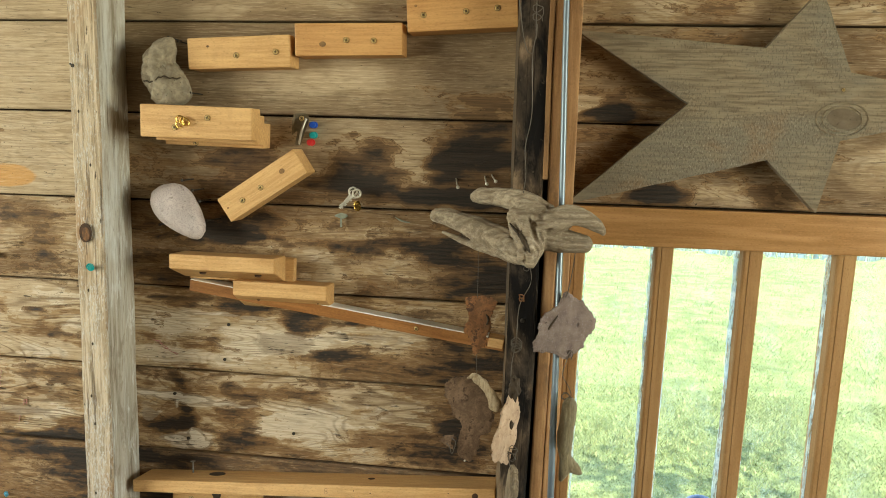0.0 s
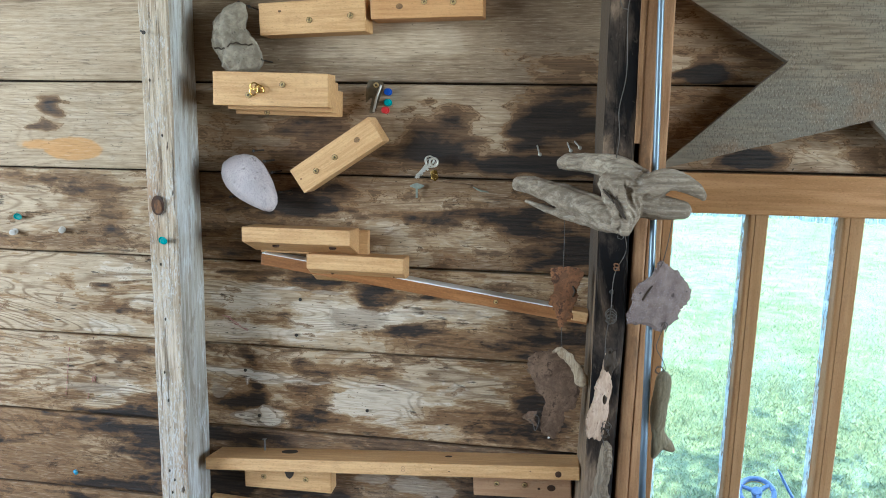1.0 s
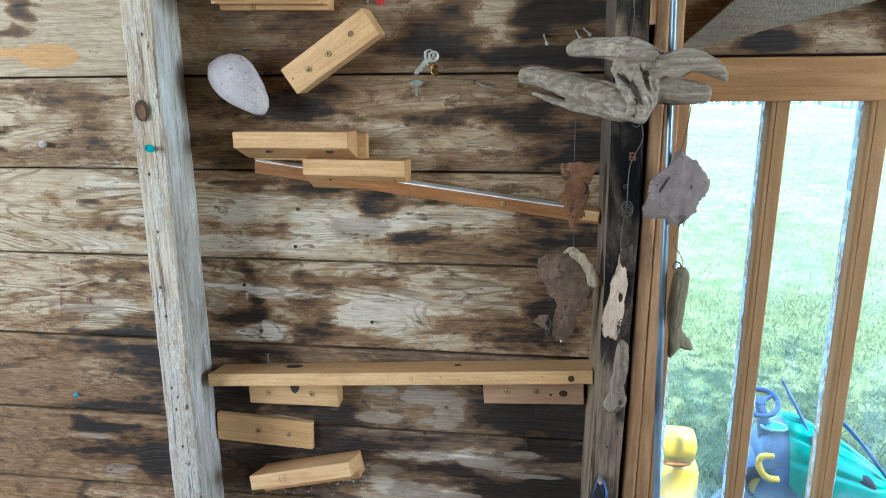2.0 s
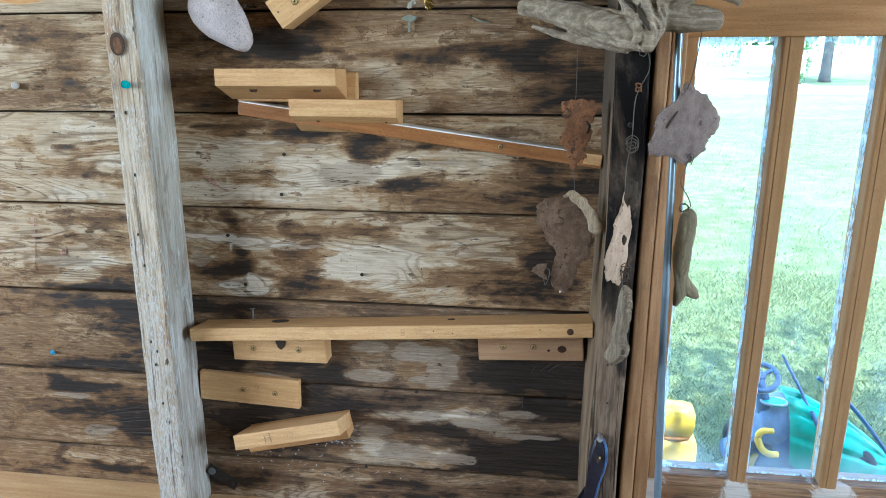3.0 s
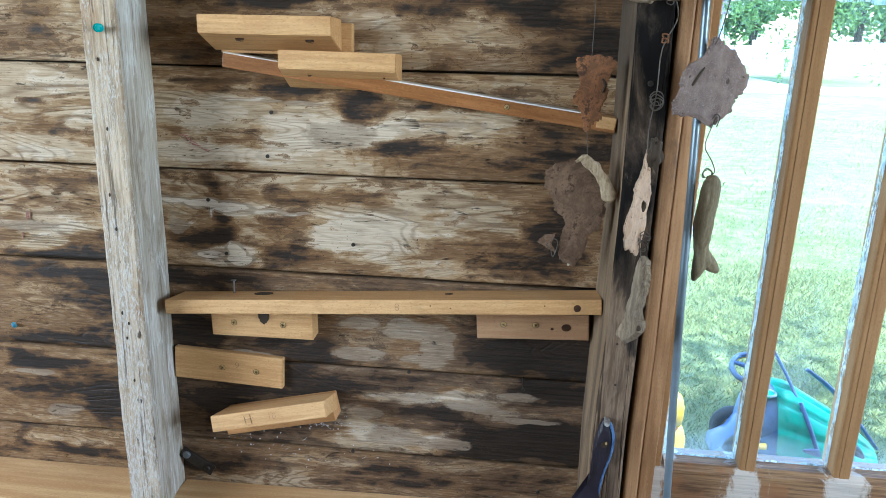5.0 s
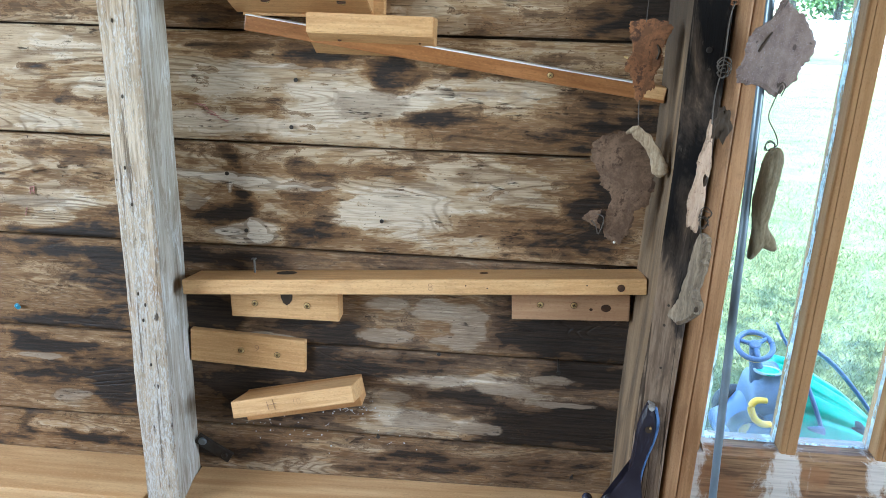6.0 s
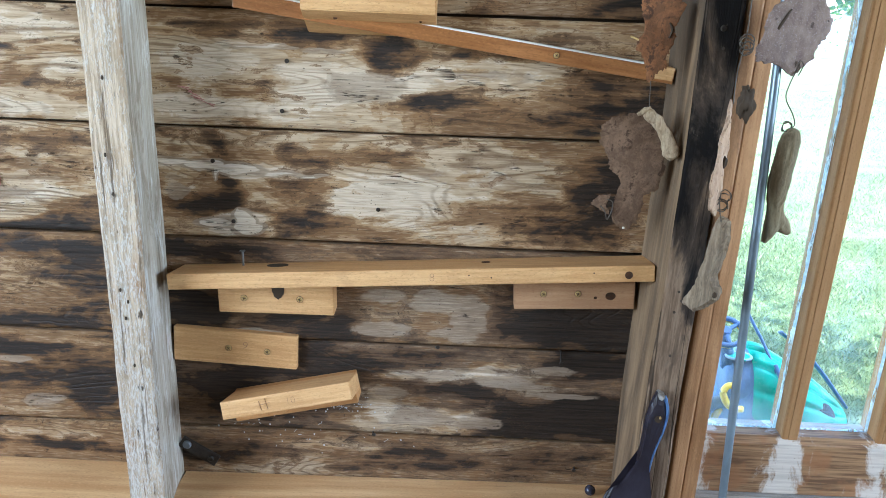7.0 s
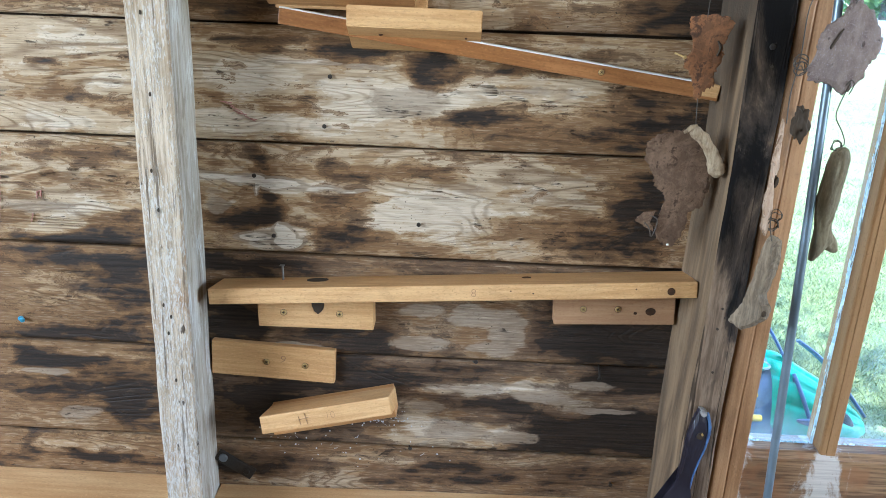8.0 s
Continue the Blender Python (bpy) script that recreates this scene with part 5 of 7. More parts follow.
def block_mesh(length, depth, height, seed, bevel=0.0016):
    """A sawn block, its front at y = 0, with eased and slightly uneven edges."""
    bm = box(-length / 2, length / 2, 0, depth, -height / 2, height / 2, bevel)
    for v in bm.verts:
        v.co += Vector((noise.noise(v.co * 21 + Vector((seed, 0, 0))), 0, noise.noise(v.co * 17 + Vector((0, 0, seed))))) * 0.0011
    return bm


def run_block(x, z, length, height, front, tilt, screws, material=PINE, seed=0, label="planed pine block screwed to the board wall", back=WALL_Y, knots=(), knot_wood=SOFT_KNOT):
    """A plain block: centre of its front along and up the wall; tilt in degrees, right end up."""
    t = thing("wooden_block", label, "wooden block", pose(x, front, z, 0, -tilt, 0), RUN)
    part("body", block_mesh(length, back - front, height, seed), material, t)
    for sx, sz in screws:
        screw_at(t, sx, -0.0007, sz, 13 * seed + 40 * sx)
    for kx, kz, r in knots:
        k = part("knot", disc(r, 0.0004, 16, 0.05), knot_wood, t, "brown knot", m=pose(kx, -0.0002, kz))
        k.scale = (1.0, 1.0, 0.8)
    return t


run_block(-0.4115, 1.5745, 0.143, 0.0415, 0.988, 2.4, [(-0.003, -0.004), (0.052, -0.001)], PINE, 1, knots=[(-0.043, 0.009, 0.002)])
run_block(-0.2615, 1.593, 0.1445, 0.0415, 0.988, 0.9, [(-0.002, -0.001), (0.035, -0.002)], PINE_RED, 2, knots=[(-0.034, -0.006, 0.0045)])
run_block(-0.1115, 1.627, 0.143, 0.0415, 0.988, 3.2, [(-0.05, 0.0), (0.005, 0.002), (0.045, 0.004)], PINE_RED, 3, knots=[(-0.06, 0.012, 0.002)])
run_block(-0.3805, 1.3965, 0.131, 0.037, 0.988, 33.4, [(-0.034, -0.002), (-0.002, -0.001)], PINE, 4, knots=[(0.036, 0.002, 0.0042), (-0.058, 0.0, 0.0016)])

# three layers screwed on one another
layered = thing("layered_block", "three stacked pine blocks with brass hooks on the front", "wooden block", pose(-0.450, 0.937, 1.480, 0, 0.9, 0), RUN)
part("front_layer", block_mesh(0.153, 0.030, 0.042, 5), PINE, layered)
part("middle_layer", block_mesh(0.142, 0.029, 0.039, 6), PINE, layered, m=pose(0.0005, 0.0305, -0.0065))
part("back_layer", block_mesh(0.142, 0.029, 0.034, 7), PINE, layered, m=pose(-0.002, 0.060, -0.0145))
screw_at(layered, 0.017, -0.0007, 0.006, 20)
screw_at(layered, -0.028, -0.0007, -0.008, 50)
screw_at(layered, -0.028, 0.0599, -0.028, 10)
for i, (cx, cz, tip) in enumerate(((-0.020, -0.004, 30), (-0.014, 0.001, -20), (-0.010, -0.001, 60), (-0.018, 0.003, 5))):
    bm = bmesh.new()
    pts = [(0.005 * math.cos(a), -0.003 - 0.0008 * i, 0.004 * math.sin(a), 0.0011) for a in np.linspace(0.3, 5.2, 9)] + [(0.002, 0.001, -0.001, 0.0009)]
    part("brass_hook", add_tube(bm, pts, 7, 3), BRASS, layered, "bright brass cup hook", smooth=True, m=pose(cx, 0, cz, 0, tip, 0))

# ledges with a bevelled underside
def ledge(x, z, length, front, tilt, profile, screws, label, seed):
    t = thing("ledge_block", label, "wooden block", pose(x, front, z, 0, -tilt, 0), RUN)
    bm = prism(profile, -length / 2, length / 2, 0.0009)
    part("body", bm, PINE, t)
    return t


led = ledge(-0.4305, 1.290, 0.151, 0.966, 0.0, [(0.0, 0.010), (0.0, -0.010), (0.046, -0.029), (0.046, 0.008)], (), "pine ledge with a slanting lower face and two screw holes", 9)
part("back_plate", block_mesh(0.156, 0.0135, 0.036, 10), PINE, led, m=pose(0.009, 0.0465, -0.014))
for sx in (-0.032, 0.048):
    hole = disc(0.0048, 0.0015, 14, 0.05)
    hole_ob = part("screw_hole", hole, KNOT, led, "countersunk screw hole", m=pose(sx, 0.0118, -0.0152, -67.5, 0, 0))
    hole_ob.scale = (1.0, 1.0, 0.75)
    screw_at(led, sx + 0.002, 0.0128, -0.0162, 30, 0.7)
led = ledge(-0.3545, 1.2530, 0.1345, 0.984, -0.6, [(0.0, 0.0100), (0.0, -0.0100), (0.041, -0.0340), (0.041, 0.008)], (), "short pine ledge just above the sloping ramp", 11)
for sx, sc in ((-0.034, 0.7), (0.052, 0.4)):
    part("screw_hole", disc(0.003, 0.001, 12, 0.05), KNOT, led, "countersunk screw hole", m=pose(sx, 0.0118, -0.0170, -59.7, 0, 0)).scale = (sc, 1, sc)

# the sloping ramp: varnished moulding with a white top
ramp = thing("marble_ramp", "long varnished wooden ramp with a white painted top edge", "wooden ramp", pose(-0.268, 1.000, 1.220, 0, 7.7, 0), RUN)
part("body", block_mesh(0.455, 0.025, 0.0155, 12, 0.001), RAMP_WOOD, ramp)
part("painted_edge", box(-0.2275, 0.205, 0.001, 0.024, 0.0076, 0.0092, 0.0004), WHITE_PAINT, ramp, "white painted top edge")
part("raw_end", block_mesh(0.021, 0.0258, 0.0135, 13, 0.0008), PINE, ramp, "pale raw wood end", m=pose(0.2165, -0.0006, 0.002))
screw_at(ramp, 0.105, -0.0008, 0.001, 20, 0.85)

# the long bar, a gentle slope, and its two blocks
bar_len, bar_tilt = 0.530, 3.66
bar = thing("marble_bar", "long narrow pine bar with knots, resting on two blocks", "wooden bar", pose(-0.3085, 0.971, 0.9695, 0, -bar_tilt, 0) @ pose(0, 0, 0, -6.5, 0, 0), RUN)
part("body", block_mesh(bar_len, 0.0545, 0.0178, 14, 0.0014), PINE, bar)
for kx, ky, r in ((-0.150, 0.034, 0.0098), (0.085, 0.030, 0.004)):
    k = part("knot", disc(r, 0.0005, 18, 0.05), KNOT if r < 0.006 else VERY_DARK, bar, "dark knot", m=pose(kx, ky, 0.0101, -90, 0, 0))
    k.scale = (1.25, 1, 0.8)
k = part("knot", disc(0.0042, 0.0004, 14, 0.05), KNOT, bar, "dark knot", m=pose(0.237, -0.0003, -0.001))
for kx, kz in ((0.066, 0.002), (0.09, -0.001), (0.2, 0.002)):
    part("nail_hole", pit_data, VERY_DARK, bar, m=pose(kx, -0.0003, kz)).scale = (0.6, 1, 0.6)
letters("8", 0.013, PENCIL, bar, pose(0.026, -0.0004, 0.000, 0, 0, 0))
nail_in = bmesh.new()
add_tube(nail_in, [(0, 0, 0, 0.0012), (0.0002, 0, 0.017, 0.0012)], 8, 2)
add_box(nail_in, -0.0028, 0.0028, -0.0028, 0.0028, 0.0168, 0.0182, 0.0006)
part("nail", nail_in, NAIL_GREY, bar, "upright screw used as a peg", m=pose(-0.191, 0.040, 0.0085))

hole_block = run_block(-0.461, 0.9275, 0.132, 0.038, 1.000, 0.8, [(-0.036, 0.000), (0.028, 0.000)], PINE, 15, "short pine block under the bar, with a knot")
part("knot_hole", plate([(-0.007, 0.011), (0.000, 0.012), (0.008, 0.011), (0.007, 0.002), (0.001, -0.006), (-0.005, -0.001)], 0.0012, 0.0006, 0.0, 8, 3, 5), VERY_DARK, hole_block, "black knot hole at the edge", m=pose(0.003, -0.0006, 0.005))
run_block(-0.1215, 0.9420, 0.137, 0.033, 1.010, 2.6, [(-0.035, 0.003), (0.004, 0.003)], PINK_PINE, 16, "dusty pinkish wood block under the bar", knot_wood=KNOT, knots=[(0.041, 0.0, 0.0058), (0.024, -0.002, 0.002)])
blk = run_block(-0.5155, 0.8550, 0.1475, 0.0428, 1.0165, -2.6, [(-0.008, 0.000), (0.038, -0.001)], PINE, 17, "numbered pine block against the grey post")
letters("9", 0.015, PENCIL, blk, pose(0.011, -0.0004, 0.004, 0, 20, 0))

# the lowest block, a two-piece ledge
low = thing("ledge_block", "pine ledge with pencil marks and a notched end", "wooden block", pose(-0.4435, 0.958, 0.8205, 0, -12.8, 0), RUN)
part("body", block_mesh(0.152, 0.050, 0.0205, 18, 0.0012), PINE, low, m=pose(0, 0, 0, -14, 0, 0))
part("support", block_mesh(0.150, 0.028, 0.030, 19, 0.0012), PINE_RED, low, "reddish back piece", m=pose(-0.003, 0.036, -0.020))
letters("10", 0.012, PENCIL, low, pose(0.006, -0.0004, 0, -14, 0, 0))
stroke = box(-0.0002, 0.0002, -0.0006, 0, -0.006, 0.007)
add_box(stroke, -0.008, -0.0076, -0.0006, 0, -0.005, 0.006)
add_box(stroke, -0.009, 0.004, -0.0006, 0, 0.001, 0.0014)
part("pencil_stroke", stroke, PENCIL, low, m=pose(-0.022, -0.0003, 0, -14, -8, 0))

# horizontal planks between the posts
def plank(x0, x1, z, label, seed, knots=()):
    t = thing("shelf_plank", label, "wooden plank", pose((x0 + x1) / 2, 0.934, z, 0, -0.8 if x0 > -0.6 else 0, 0), "planks between the posts")
    part("body", block_mesh(x1 - x0, WALL_Y - 0.934 - 0.001, 0.040, seed, 0.002), PINE_PALE, t)
    for kx, ky in knots:
        part("knot", disc(0.004, 0.0004, 14, 0.05), KNOT, t, "small brown knot", m=pose(kx, ky, 0.0202, -90, 0, 0))
    return t


plank(-0.590, -0.047, 0.6605, "pale pine plank fixed between the two posts", 20)
plank(-1.32, -0.628, 0.6655, "pale pine plank beside the grey post", 21)

# ---- star cut from a board ----
def star_outline():
    cx, cz = 0.300, 1.520
    pts = []
    arms = [(0.033, 1.609), (0.325, 1.660), (0.560, 1.525), (0.342, 1.388), (0.031, 1.387)]
    notch = [(0.266, 1.589), (0.367, 1.561), (0.362, 1.478), (0.278, 1.452), (0.178, 1.520)]
    for a, b in zip(arms, notch):
        pts += [a, b]
    return [(x - cx, z - cz) for x, z in pts], cx, cz


outline, star_x, star_z = star_outline()
bm = bmesh.new()
front = [bm.verts.new((x, 0, z)) for x, z in outline]
bmesh.ops.subdivide_edges(bm, edges=[bm.edges.new((front[i], front[(i + 1) % 10])) for i in range(10)], cuts=14)
for v in bm.verts:
    if v not in front:
        v.co.x += 0.0007 * noise.noise(v.co * 180)
        v.co.z += 0.0007 * noise.noise(v.co * 150 + Vector((4, 0, 0)))
loop = bmesh.ops.contextual_create(bm, geom=bm.edges)["faces"]
out = bmesh.ops.extrude_face_region(bm, geom=loop)
bmesh.ops.translate(bm, vec=(0, 0.017, 0), verts=[v for v in out["geom"] if isinstance(v, bmesh.types.BMVert)])
bmesh.ops.recalc_face_normals(bm, faces=bm.faces)
star = thing("wooden_star", "big five-pointed star sawn from a rough grey board", "wooden star", pose(star_x, 0.996, star_z))
part("body", bm, STAR_WOOD, star)
knot_ring = bmesh.new()
for r in (0.0155, 0.0205):
    add_tube(knot_ring, [(r * 1.5 * math.cos(a), 0, r * math.sin(a), 0.0009) for a in np.linspace(0, 6.28, 14)], 6, 2)
part("knot", knot_ring, STAR_WOOD, star, "ringed oval knot", m=pose(0.062, -0.0002, -0.015))
part("knot_heart", disc(0.0125, 0.0006, 24, 0.1), make_stone("dark_knot_wood", (0.15, 0.118, 0.082), (0.095, 0.072, 0.048), (0.04, 0.03, 0.02), 0.66, 40), star, "dark knot heart", m=pose(0.064, -0.0004, -0.015, 0, 10, 0)).scale = (1.6, 1, 1)
screw_at(star, 0.060, -0.0009, 0.020, 0, 0.6)

# ---- stones held by screws ----
rock = thing("pitted_stone", "pitted beige stone with a crack, held on screws", "stone", pose(-0.512, 0.985, 1.548))
bm = bmesh.new()
add_tube(bm, [(0.010, 0, 0.043, 0.003), (0.004, 0, 0.036, 0.011), (-0.009, 0, 0.018, 0.0205), (-0.009, 0, 0.000, 0.0245), (0.001, 0, -0.018, 0.0255), (0.011, 0, -0.031, 0.0225), (0.016, 0, -0.041, 0.0165), (0.018, 0, -0.046, 0.005)],
         52, 16, rough=0.22, freq=62, flat=1.05, seed=3, groove=0.05)


part("body", bm, STONE_A, rock, smooth=True)
# no groove is cut: a dark tube carries the shade of the crack
crack = [(x, -0.0292 * math.sqrt(max(1 - ((x - 0.001) / 0.031) ** 2, 0.05)), -0.013 + 0.18 * x + 0.0022 * math.sin(x * 210) + 0.0009 * math.sin(x * 700), 0.0009) for x in np.linspace(-0.025, 0.027, 16)]
part("crack", tube(crack, 7, 4, rough=0.5, freq=220), VERY_DARK, rock, "dark strip for the shaded crack across the stone", smooth=True)
for sx, sz in ((-0.027, -0.026), (0.031, -0.028), (0.002, 0.045), (0.016, 0.040)):
    peg = tube([(0, 0, 0, 0.0010), (0, 0.039, 0, 0.0010)], 7, 2)
    add_tube(peg, [(0, -0.001, 0, 0.0021), (0, 0.0012, 0, 0.0018)], 10, 1)
    part("screw", peg, DARK_IRON, rock, m=pose(sx, 0.002, sz))


def egg(v):
    """Broad at one end, bulging on its upper flank, tapering to a blunt tip."""
    t = 0.5 + 0.5 * v.x
    side = 1.10 if v.z > 0 else 0.94
    return Vector((v.x, v.y, v.z * side * (1.10 - 0.46 * t * t * (3 - 2 * t)) + 0.05 * v.x))


rock = thing("speckled_stone", "smooth pinkish speckled stone resting on screws", "stone", pose(-0.5010, 0.990, 1.3555, 0, 48, 0))
part("body", pebble((0.0465, 0.026, 0.0300), 8.1, 0.10, 2.4, egg), STONE_B, rock, smooth=True)
for sx, sz, up in ((0.034, 0.023, 1), (-0.006, -0.034, 0), (-0.030, 0.034, 0), (-0.010, 0.036, 0), (0.008, 0.034, 0)):
    peg = tube([(0, 0, 0, 0.0011), (0.004 * up, 0.034, 0.004 * up, 0.0011)], 7, 2)
    add_tube(peg, [(0, -0.001, 0, 0.0022), (0, 0.0012, 0, 0.0019)], 10, 1)
    part("screw", peg, DARK_IRON, rock, m=pose(sx, 0.000, sz))

# ---- little metal things ----
plate_h = thing("bronze_bracket", "small bent bronze latch plate screwed to the wall", "metal bracket", pose(-0.334, 1.012, 1.477, 0, 8, 0))
bm = plate([(-0.010, 0.018), (0.008, 0.020), (0.011, 0.012), (0.004, -0.022), (-0.004, -0.024), (0.000, -0.010), (-0.006, -0.002), (-0.010, -0.012), (-0.012, 0.004)], 0.0016, 0.0003, 0.0003, 4, 3, 4)
part("leaf", bm, BRONZE, plate_h)
part("curled_edge", tube([(0.009, -0.006, 0.014, 0.0016), (0.006, -0.009, -0.002, 0.0018), (0.003, -0.004, -0.022, 0.0016)], 7, 4), NICKEL, plate_h, "bright curled edge", smooth=True)
screw_at(plate_h, 0.001, -0.0016, 0.013, 30, 1.1)

keys = thing("key_bunch", "two small nickel keys and a brass tag on a nail", "keys", pose(-0.258, 1.010, 1.392))
def key_mesh():
    bm = bmesh.new()
    add_tube(bm, [(0.0055 * math.cos(a), 0, 0.0055 * math.sin(a), 0.0015) for a in np.linspace(0, 6.28, 13)], 7, 2)
    add_box(bm, -0.0016, 0.0016, -0.0008, 0.0008, -0.030, -0.004, 0.0003)
    for i, w in enumerate((0.0022, 0.0032, 0.0018, 0.003)):
        add_box(bm, 0.001, 0.001 + w, -0.0007, 0.0007, -0.028 + i * 0.0048, -0.0255 + i * 0.0048)
    return bm
part("key", key_mesh(), NICKEL, keys, smooth=False, m=pose(0.000, 0, 0.0, 0, 38, 0))
part("key", key_mesh(), NICKEL, keys, m=pose(0.006, -0.002, -0.002, 0, 52, 0))
part("ring", tube([(0.006 * math.cos(a) + 0.002, -0.0015, 0.006 * math.sin(a) - 0.003, 0.0007) for a in np.linspace(0, 6.28, 13)], 6, 2), NICKEL, keys)
part("tag", plate([(-0.004, 0.006), (0.004, 0.006), (0.005, -0.004), (0, -0.008), (-0.005, -0.004)], 0.0012, 0.0001, 0.0001, 2, 3, 4), BRASS, keys, "dull brass tag", m=pose(0.007, -0.002, -0.019, 0, -12, 0))
part("nail", tube([(0, 0.016, 0, 0.0012), (0, -0.004, 0.001, 0.0012)], 7, 2), DARK_IRON, keys, m=pose(0.001, 0, 0.003))

part_t = thing("broken_key", "small greenish T-shaped metal piece nailed to the board", "metal piece", pose(-0.277, 1.020, 1.355))
part("bow", plate([(-0.010, 0.002), (0.0, 0.006), (0.010, 0.003), (0.006, -0.001), (0.0015, -0.002), (-0.004, -0.001)], 0.002, 0.0003, 0.0003, 6, 3, 4), VERDIGRIS, part_t)
part("shank", box(-0.0014, 0.0014, -0.0008, 0.0008, -0.014, 0.0, 0.0004), VERDIGRIS, part_t)
chip = thing("wood_chip", "thin pale splinter on the board", "splinter", pose(-0.190, 1.022, 1.354, 0, 14, 0))
part("body", tube([(-0.011, 0, 0.001, 0.0006), (0, -0.001, -0.001, 0.0013), (0.011, 0, 0.0, 0.0006)], 6, 4), VERDIGRIS, chip)


def push_pin(x, y, z, material, label, side=0.0):
    t = thing("push_pin", label, "push pin", pose(x, y, z, 0, 0, side), "push pins")
    bm = bmesh.new()
    prof = [(0.0, 0.0048), (-0.0016, 0.0048), (-0.0022, 0.0026), (-0.0085, 0.0026), (-0.0095, 0.0044), (-0.0115, 0.0044), (-0.0120, 0.003)]
    add_tube(bm, [(0, y_, 0, r) for y_, r in prof], 14, 1)
    part("grip", bm, material, t, smooth=False)
    part("needle", tube([(0, 0.0, 0, 0.0006), (0, 0.006, 0, 0.0004)], 6, 1), NICKEL, t)
    return t


push_pin(-0.317, 1.024, 1.4815, BLUE, "blue plastic push pin in the board wall")
push_pin(-0.317, 1.024, 1.4675, TEAL, "green plastic push pin in the board wall")
push_pin(-0.3205, 1.024, 1.4575, RED, "red plastic push pin in the board wall")
push_pin(-0.602, 0.932, 1.283, TEAL, "teal plastic push pin in the grey post", 40)
push_pin(-0.888, 1.024, 1.294, TEAL, "teal plastic push pin in the board wall", 50)
push_pin(-0.893, 1.024, 1.271, CLEAR, "pale blue push pin in the board wall", 20)
push_pin(-0.814, 1.024, 1.277, CLEAR, "clear plastic push pin in the board wall", 30)
push_pin(-0.820, 1.024, 0.893, make_plain("light_blue_plastic", (0.10, 0.40, 0.62), 0.3, vary=0.1), "light blue push pin in the board wall", 45).scale = (0.65, 0.65, 0.65)


def wall_nail(x, y, z, length, up, right, material=DARK_IRON, label="old nail sticking out of the board wall", r=0.0011):
    t = thing("nail", label, "nail", pose(x, y, z), "nails in the wall")
    bm = tube([(0, 0.004, 0, r), (right * length * 0.5, -length * 0.55, up * length * 0.5, r), (right * length, -length, up * length, r)], 7, 3)
    part("shank", bm, material, t, smooth=True)
    part("head", disc(r * 2.2, 0.0008), material, t, m=pose(right * length, -length, up * length))
    return t


for x, z, up, right in ((-0.079, 1.420, -0.6, 0.3), (-0.070, 1.422, -0.5, 0.45), (-0.118, 1.416, -0.7, 0.3)):
    wall_nail(x, WALL_Y, z, 0.018, up, right, NICKEL, "bright bent nail in the stained board")
wall_nail(-0.099, WALL_Y, 0.705, 0.016, 0.5, -0.2)
wall_nail(-0.129, WALL_Y, 0.868, 0.014, -0.9, 0.0)
wall_nail(-0.452, WALL_Y, 1.137, 0.004, 0.0, 0.0)
wall_nail(-0.531, WALL_Y, 1.078, 0.006, 0.3, 0.1)
wall_nail(-0.512, WALL_Y, 1.010, 0.005, 0.2, 0.2)
wall_nail(-0.347, WALL_Y, 1.031, 0.004, 0.0, 0.0)
wall_nail(-0.446, WALL_Y, 1.190, 0.004, 0.0, 0.2)
wall_nail(-0.086, WALL_Y, 1.228, 0.014, -0.3, 0.6, ZINC)
wall_nail(-0.622, 0.934, 1.552, 0.010, -0.4, 1.2, DARK_IRON, "bent nail in the face of the grey post")
wall_nail(-0.060, WALL_Y, 1.066, 0.010, 0.0, 0.0, ZINC)
wall_nail(-0.278, WALL_Y, 0.862, 0.008, 0.6, 0.4)
wall_nail(-0.352, WALL_Y, 0.744, 0.006, 0.0, 0.3)

bracket = thing("iron_bracket", "blackened iron strap fixed between post and wall", "metal bracket", pose(-0.568, 1.016, 0.712, 0, 32, 0))
part("strap", box(-0.026, 0.026, -0.002, 0.002, -0.008, 0.008, 0.0012), DARK_IRON, bracket)
part("bolt", disc(0.0055, 0.003), make_plain("dull_bolt", (0.18, 0.20, 0.22), 0.5, 0.6), bracket, m=pose(-0.017, -0.003, 0.001))
part("bolt", disc(0.004, 0.002), DARK_IRON, bracket, m=pose(0.017, -0.003, 0))

marble = thing("marble", "dark swirled glass marble on the plank", "marble", pose(-0.082, 1.000, 0.6925))
bm = bmesh.new()
bmesh.ops.create_icosphere(bm, subdivisions=4, radius=0.0066)
part("ball", bm, MARBLE_GLASS, marble, smooth=True)

mark = thing("wax_scribble", "faint red wax scribble on the weathered board", "scribble", pose(-0.548, WALL_Y - 0.0016, 1.152))
rng = random.Random(5)
scr = bmesh.new()
for k in range(7):
    a = (-0.018 + 0.005 * k + rng.uniform(-0.002, 0.002), 0, 0.006 - 0.0022 * k + rng.uniform(-0.003, 0.003), 0.0005)
    b = (a[0] + 0.010 + rng.uniform(0, 0.004), 0, a[2] - 0.004 + rng.uniform(-0.003, 0.003), 0.0005)
    add_tube(scr, [a, b], 5, 2, rough=0.6, freq=400)
part("stroke", scr, CHALK, mark)

mark = thing("wax_marks", "two faint red wax marks on the stained board", "scribble", pose(-0.800, WALL_Y - 0.0016, 1.046))
rng = random.Random(6)
line = bmesh.new()
for k in range(9):
    z = 0.049 - 0.009 * k
    add_tube(line, [(-0.016 - 0.0013 * k + rng.uniform(-0.0006, 0.0006), 0, z, 0.0006), (-0.0166 - 0.0013 * k, 0, z - rng.uniform(0.0035, 0.0065), 0.0006)], 5, 2, rough=0.6, freq=400)
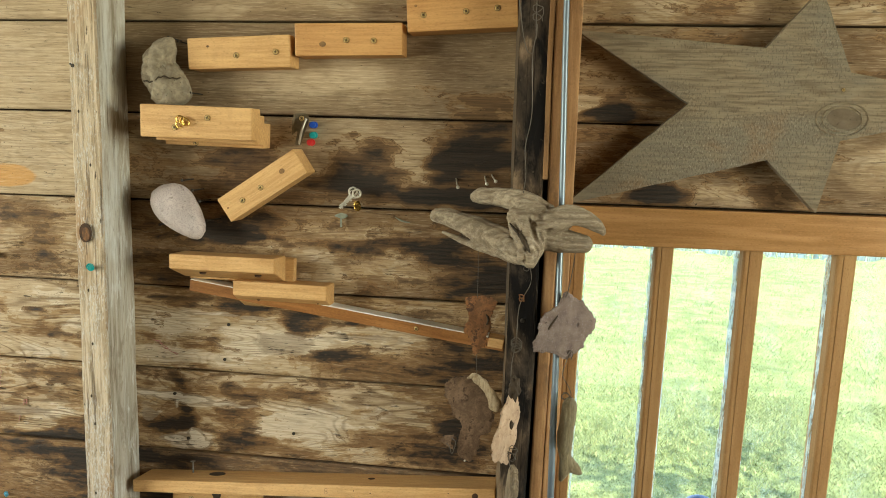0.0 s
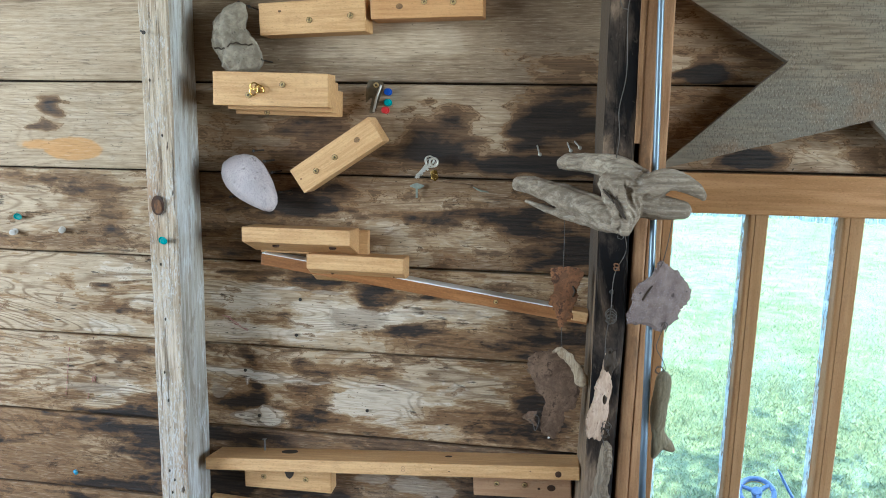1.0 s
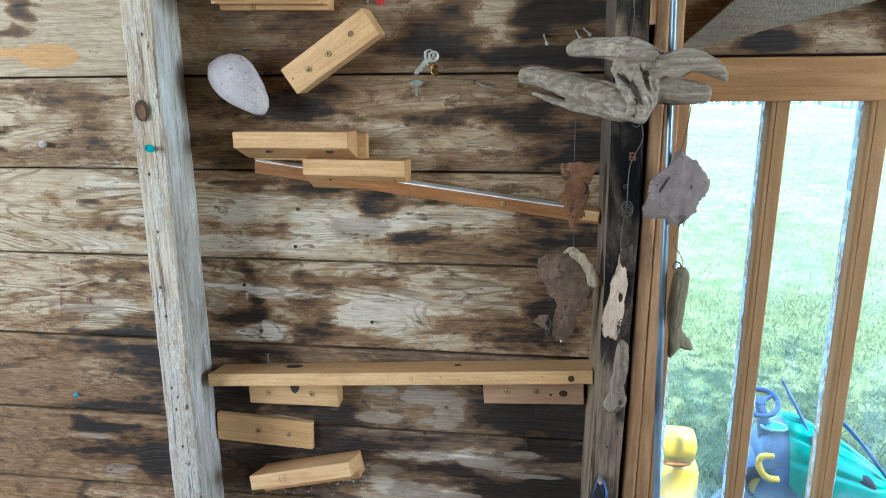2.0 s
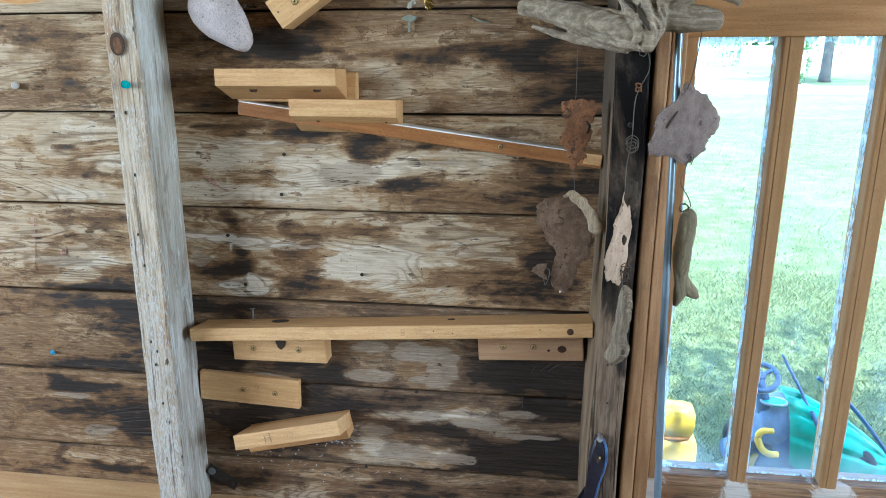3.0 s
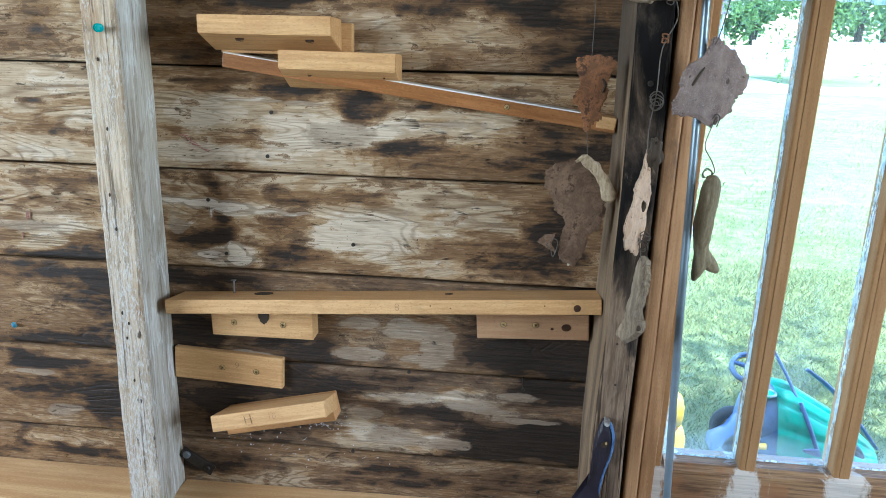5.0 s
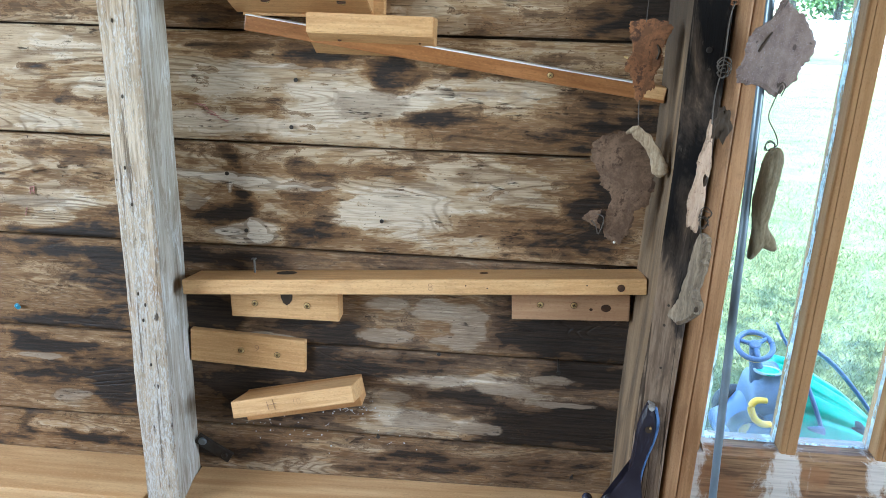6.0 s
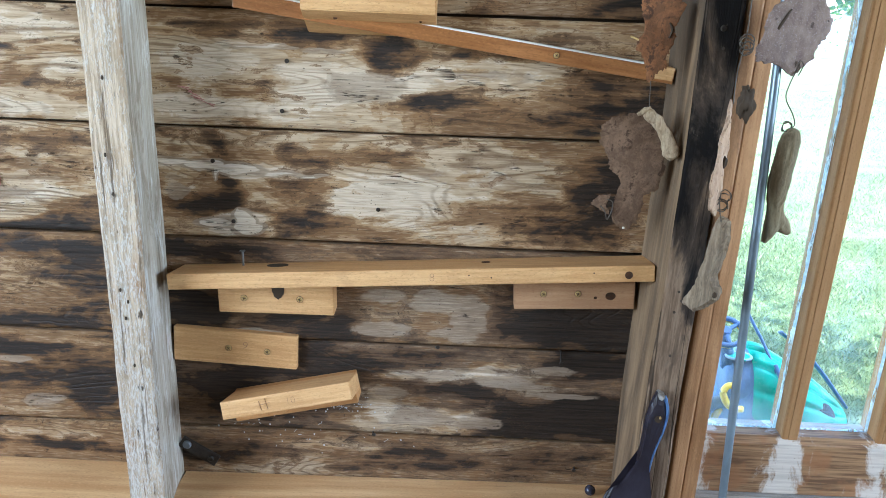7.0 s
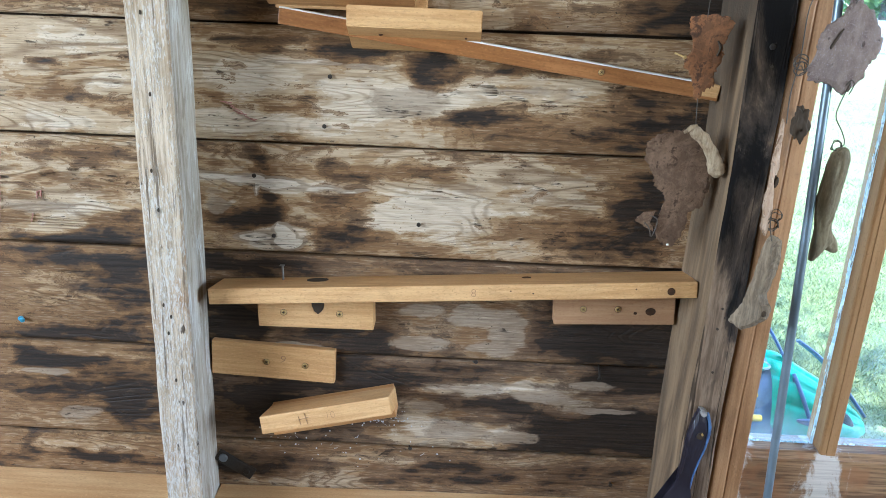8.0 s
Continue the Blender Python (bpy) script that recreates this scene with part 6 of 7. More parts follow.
part("dotted_line", line, CHALK, mark)
scrawl = bmesh.new()
for x0, z0, x1, z1 in ((0.020, 0.004, 0.025, 0.005), (0.020, 0.004, 0.019, -0.004), (0.025, 0.005, 0.024, -0.004), (0.021, -0.001, 0.024, 0.000), (0.012, -0.022, 0.009, -0.032)):
    add_tube(scrawl, [(x0, 0, z0, 0.0008), (x1, 0, z1, 0.0006)], 5, 2, rough=0.6, freq=400)
part("stroke", scrawl, CHALK, mark)

# ---- paint brush on the post ----
brush = thing("paint_brush", "old paint brush with a worn dark handle hung on the post", "paint brush", pose(-0.034, 0.936, 0.80, 0, 2, 0))
handle = [(-0.004, 0.064), (0.004, 0.062), (0.009, 0.045), (0.008, 0.022), (0.003, 0.000), (0.000, -0.025), (0.001, -0.054), (0.010, -0.080),
          (-0.046, -0.086), (-0.040, -0.076), (-0.022, -0.064), (-0.014, -0.040), (-0.012, 0.000), (-0.011, 0.036), (-0.008, 0.054)]
part("handle", plate(handle, 0.014, 0.0005, 0.0008, 3, 6, 5, (-0.006, 0.0)), BRUSH_PAINT, brush, smooth=False)
edge_pts = [(x + 0.0006, -0.005, z, 0.0017) for x, z in ((0.003, 0.063), (0.0085, 0.045), (0.0075, 0.022), (0.0025, 0.000), (-0.0005, -0.025), (0.0005, -0.050), (0.0075, -0.074))]
part("worn_edge", tube(edge_pts, 8, 4, rough=0.3, freq=200), BRUSH_EDGE, brush, "worn blue edge", smooth=True)
part("hanging_hole", disc(0.0038, 0.001, 14, 0.05), VERY_DARK, brush, m=pose(-0.0005, -0.0085, 0.036))
part("nail", tube([(0, 0.012, 0, 0.0013), (0, -0.010, 0.0015, 0.0013)], 7, 2), ZINC, brush, m=pose(0.001, 0, 0.037))
part("tip_wear", plate([(-0.003, 0.0645), (0.003, 0.063), (0.003, 0.059), (-0.001, 0.058), (-0.004, 0.060)], 0.0155, 0.0008, 0.0004, 5, 3, 4), SILL, brush, "paint worn off the tip")
part("ferrule", box(-0.048, 0.014, -0.009, 0.009, -0.125, -0.080, 0.003), BRONZE, brush, "dented metal ferrule")
part("bristles", box(-0.046, 0.012, -0.0075, 0.0075, -0.200, -0.125, 0.003), make_plain("stiff_bristles", (0.09, 0.065, 0.04), 0.8, vary=0.5, scale=200), brush, "stiff dark bristles")

# ---- conduit ----
pipe = thing("conduit_pipe", "thin galvanised conduit pipe running down beside the window", "pipe")
part("pipe", tube([(0.012, 0.940, 2.41, 0.0036), (0.015, 0.935, 1.9, 0.0036), (0.019, 0.933, 1.62, 0.0036), (0.0245, 0.932, 1.40, 0.0037), (0.0268, 0.916, 1.20, 0.0040),
                   (0.0290, 0.903, 1.0, 0.0042), (0.0360, 0.901, 0.80, 0.0042), (0.0445, 0.898, 0.55, 0.0042), (0.0615, 0.893, 0.0, 0.0042)], 14, 8), STEEL, pipe, smooth=True)

# ---- the hanging mobile ----
mobile = thing("driftwood_mobile", "hanging mobile of driftwood, rusty scraps, bark, stone and bone on wires", "mobile")
bm = bmesh.new()
add_tube(bm, [(-0.142, 0.990, 1.367, 0.0085), (-0.118, 0.978, 1.364, 0.0125), (-0.085, 0.958, 1.356, 0.0155), (-0.050, 0.930, 1.345, 0.018), (-0.022, 0.905, 1.335, 0.017), (-0.010, 0.892, 1.326, 0.009)], 40, 9, rough=0.15, freq=42, seed=1, groove=0.3)
add_tube(bm, [(-0.088, 0.957, 1.394, 0.006), (-0.075, 0.952, 1.397, 0.0105), (-0.045, 0.938, 1.397, 0.0125), (-0.018, 0.918, 1.390, 0.017), (0.004, 0.905, 1.376, 0.020)], 40, 9, rough=0.15, freq=42, seed=2, groove=0.3)
add_tube(bm, [(-0.034, 0.918, 1.382, 0.012), (-0.018, 0.905, 1.366, 0.022), (-0.010, 0.895, 1.348, 0.020), (-0.010, 0.889, 1.328, 0.0105), (-0.010, 0.887, 1.318, 0.004)], 40, 9, rough=0.15, freq=42, seed=3, groove=0.3)
add_tube(bm, [(-0.004, 0.905, 1.372, 0.019), (0.016, 0.898, 1.374, 0.017), (0.036, 0.892, 1.383, 0.0135), (0.056, 0.888, 1.378, 0.0105), (0.070, 0.886, 1.368, 0.006), (0.074, 0.886, 1.361, 0.002)], 40, 9, rough=0.15, freq=42, seed=4, groove=0.3)
add_tube(bm, [(0.000, 0.906, 1.355, 0.020), (0.022, 0.902, 1.352, 0.016), (0.044, 0.898, 1.350, 0.0120), (0.056, 0.896, 1.349, 0.0095), (0.061, 0.896, 1.349, 0.005), (0.0625, 0.896, 1.349, 0.001)], 40, 9, rough=0.15, freq=42, seed=5, groove=0.3)
add_tube(bm, [(-0.128, 0.978, 1.346, 0.002), (-0.100, 0.966, 1.337, 0.0045), (-0.060, 0.945, 1.327, 0.005), (-0.026, 0.92, 1.322, 0.006)], 10, 8, rough=0.3, freq=90, seed=6)
for k, (cx, cz) in enumerate(((-0.018, 1.352), (-0.024, 1.338), (-0.014, 1.340), (-0.020, 1.362))):
    add_tube(bm, [(cx, 0.884 + 0.004 * (k == 3), cz - 0.012, 0.003), (cx + 0.004, 0.878, cz, 0.0055), (cx + 0.002, 0.882, cz + 0.014, 0.003)], 9, 6, rough=0.5, freq=140, seed=7 + k)


def fuse(ob, voxel):
    """Melts the overlapping limbs of a grown piece into one skin."""
    mod = ob.modifiers.new("fuse", "REMESH")
    mod.mode, mod.voxel_size, mod.use_smooth_shade = "VOXEL", voxel, True
    return ob


fuse(part("driftwood", bm, DRIFT, mobile, "gnarled grey driftwood root", smooth=True), 0.0013)
# thin dark tubes on the root, coloured as the shade inside its crevices
for pts in (((-0.014, 0.876, 1.366, 0.0012), (-0.022, 0.875, 1.361, 0.0020), (-0.019, 0.873, 1.352, 0.0026), (-0.014, 0.873, 1.344, 0.0018), (-0.010, 0.874, 1.338, 0.0010)),
            ((-0.036, 0.893, 1.370, 0.0010), (-0.028, 0.886, 1.362, 0.0016), (-0.024, 0.880, 1.356, 0.0010)),
            ((-0.068, 0.932, 1.352, 0.0006), (-0.052, 0.918, 1.346, 0.0012), (-0.040, 0.905, 1.343, 0.0006))):
    part("crevice", tube(pts, 8, 6, rough=0.5, freq=260), VERY_DARK, mobile, "dark strip painted as the shade of a driftwood crevice")
thin = 0.00055
part("hanging_wire", tube([(-0.020, 0.905, 2.41, thin), (-0.016, 0.905, 1.66, thin), (-0.014, 0.905, 1.60, thin), (-0.018, 0.905, 1.565, thin), (-0.016, 0.906, 1.50, thin),
                           (-0.022, 0.907, 1.46, thin), (-0.020, 0.908, 1.43, thin), (-0.022, 0.912, 1.405, thin)], 6, 8, ), WIRE, mobile)
part("hanging_wire", tube([(-0.034, 0.905, 2.41, thin), (-0.036, 0.905, 1.70, thin), (-0.034, 0.905, 1.62, thin), (-0.026, 0.905, 1.575, thin), (-0.018, 0.905, 1.568, thin)], 6, 6), WIRE, mobile)
part("hanging_wire", tube(coil((-0.014, 0.905, 1.615), 0.006, 2.0, thin, 0.02, 3), 6, 3), WIRE, mobile)
# right strand
part("wire", tube([(0.044, 0.897, 1.352, thin), (0.041, 0.900, 1.318, thin), (0.037, 0.905, 1.29, thin), (0.034, 0.909, 1.279, thin)], 6, 5), WIRE, mobile)
shard = plate([(-0.001, 0.043), (0.010, 0.036), (0.026, 0.026), (0.036, 0.013), (0.041, 0.003), (0.037, -0.008), (0.029, -0.016), (0.025, -0.029), (0.014, -0.036), (0.005, -0.043),
               (-0.014, -0.034), (-0.040, -0.030), (-0.041, -0.020), (-0.036, -0.012), (-0.035, 0.002), (-0.031, 0.013), (-0.019, 0.020), (-0.011, 0.026), (-0.006, 0.037)], 0.0055, 0.0013, 0.0016, 11, 10, 5)
SHARD_POSE = pose(0.036, 0.912, 1.2445, 0, 0, 24)
part("stone_shard", shard, SHARD, mobile, "flat sparkling mauve stone shard", m=SHARD_POSE)
# the gouge is a dark tube on the face, its shade in the colour
slot = tube([(-0.024, -0.0030, -0.003, 0.0012), (-0.019, -0.0033, 0.005, 0.0014), (-0.012, -0.0030, 0.014, 0.0008)], 7, 4)
part("slot", slot, VERY_DARK, mobile, "dark strip for the shaded gouge in the shard", m=SHARD_POSE)
part("wire_hook", tube([(0.040, 0.910, 1.2100, 0.0006), (0.043, 0.908, 1.2150, 0.0006), (0.047, 0.910, 1.2110, 0.0006), (0.045, 0.912, 1.2020, 0.0006)], 6, 5), WIRE, mobile)
part("wire", tube([(0.044, 0.911, 1.212, thin), (0.038, 0.910, 1.195, thin), (0.036, 0.909, 1.182, thin), (0.044, 0.908, 1.168, thin), (0.047, 0.907, 1.158, thin), (0.040, 0.907, 1.153, thin)], 6, 5), WIRE, mobile)
part("wire_curl", tube(coil((0.040, 0.907, 1.156), 0.0046, 1.8, thin, 0.002, 5), 6, 3), WIRE, mobile)
bm = bmesh.new()
add_tube(bm, [(0.045, 0.907, 1.155, 0.004), (0.046, 0.907, 1.147, 0.0088), (0.0440, 0.908, 1.120, 0.0098), (0.0425, 0.909, 1.096, 0.0098), (0.0435, 0.911, 1.080, 0.0078), (0.050, 0.914, 1.067, 0.0085), (0.058, 0.918, 1.058, 0.0065), (0.065, 0.920, 1.052, 0.003)], 20, 8, rough=0.13, freq=75, seed=21, groove=0.12)
add_tube(bm, [(0.044, 0.911, 1.082, 0.0075), (0.045, 0.912, 1.068, 0.0080), (0.043, 0.913, 1.054, 0.0062), (0.040, 0.914, 1.043, 0.0025)], 14, 7, rough=0.15, freq=70, seed=22)
fuse(part("driftwood_fish", bm, OLIVE_WOOD, mobile, "smooth olive-brown stick with a forked tail", smooth=True), 0.001)
# middle strand
part("wire", tube([(-0.010, 0.889, 1.322, thin), (-0.008, 0.878, 1.302, thin), (-0.020, 0.872, 1.275, thin), (-0.022, 0.868, 1.235, thin), (-0.026, 0.866, 1.205, thin), (-0.026, 0.864, 1.18, thin)], 6, 5), WIRE, mobile)
part("wire_curl", tube(coil((-0.021, 0.867, 1.229), 0.0058, 2.7, thin, 0.009, 8), 6, 3), WIRE, mobile)
part("wire_curl", tube(coil((-0.018, 0.874, 1.284), 0.0028, 1.7, 0.0008, 0.007, 9), 6, 3), RUST, mobile)
bark = plate([(0.006, 0.066), (0.012, 0.050), (0.020, 0.050), (0.026, 0.036), (0.032, 0.020), (0.030, 0.000), (0.026, -0.014), (0.017, -0.020), (0.010, -0.036), (-0.006, -0.030),
              (-0.026, -0.024), (-0.030, -0.008), (-0.022, 0.012), (-0.013, 0.030), (-0.002, 0.048)], 0.0035, 0.0018, 0.0022, 23, 11, 7)
part("bark_piece", bark, BARK, mobile, "worm-eaten pinkish bark piece", m=pose(-0.030, 0.864, 1.116, 0, 6, 64))
part("tar_knot", pebble((0.0065, 0.005, 0.013), 2.0, 0.5, 4.0), VERY_DARK, mobile, "black burnt knot", smooth=True, m=pose(-0.021, 0.848, 1.182))
part("tar_knot", pebble((0.003, 0.003, 0.005), 4.0, 0.3), VERY_DARK, mobile, "black burnt knot", smooth=True, m=pose(-0.024, 0.872, 1.128))
part("wire_curl", tube(coil((-0.022, 0.866, 1.090), 0.0058, 2.2, thin, 0.006, 12), 6, 3), WIRE, mobile)
part("wire", tube([(-0.026, 0.864, 1.098, thin), (-0.024, 0.863, 1.085, thin), (-0.022, 0.862, 1.076, thin)], 6, 4), WIRE, mobile)
slat = plate([(0.008, 0.0456), (0.016, 0.0428), (0.017, 0.0300), (0.012, 0.0080), (0.008, -0.0120), (0.016, -0.0240), (0.014, -0.0340), (0.002, -0.0450), (-0.010, -0.0530),
              (-0.026, -0.0510), (-0.020, -0.0410), (-0.008, -0.0160), (-0.002, 0.0060), (0.001, 0.0300), (0.003, 0.0410)], 0.010, 0.0007, 0.0022, 31, 12, 7, (0.003, -0.012))
part("driftwood_slat", slat, DRIFT_PALE, mobile, "pale weathered driftwood slat with a splayed foot", m=pose(-0.0225, 0.874, 1.034, 0, 0, -67))
# a dark lump stands for the shade inside this hollow
part("hollow", pebble((0.0022, 0.0015, 0.0030), 6.0, 0.3), VERY_DARK, mobile, "dark lump for the shaded hollow in the foot of the slat", smooth=True, m=pose(-0.0190, 0.8585, 1.007))
for k, (cx, cy, cz, r) in enumerate(((-0.022, 0.866, 1.225, 0.0046), (-0.020, 0.866, 1.098, 0.0050), (-0.014, 0.889, 1.318, 0.0035))):
    part("wire_curl", tube(coil((cx, cy, cz), r, 1.6, thin * 0.8, 0.005, 70 + k), 6, 3), WIRE, mobile)
# left strand
part("wire", tube([(-0.078, 0.952, 1.335, thin * 0.7), (-0.077, 0.955, 1.30, thin * 0.7), (-0.077, 0.957, 1.258, thin * 0.7)], 6, 4), WIRE, mobile)
rust = plate([(-0.018, 0.037), (-0.004, 0.042), (0.016, 0.040), (0.024, 0.034), (0.018, 0.020), (0.015, 0.011), (0.018, 0.004), (0.012, -0.011), (0.011, -0.024), (0.004, -0.028), (-0.002, -0.037),
              (-0.005, -0.036), (-0.007, -0.025), (-0.012, -0.014), (-0.020, -0.004), (-0.014, 0.011), (-0.017, 0.027)], 0.0018, 0.0015, 0.0010, 41, 10, 7)
part("dark_edge", tube([(0.010, -0.0015, 0.018, 0.0010), (0.013, -0.0015, 0.012, 0.0016), (0.011, -0.001, 0.004, 0.0010)], 7, 4, rough=0.5, freq=200), VERY_DARK, mobile, m=pose(-0.0745, 0.957, 1.225))
part("rust_scrap", rust, RUST, mobile, "jagged orange rusty metal scrap", m=pose(-0.0745, 0.957, 1.225))
part("wire", tube([(-0.076, 0.957, 1.190, thin * 0.7), (-0.075, 0.957, 1.172, thin * 0.7), (-0.074, 0.957, 1.160, thin * 0.7)], 6, 4), WIRE, mobile)
scrap = plate([(-0.039, 0.045), (-0.024, 0.054), (-0.005, 0.059), (0.012, 0.055), (0.023, 0.030), (0.028, 0.006), (0.023, -0.020), (0.012, -0.024), (0.009, -0.044), (-0.004, -0.064),
               (-0.020, -0.052), (-0.018, -0.032), (-0.015, -0.009), (-0.027, 0.000), (-0.031, 0.016), (-0.039, 0.028)], 0.0016, 0.0017, 0.0010, 47, 12, 7)
part("rusty_sheet", scrap, RUST_GREY, mobile, "ragged dusty brown sheet of rusted metal", m=pose(-0.078, 0.966, 1.098))
part("foil_scrap", plate([(-0.010, 0.000), (-0.002, 0.008), (0.010, 0.010), (0.006, 0.000), (0.010, -0.011), (0.000, -0.006)], 0.0012, 0.0008, 0.001, 61, 5, 5), RUST_GREY, mobile, "crumpled grey foil scrap", m=pose(-0.112, 0.960, 1.064))
part("wire_hook", tube([(-0.118, 0.962, 1.066, thin), (-0.108, 0.958, 1.058, thin), (-0.104, 0.957, 1.048, thin), (-0.100, 0.958, 1.066, thin), (-0.114, 0.962, 1.070, thin)], 6, 5), WIRE, mobile)
part("bead", pebble((0.0014, 0.0014, 0.0014), 1.0, 0.05), NICKEL, mobile, "small glass bead", smooth=True, m=pose(-0.0865, 0.957, 1.040))
bm = bmesh.new()
add_tube(bm, [(-0.080, 0.954, 1.161, 0.0026), (-0.076, 0.954, 1.158, 0.0056), (-0.068, 0.954, 1.152, 0.0062), (-0.060, 0.955, 1.143, 0.0060), (-0.053, 0.956, 1.132, 0.0068), (-0.049, 0.957, 1.123, 0.0085), (-0.048, 0.957, 1.116, 0.0072), (-0.048, 0.957, 1.112, 0.0025)], 20, 9, rough=0.22, freq=120, seed=51, groove=0.12)
add_tube(bm, [(-0.086, 0.953, 1.156, 0.0012), (-0.080, 0.952, 1.160, 0.003), (-0.074, 0.952, 1.164, 0.0012)], 8, 5, rough=0.4, freq=200, seed=52)
part("bone", bm, BONE, mobile, "small yellowed bone", smooth=True)

# ---- cobweb dust under the lowest block ----
rng = random.Random(12)
web = bmesh.new()
for k in range(110):
    x, z = -0.395 + rng.gauss(0, 0.026), 0.783 + rng.gauss(0, 0.007)
    if k > 70:
        x, z = rng.uniform(-0.55, -0.30), 0.742 + rng.gauss(0, 0.010)
    if rng.random() < 0.4:
        add_tube(web, [(x, WALL_Y - 0.003, z, 0.00022), (x + rng.uniform(-0.006, 0.006), WALL_Y - 0.006, z + rng.uniform(-0.003, 0.003), 0.00022)], 4, 1)
    else:
        r = rng.uniform(0.0003, 0.0009)
        add_box(web, x - r, x + r, WALL_Y - 0.004, WALL_Y - 0.004 + r, z - r, z + r)
tagged(part("cobweb", web, WEB), "white cobweb crumbs on the dark board", "cobweb", "", "stuff")

# ---- outside: lawn, toy, drive, fences, house, trees ----
GROUND = 0.12
bm = bmesh.new()
bmesh.ops.create_grid(bm, x_segments=60, y_segments=60, size=1.0)
for v in bm.verts:
    v.co = Vector((v.co.x * abs(v.co.x) * 400, v.co.y * abs(v.co.y) * 400, GROUND))
tagged(part("ground", bm, LAWN), "wide sunlit lawn reaching to the horizon", "", "", "structure")


def grass(x0, x1, y0, y1, count, tall, seed):
    rng = np.random.default_rng(seed)
    x, y = rng.uniform(x0, x1, count), rng.uniform(y0, y1, count)
    h = tall * rng.uniform(0.45, 1.15, count) * (0.75 + 0.5 * np.array([noise.noise(Vector((a * 2.2, b * 2.2, 0))) for a, b in zip(x, y)]))
    a = rng.uniform(0, 2 * np.pi, count)
    w = 0.0016 + 0.0022 * (rng.random(count) > 0.9)
    lean = rng.uniform(0.15, 0.8, count) * h
    b = rng.uniform(0, 2 * np.pi, count)
    g = np.full(count, GROUND - 0.002)
    p0 = np.stack([x - w * np.cos(a), y - w * np.sin(a), g], 1)
    p1 = np.stack([x + w * np.cos(a), y + w * np.sin(a), g], 1)
    p2 = np.stack([x + lean * np.cos(b) + w * 0.5 * np.cos(a), y + lean * np.sin(b) + w * 0.5 * np.sin(a), g + h * 0.8], 1)
    p3 = np.stack([x + lean * np.cos(b) * 1.5, y + lean * np.sin(b) * 1.5, g + h], 1)
    verts = np.stack([p0, p1, p2, p3], 1).reshape(-1, 3)
    faces = np.arange(count * 4).reshape(-1, 4)
    data = bpy.data.meshes.new("grass")
    data.from_pydata(verts.tolist(), [], faces.tolist())
    data.materials.append(BLADES)
    ob = new("grass", data)
    return tagged(ob, "short sunlit grass with broad-leaved weeds", "grass", "", "stuff")


grass(0.0, 2.4, 1.6, 4.2, 90000, 0.026, 1)
grass(0.0, 4.5, 4.2, 6.0, 30000, 0.030, 3)
grass(0.0, 9.0, 6.0, 13.0, 60000, 0.034, 2)
tagged(part("road", box(-60, 90, 19.4, 22.7, GROUND - 0.05, GROUND + 0.012), GRAVEL), "pale sunlit gravel drive beyond the lawn", "", "", "structure")
tagged(part("road_apron", box(-60, 7.1, 22.7, 48.5, GROUND - 0.05, GROUND + 0.012), GRAVEL), "wide pale gravel yard in front of the house", "", "", "structure")

# the ride-on toy
toy = thing("ride_on_toy", "green and blue plastic ride-on toy tractor on the lawn", "ride-on toy", pose(0.587, 2.174, GROUND))
toy.scale = (0.745, 0.745, 0.745)


def loft(sections, smooth_it=True):
    """Rings of (x, y, z) joined end to end and closed."""
    bm = bmesh.new()
    rings = [[bm.verts.new(p) for p in s] for s in sections]
    n = len(rings[0])
    for a, b in zip(rings, rings[1:]):
        for k in range(n):
            bm.faces.new((a[k], a[(k + 1) % n], b[(k + 1) % n], b[k]))
    bm.faces.new(rings[0][::-1])
    bm.faces.new(rings[-1])
    bmesh.ops.recalc_face_normals(bm, faces=bm.faces)
    return bm


def arch(x, half, low, top, n=14, ribs=0.0, shift=0.0):
    out = []
    for k in range(n):
        a = math.pi * k / (n - 1)
        r = 1 - ribs * max(0.0, math.cos(a * 14)) ** 3
        out.append((x, shift - half * math.cos(a) * r, low + (top - low) * max(math.sin(a), 0.0) ** 0.7 * r))
    return out


part("hood", loft([arch(-0.02, 0.14, 0.06, 0.345, 60, 0.05), arch(0.03, 0.155, 0.05, 0.335, 60, 0.08), arch(0.10, 0.16, 0.05, 0.295, 60, 0.08), arch(0.22, 0.155, 0.05, 0.225, 60, 0.08), arch(0.31, 0.13, 0.05, 0.155, 60, 0.08), arch(0.36, 0.09, 0.06, 0.11, 60, 0.05)]), TOY_GREEN, toy, "ribbed green hood", smooth=True)
part("body", loft([arch(-0.22, 0.07, 0.03, 0.10), arch(-0.16, 0.10, 0.03, 0.13), arch(-0.12, 0.13, 0.03, 0.19), arch(-0.05, 0.14, 0.03, 0.265), arch(0.01, 0.145, 0.03, 0.315), arch(0.04, 0.14, 0.03, 0.30)]), TOY_BLUE, toy, "dark blue body", smooth=True)
part("dashboard", loft([arch(-0.125, 0.09, 0.10, 0.235), arch(-0.11, 0.115, 0.10, 0.285), arch(-0.04, 0.125, 0.10, 0.318), arch(0.0, 0.125, 0.10, 0.318)]), TOY_MID, toy, "grey-blue moulded dashboard", smooth=True)
cup = bmesh.new()
add_tube(cup, [(0.046 * math.cos(a), 0.034 * math.sin(a), 0, 0.005) for a in np.linspace(0, 6.28, 17)], 8, 2)
part("cup_rim", cup, TOY_PALE, toy, "pale cup holder rim", smooth=True, m=pose(-0.070, -0.055, 0.312))
part("cup_holder", disc(0.040, 0.004, 20, 0.1), TOY_GREEN, toy, "green cup holder", m=pose(-0.070, -0.055, 0.313, -90, 0, 0))
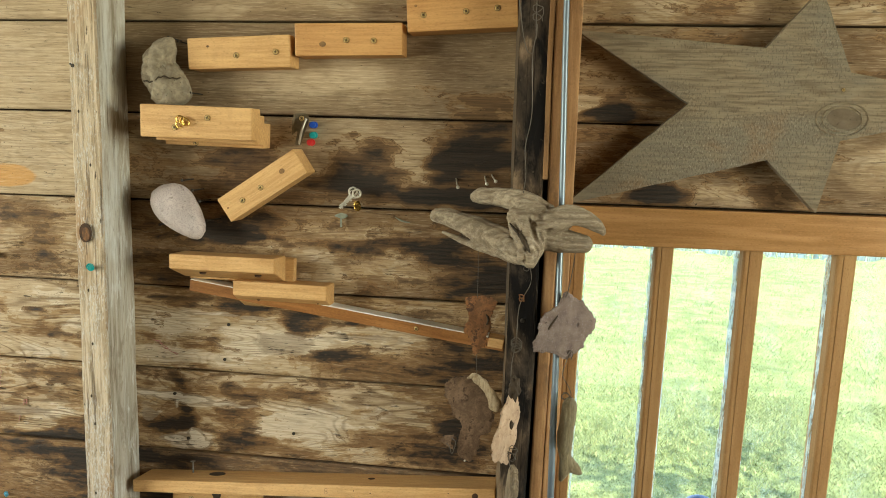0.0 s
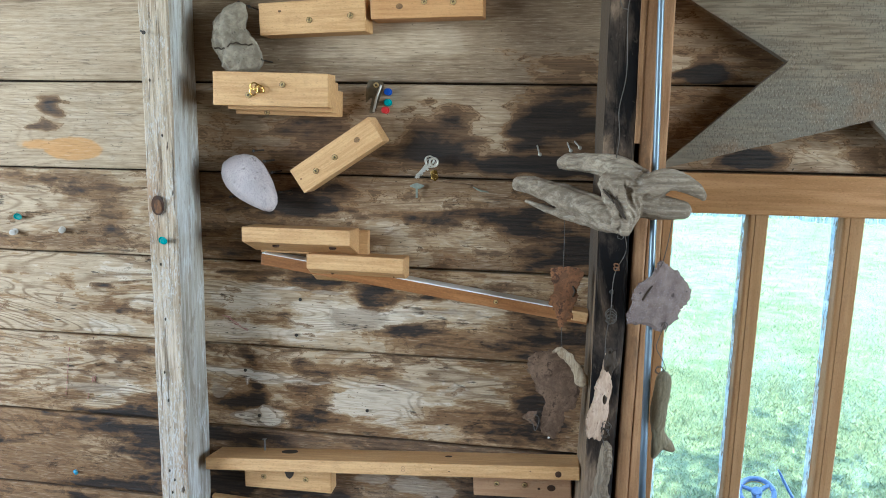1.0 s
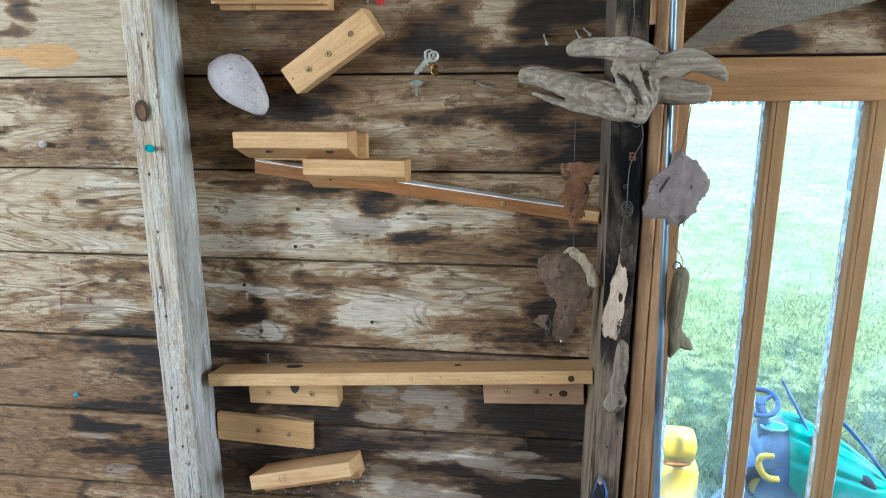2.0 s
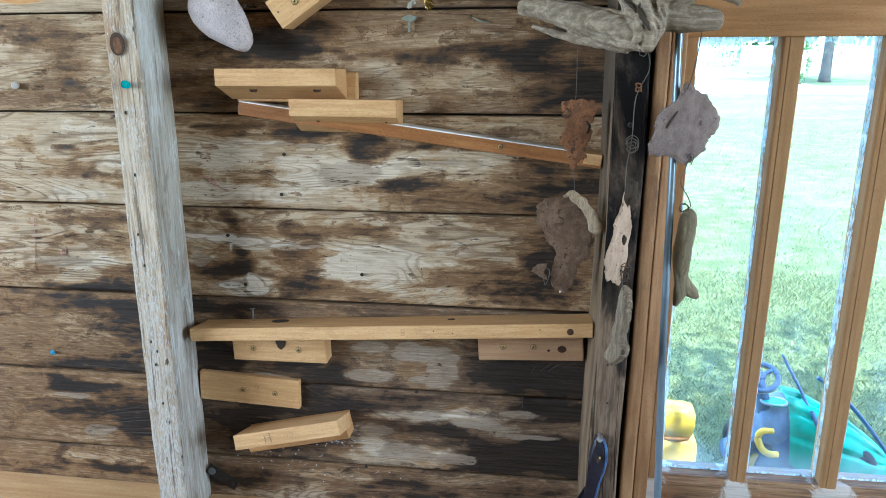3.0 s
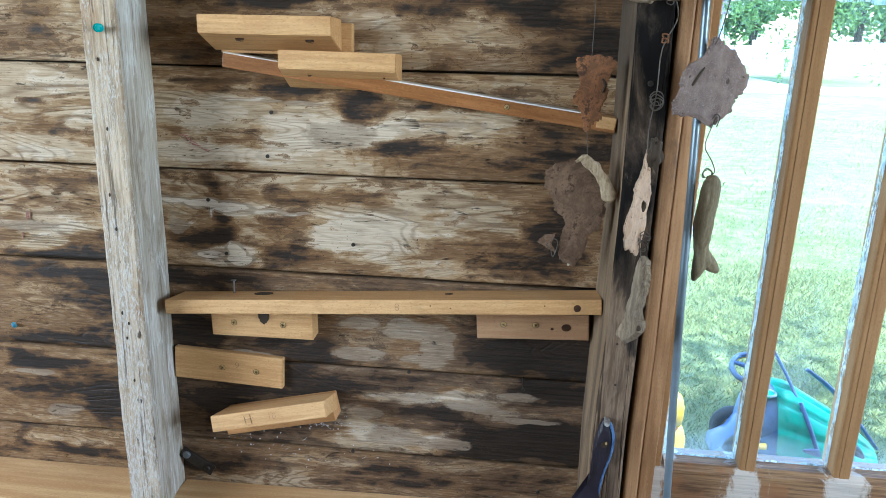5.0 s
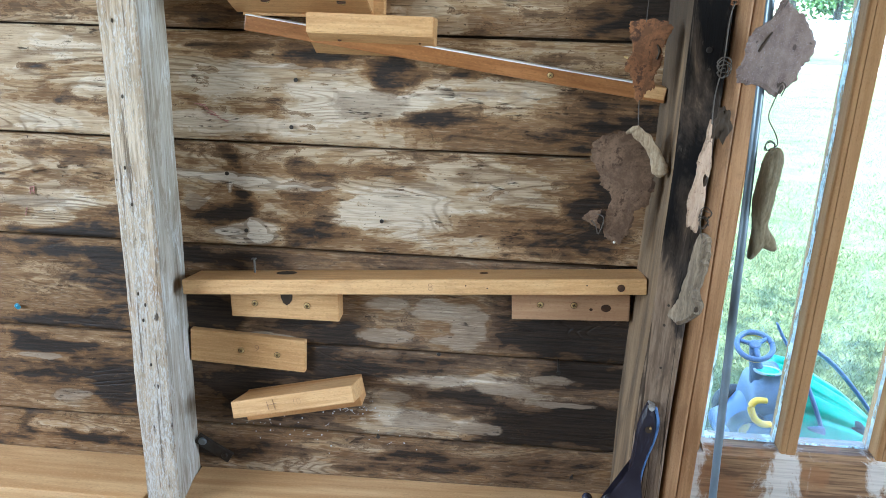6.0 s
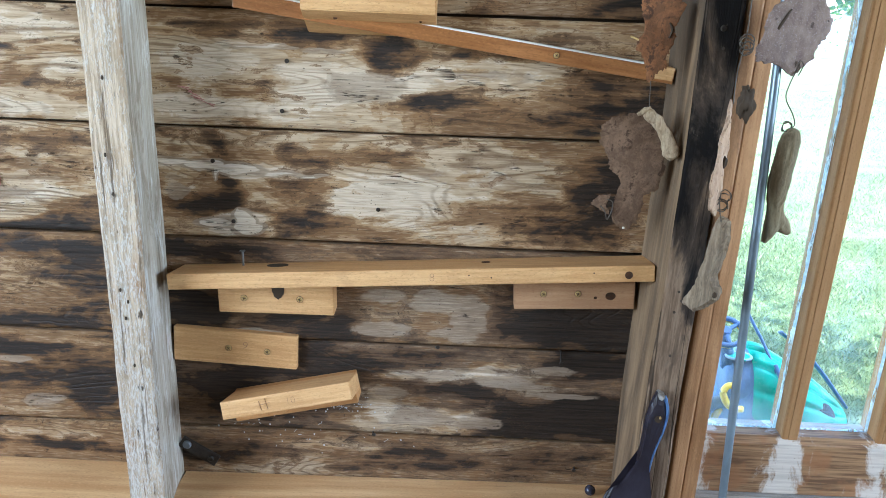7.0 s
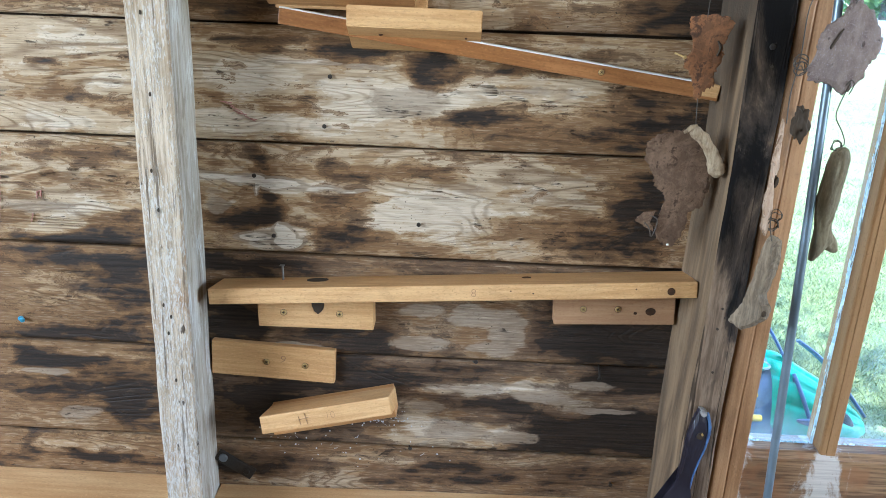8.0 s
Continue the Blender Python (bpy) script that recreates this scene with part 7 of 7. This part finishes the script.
part("lever", tube([(-0.085, -0.13, 0.228, 0.011), (-0.125, -0.14, 0.230, 0.012), (-0.140, -0.146, 0.205, 0.013), (-0.128, -0.160, 0.172, 0.013), (-0.105, -0.170, 0.156, 0.013), (-0.070, -0.165, 0.152, 0.012)], 10, 5), TOY_YELLOW, toy, "yellow side handle", smooth=True)
wheel_pose = pose(-0.122, -0.03, 0.398, 30, -8, 0)
bm = bmesh.new()
add_tube(bm, [(0.062 * math.cos(a), 0.062 * math.sin(a), 0, 0.010) for a in np.linspace(0, 6.28, 25)], 9, 2)
wheel = part("steering_wheel", bm, TOY_BLUE, toy, "blue steering wheel", smooth=True, m=wheel_pose)
bm = bmesh.new()
add_tube(bm, [(0.060 * math.cos(a), 0.060 * math.sin(a), -0.009, 0.0075) for a in np.linspace(0, 6.28, 25)], 8, 2)
part("under_rim", bm, TOY_YELLOW, wheel, "yellow under rim", smooth=True)
for k in range(3):
    a = 0.5 + 2.094 * k
    part("spoke", tube([(0, 0, 0.004, 0.010), (0.06 * math.cos(a), 0.06 * math.sin(a), 0, 0.007)], 8, 3), TOY_BLUE, wheel, smooth=True)
part("hub", disc(0.020, 0.010, 16), TOY_BLUE, wheel, m=pose(0, 0, 0.008, -90, 0, 0))
part("steering_column", tube([(-0.122, -0.025, 0.390, 0.017), (-0.09, -0.03, 0.25, 0.030)], 10, 3), TOY_BLUE, toy, smooth=True)
part("windscreen_bar", tube([(-0.030, 0.045, 0.465, 0.006), (-0.010, 0.03, 0.425, 0.012), (0.030, -0.02, 0.350, 0.012), (0.065, -0.09, 0.265, 0.010)], 8, 5, flat=0.5), TOY_BLUE, toy, smooth=True)
part("windscreen_bar", tube([(0.100, 0.02, 0.385, 0.014), (0.19, 0.01, 0.320, 0.017), (0.27, -0.03, 0.235, 0.016), (0.35, -0.08, 0.13, 0.013)], 8, 5, flat=0.5), TOY_BLUE, toy, smooth=True)
part("hood_strut", tube([(0.055, -0.09, 0.30, 0.007), (0.085, -0.135, 0.22, 0.008), (0.115, -0.168, 0.135, 0.008)], 8, 4), TOY_BLUE, toy, "thin dark strut down the hood", smooth=True)
part("strut_foot", plate([(0.012, -0.012), (0.004, 0.020), (-0.050, 0.016), (-0.046, 0.004)], 0.012, 0.0, 0.0, 3, 3, 3), TOY_BLUE, toy, m=pose(0.110, -0.170, 0.140))
for x, r in ((-0.12, 0.085), (0.22, 0.085)):
    for y in (-0.105, 0.105):
        bm = bmesh.new()
        add_tube(bm, [(x + r * 0.72 * math.cos(a), y, r + r * 0.72 * math.sin(a), r * 0.28) for a in np.linspace(0, 6.28, 21)], 10, 2)
        tyre = part("wheel", bm, RUBBER, toy, "black plastic wheel", smooth=True)
        part("rim", disc(r * 0.5, 0.02, 16), TOY_YELLOW, tyre, "yellow rim", m=pose(x, y, r))

yellow = thing("yellow_push_toy", "bright yellow plastic push toy in two rounded halves", "toy", pose(0.245, 2.000, GROUND))
yellow.scale = (0.84, 0.84, 0.84)
part("upper_half", box(-0.062, 0.062, -0.05, 0.05, 0.224, 0.325, 0.034), TOY_YELLOW, yellow, smooth=True)
part("lower_half", box(-0.066, 0.074, -0.055, 0.055, 0.0, 0.221, 0.036), TOY_YELLOW, yellow, smooth=True)
part("seam", tube([(0.050 * math.cos(a), 0.042 * math.sin(a), 0.2225, 0.007) for a in np.linspace(0, 6.28, 21)], 8, 2), make_plain("orange_plastic", (0.62, 0.25, 0.02), 0.4), yellow, "orange seam", smooth=True)
part("handle_arm", tube([(0.06, 0, 0.03, 0.012), (0.11, 0.02, 0.03, 0.012), (0.17, 0.06, 0.07, 0.012), (0.22, 0.08, 0.10, 0.012)], 9, 5), TOY_BLUE, yellow, "dark blue arm", smooth=True)


# fences
def picket_fence(x0, x1, y, height, pitch, width, label):
    fence = thing("picket_fence", label, "fence", pose(x0, y, GROUND), "white fences")
    data = mesh_of(prism([(-0.012, -0.02), (0.012, -0.02), (0.012, height), (-0.012, height)], -width / 2, width / 2), "picket")
    data.materials.append(FENCE_WHITE)
    n = int((x1 - x0) / pitch)
    for k in range(n):
        part("picket", data, FENCE_WHITE, fence, m=pose(k * pitch, 0, 0))
    for z in (0.25, height - 0.22):
        part("rail", box(-0.05, x1 - x0, 0.014, 0.05, z, z + 0.09), FENCE_WHITE, fence)
    return fence


picket_fence(3.85, 9.7, 43.7, 1.0, 0.189, 0.098, "white picket fence in front of the house")
picket_fence(9.7, 14.0, 43.7, 1.0, 0.189, 0.184, "close-boarded white fence beside the house")
picket_fence(8.4, 26.0, 32.4, 1.26, 0.20, 0.172, "tall white board fence behind the tree")

# the house
house = thing("house", "grey-blue clapboard house with a white-framed double window", "house", pose(8.4, 50.4, GROUND))
house.scale = (0.84, 0.84, 0.84)
part("wall", box(-9, 3.3, 0, 8, 0, 3.4), SIDING, house)
rows_bm = bmesh.new()
for k in range(24):
    add_box(rows_bm, -9, 3.3, -0.018, 0.0, 0.1 + k * 0.135, 0.1 + k * 0.135 + 0.118)
part("clapboard", rows_bm, SIDING, house, "overlapping clapboards")
part("roof", prism([(-0.6, 3.3), (4.0, 5.6), (8.6, 3.3), (4.0, 3.4)], -9.5, 3.8), ROOFING, house, "dark shingle roof")
part("corner_board", box(3.15, 3.35, -0.05, 0.1, 0, 3.4), FENCE_WHITE, house)
for wx in (0.90, 1.83):
    w = part("window", box(wx - 0.44, wx + 0.44, -0.09, 0.0, 1.74, 2.95), FENCE_WHITE, house, "white-framed sash window")
    for z0, z1 in ((1.80, 2.24), (2.30, 2.78)):
        part("pane", box(wx - 0.33, wx + 0.33, -0.10, -0.08, z0 + 0.05, z1 + 0.05), DARK_PANE, w)


# trees
def leaf_cloud(count, centre, radii, size, seed, droop=0.0):
    """Many small leaves in uneven clumps."""
    rng = np.random.default_rng(seed)
    clumps = rng.normal(0, 0.45, (max(count // 90, 6), 3)) * radii
    pick = rng.integers(0, len(clumps), count)
    at = clumps[pick] + rng.normal(0, 0.16, (count, 3)) * np.array(radii)
    at[:, 2] -= droop * np.abs(rng.normal(0, 1, count))
    at += np.array(centre)
    d1 = rng.normal(0, 1, (count, 3))
    d1 /= np.linalg.norm(d1, axis=1)[:, None]
    d2 = np.cross(d1, rng.normal(0, 1, (count, 3)))
    d2 /= np.linalg.norm(d2, axis=1)[:, None]
    s = size * rng.uniform(0.6, 1.3, count)[:, None]
    verts = np.stack([at - d1 * s, at + d2 * s * 0.45, at + d1 * s, at - d2 * s * 0.45], 1).reshape(-1, 3)
    data = bpy.data.meshes.new("crown")
    data.from_pydata(verts.tolist(), [], np.arange(count * 4).reshape(-1, 4).tolist())
    return data


def tree(x, y, height, girth, crown_r, leaves, size, seed, material, low=0.35, droop=0.0):
    t = thing("tree", "leafy garden tree with a dark trunk", "tree", pose(x, y, GROUND), "garden trees")
    bm = bmesh.new()
    add_tube(bm, [(0, 0, 0, girth * 1.25), (0.02, 0, 0.6, girth), (0.05, 0, height * 0.4, girth * 0.85), (0.0, 0.1, height * 0.75, girth * 0.5), (0.1, 0, height, girth * 0.15)], 12, 6, rough=0.12, freq=4)
    rng = random.Random(seed)
    for k in range(7):
        a = rng.uniform(0, 6.28)
        z = height * rng.uniform(0.35, 0.75)
        r = crown_r * rng.uniform(0.5, 0.9)
        add_tube(bm, [(0.03, 0, z, girth * 0.4), (r * 0.5 * math.cos(a), r * 0.5 * math.sin(a), z + r * 0.35, girth * 0.25), (r * math.cos(a), r * math.sin(a), z + r * 0.4, girth * 0.06)], 7, 4)
    part("trunk", bm, TRUNK, t, smooth=True)
    data = leaf_cloud(leaves, (0, 0, height * (low + 0.42)), (crown_r, crown_r, height * 0.38), size, seed, droop)
    part("crown", data, material, t)
    return t


tree(7.97, 25.1, 6.3, 0.150, 2.9, 24000, 0.065, 3, LEAVES, 0.30, 0.4)
tree(4.35, 28.6, 6.7, 0.15, 1.85, 8000, 0.065, 4, LEAVES, 0.62)
# out of view beside the shed; added to cast dappled shade round the toy
tree(1.75, 1.35, 4.0, 0.07, 0.80, 2600, 0.05, 5, LEAVES, 0.36)
for i, (x, y, h) in enumerate(((16, 62, 10), (22, 58, 11), (27, 66, 12), (33, 60, 10), (14.5, 72, 13), (40, 66, 12), (-2, 74, 13), (20, 40, 8), (27, 44, 9))):
    tree(x * 0.84, y * 0.84, h * 0.84, 0.24, h * 0.35, 2600, 0.29, 20 + i, FAR_LEAVES, 0.12)

# a thin sapling in front of the far fence
twig = thing("sapling", "thin leafy sapling on the lawn", "sapling", pose(5.38, 18.5, GROUND))
part("stem", tube([(0, 0, 0, 0.005), (0.05, 0, 0.5, 0.004), (0.02, 0, 1.2, 0.003)], 7, 4), TRUNK, twig)
part("crown", leaf_cloud(300, (0.05, 0, 0.85), (0.20, 0.20, 0.55), 0.036, 9), LEAVES, twig)
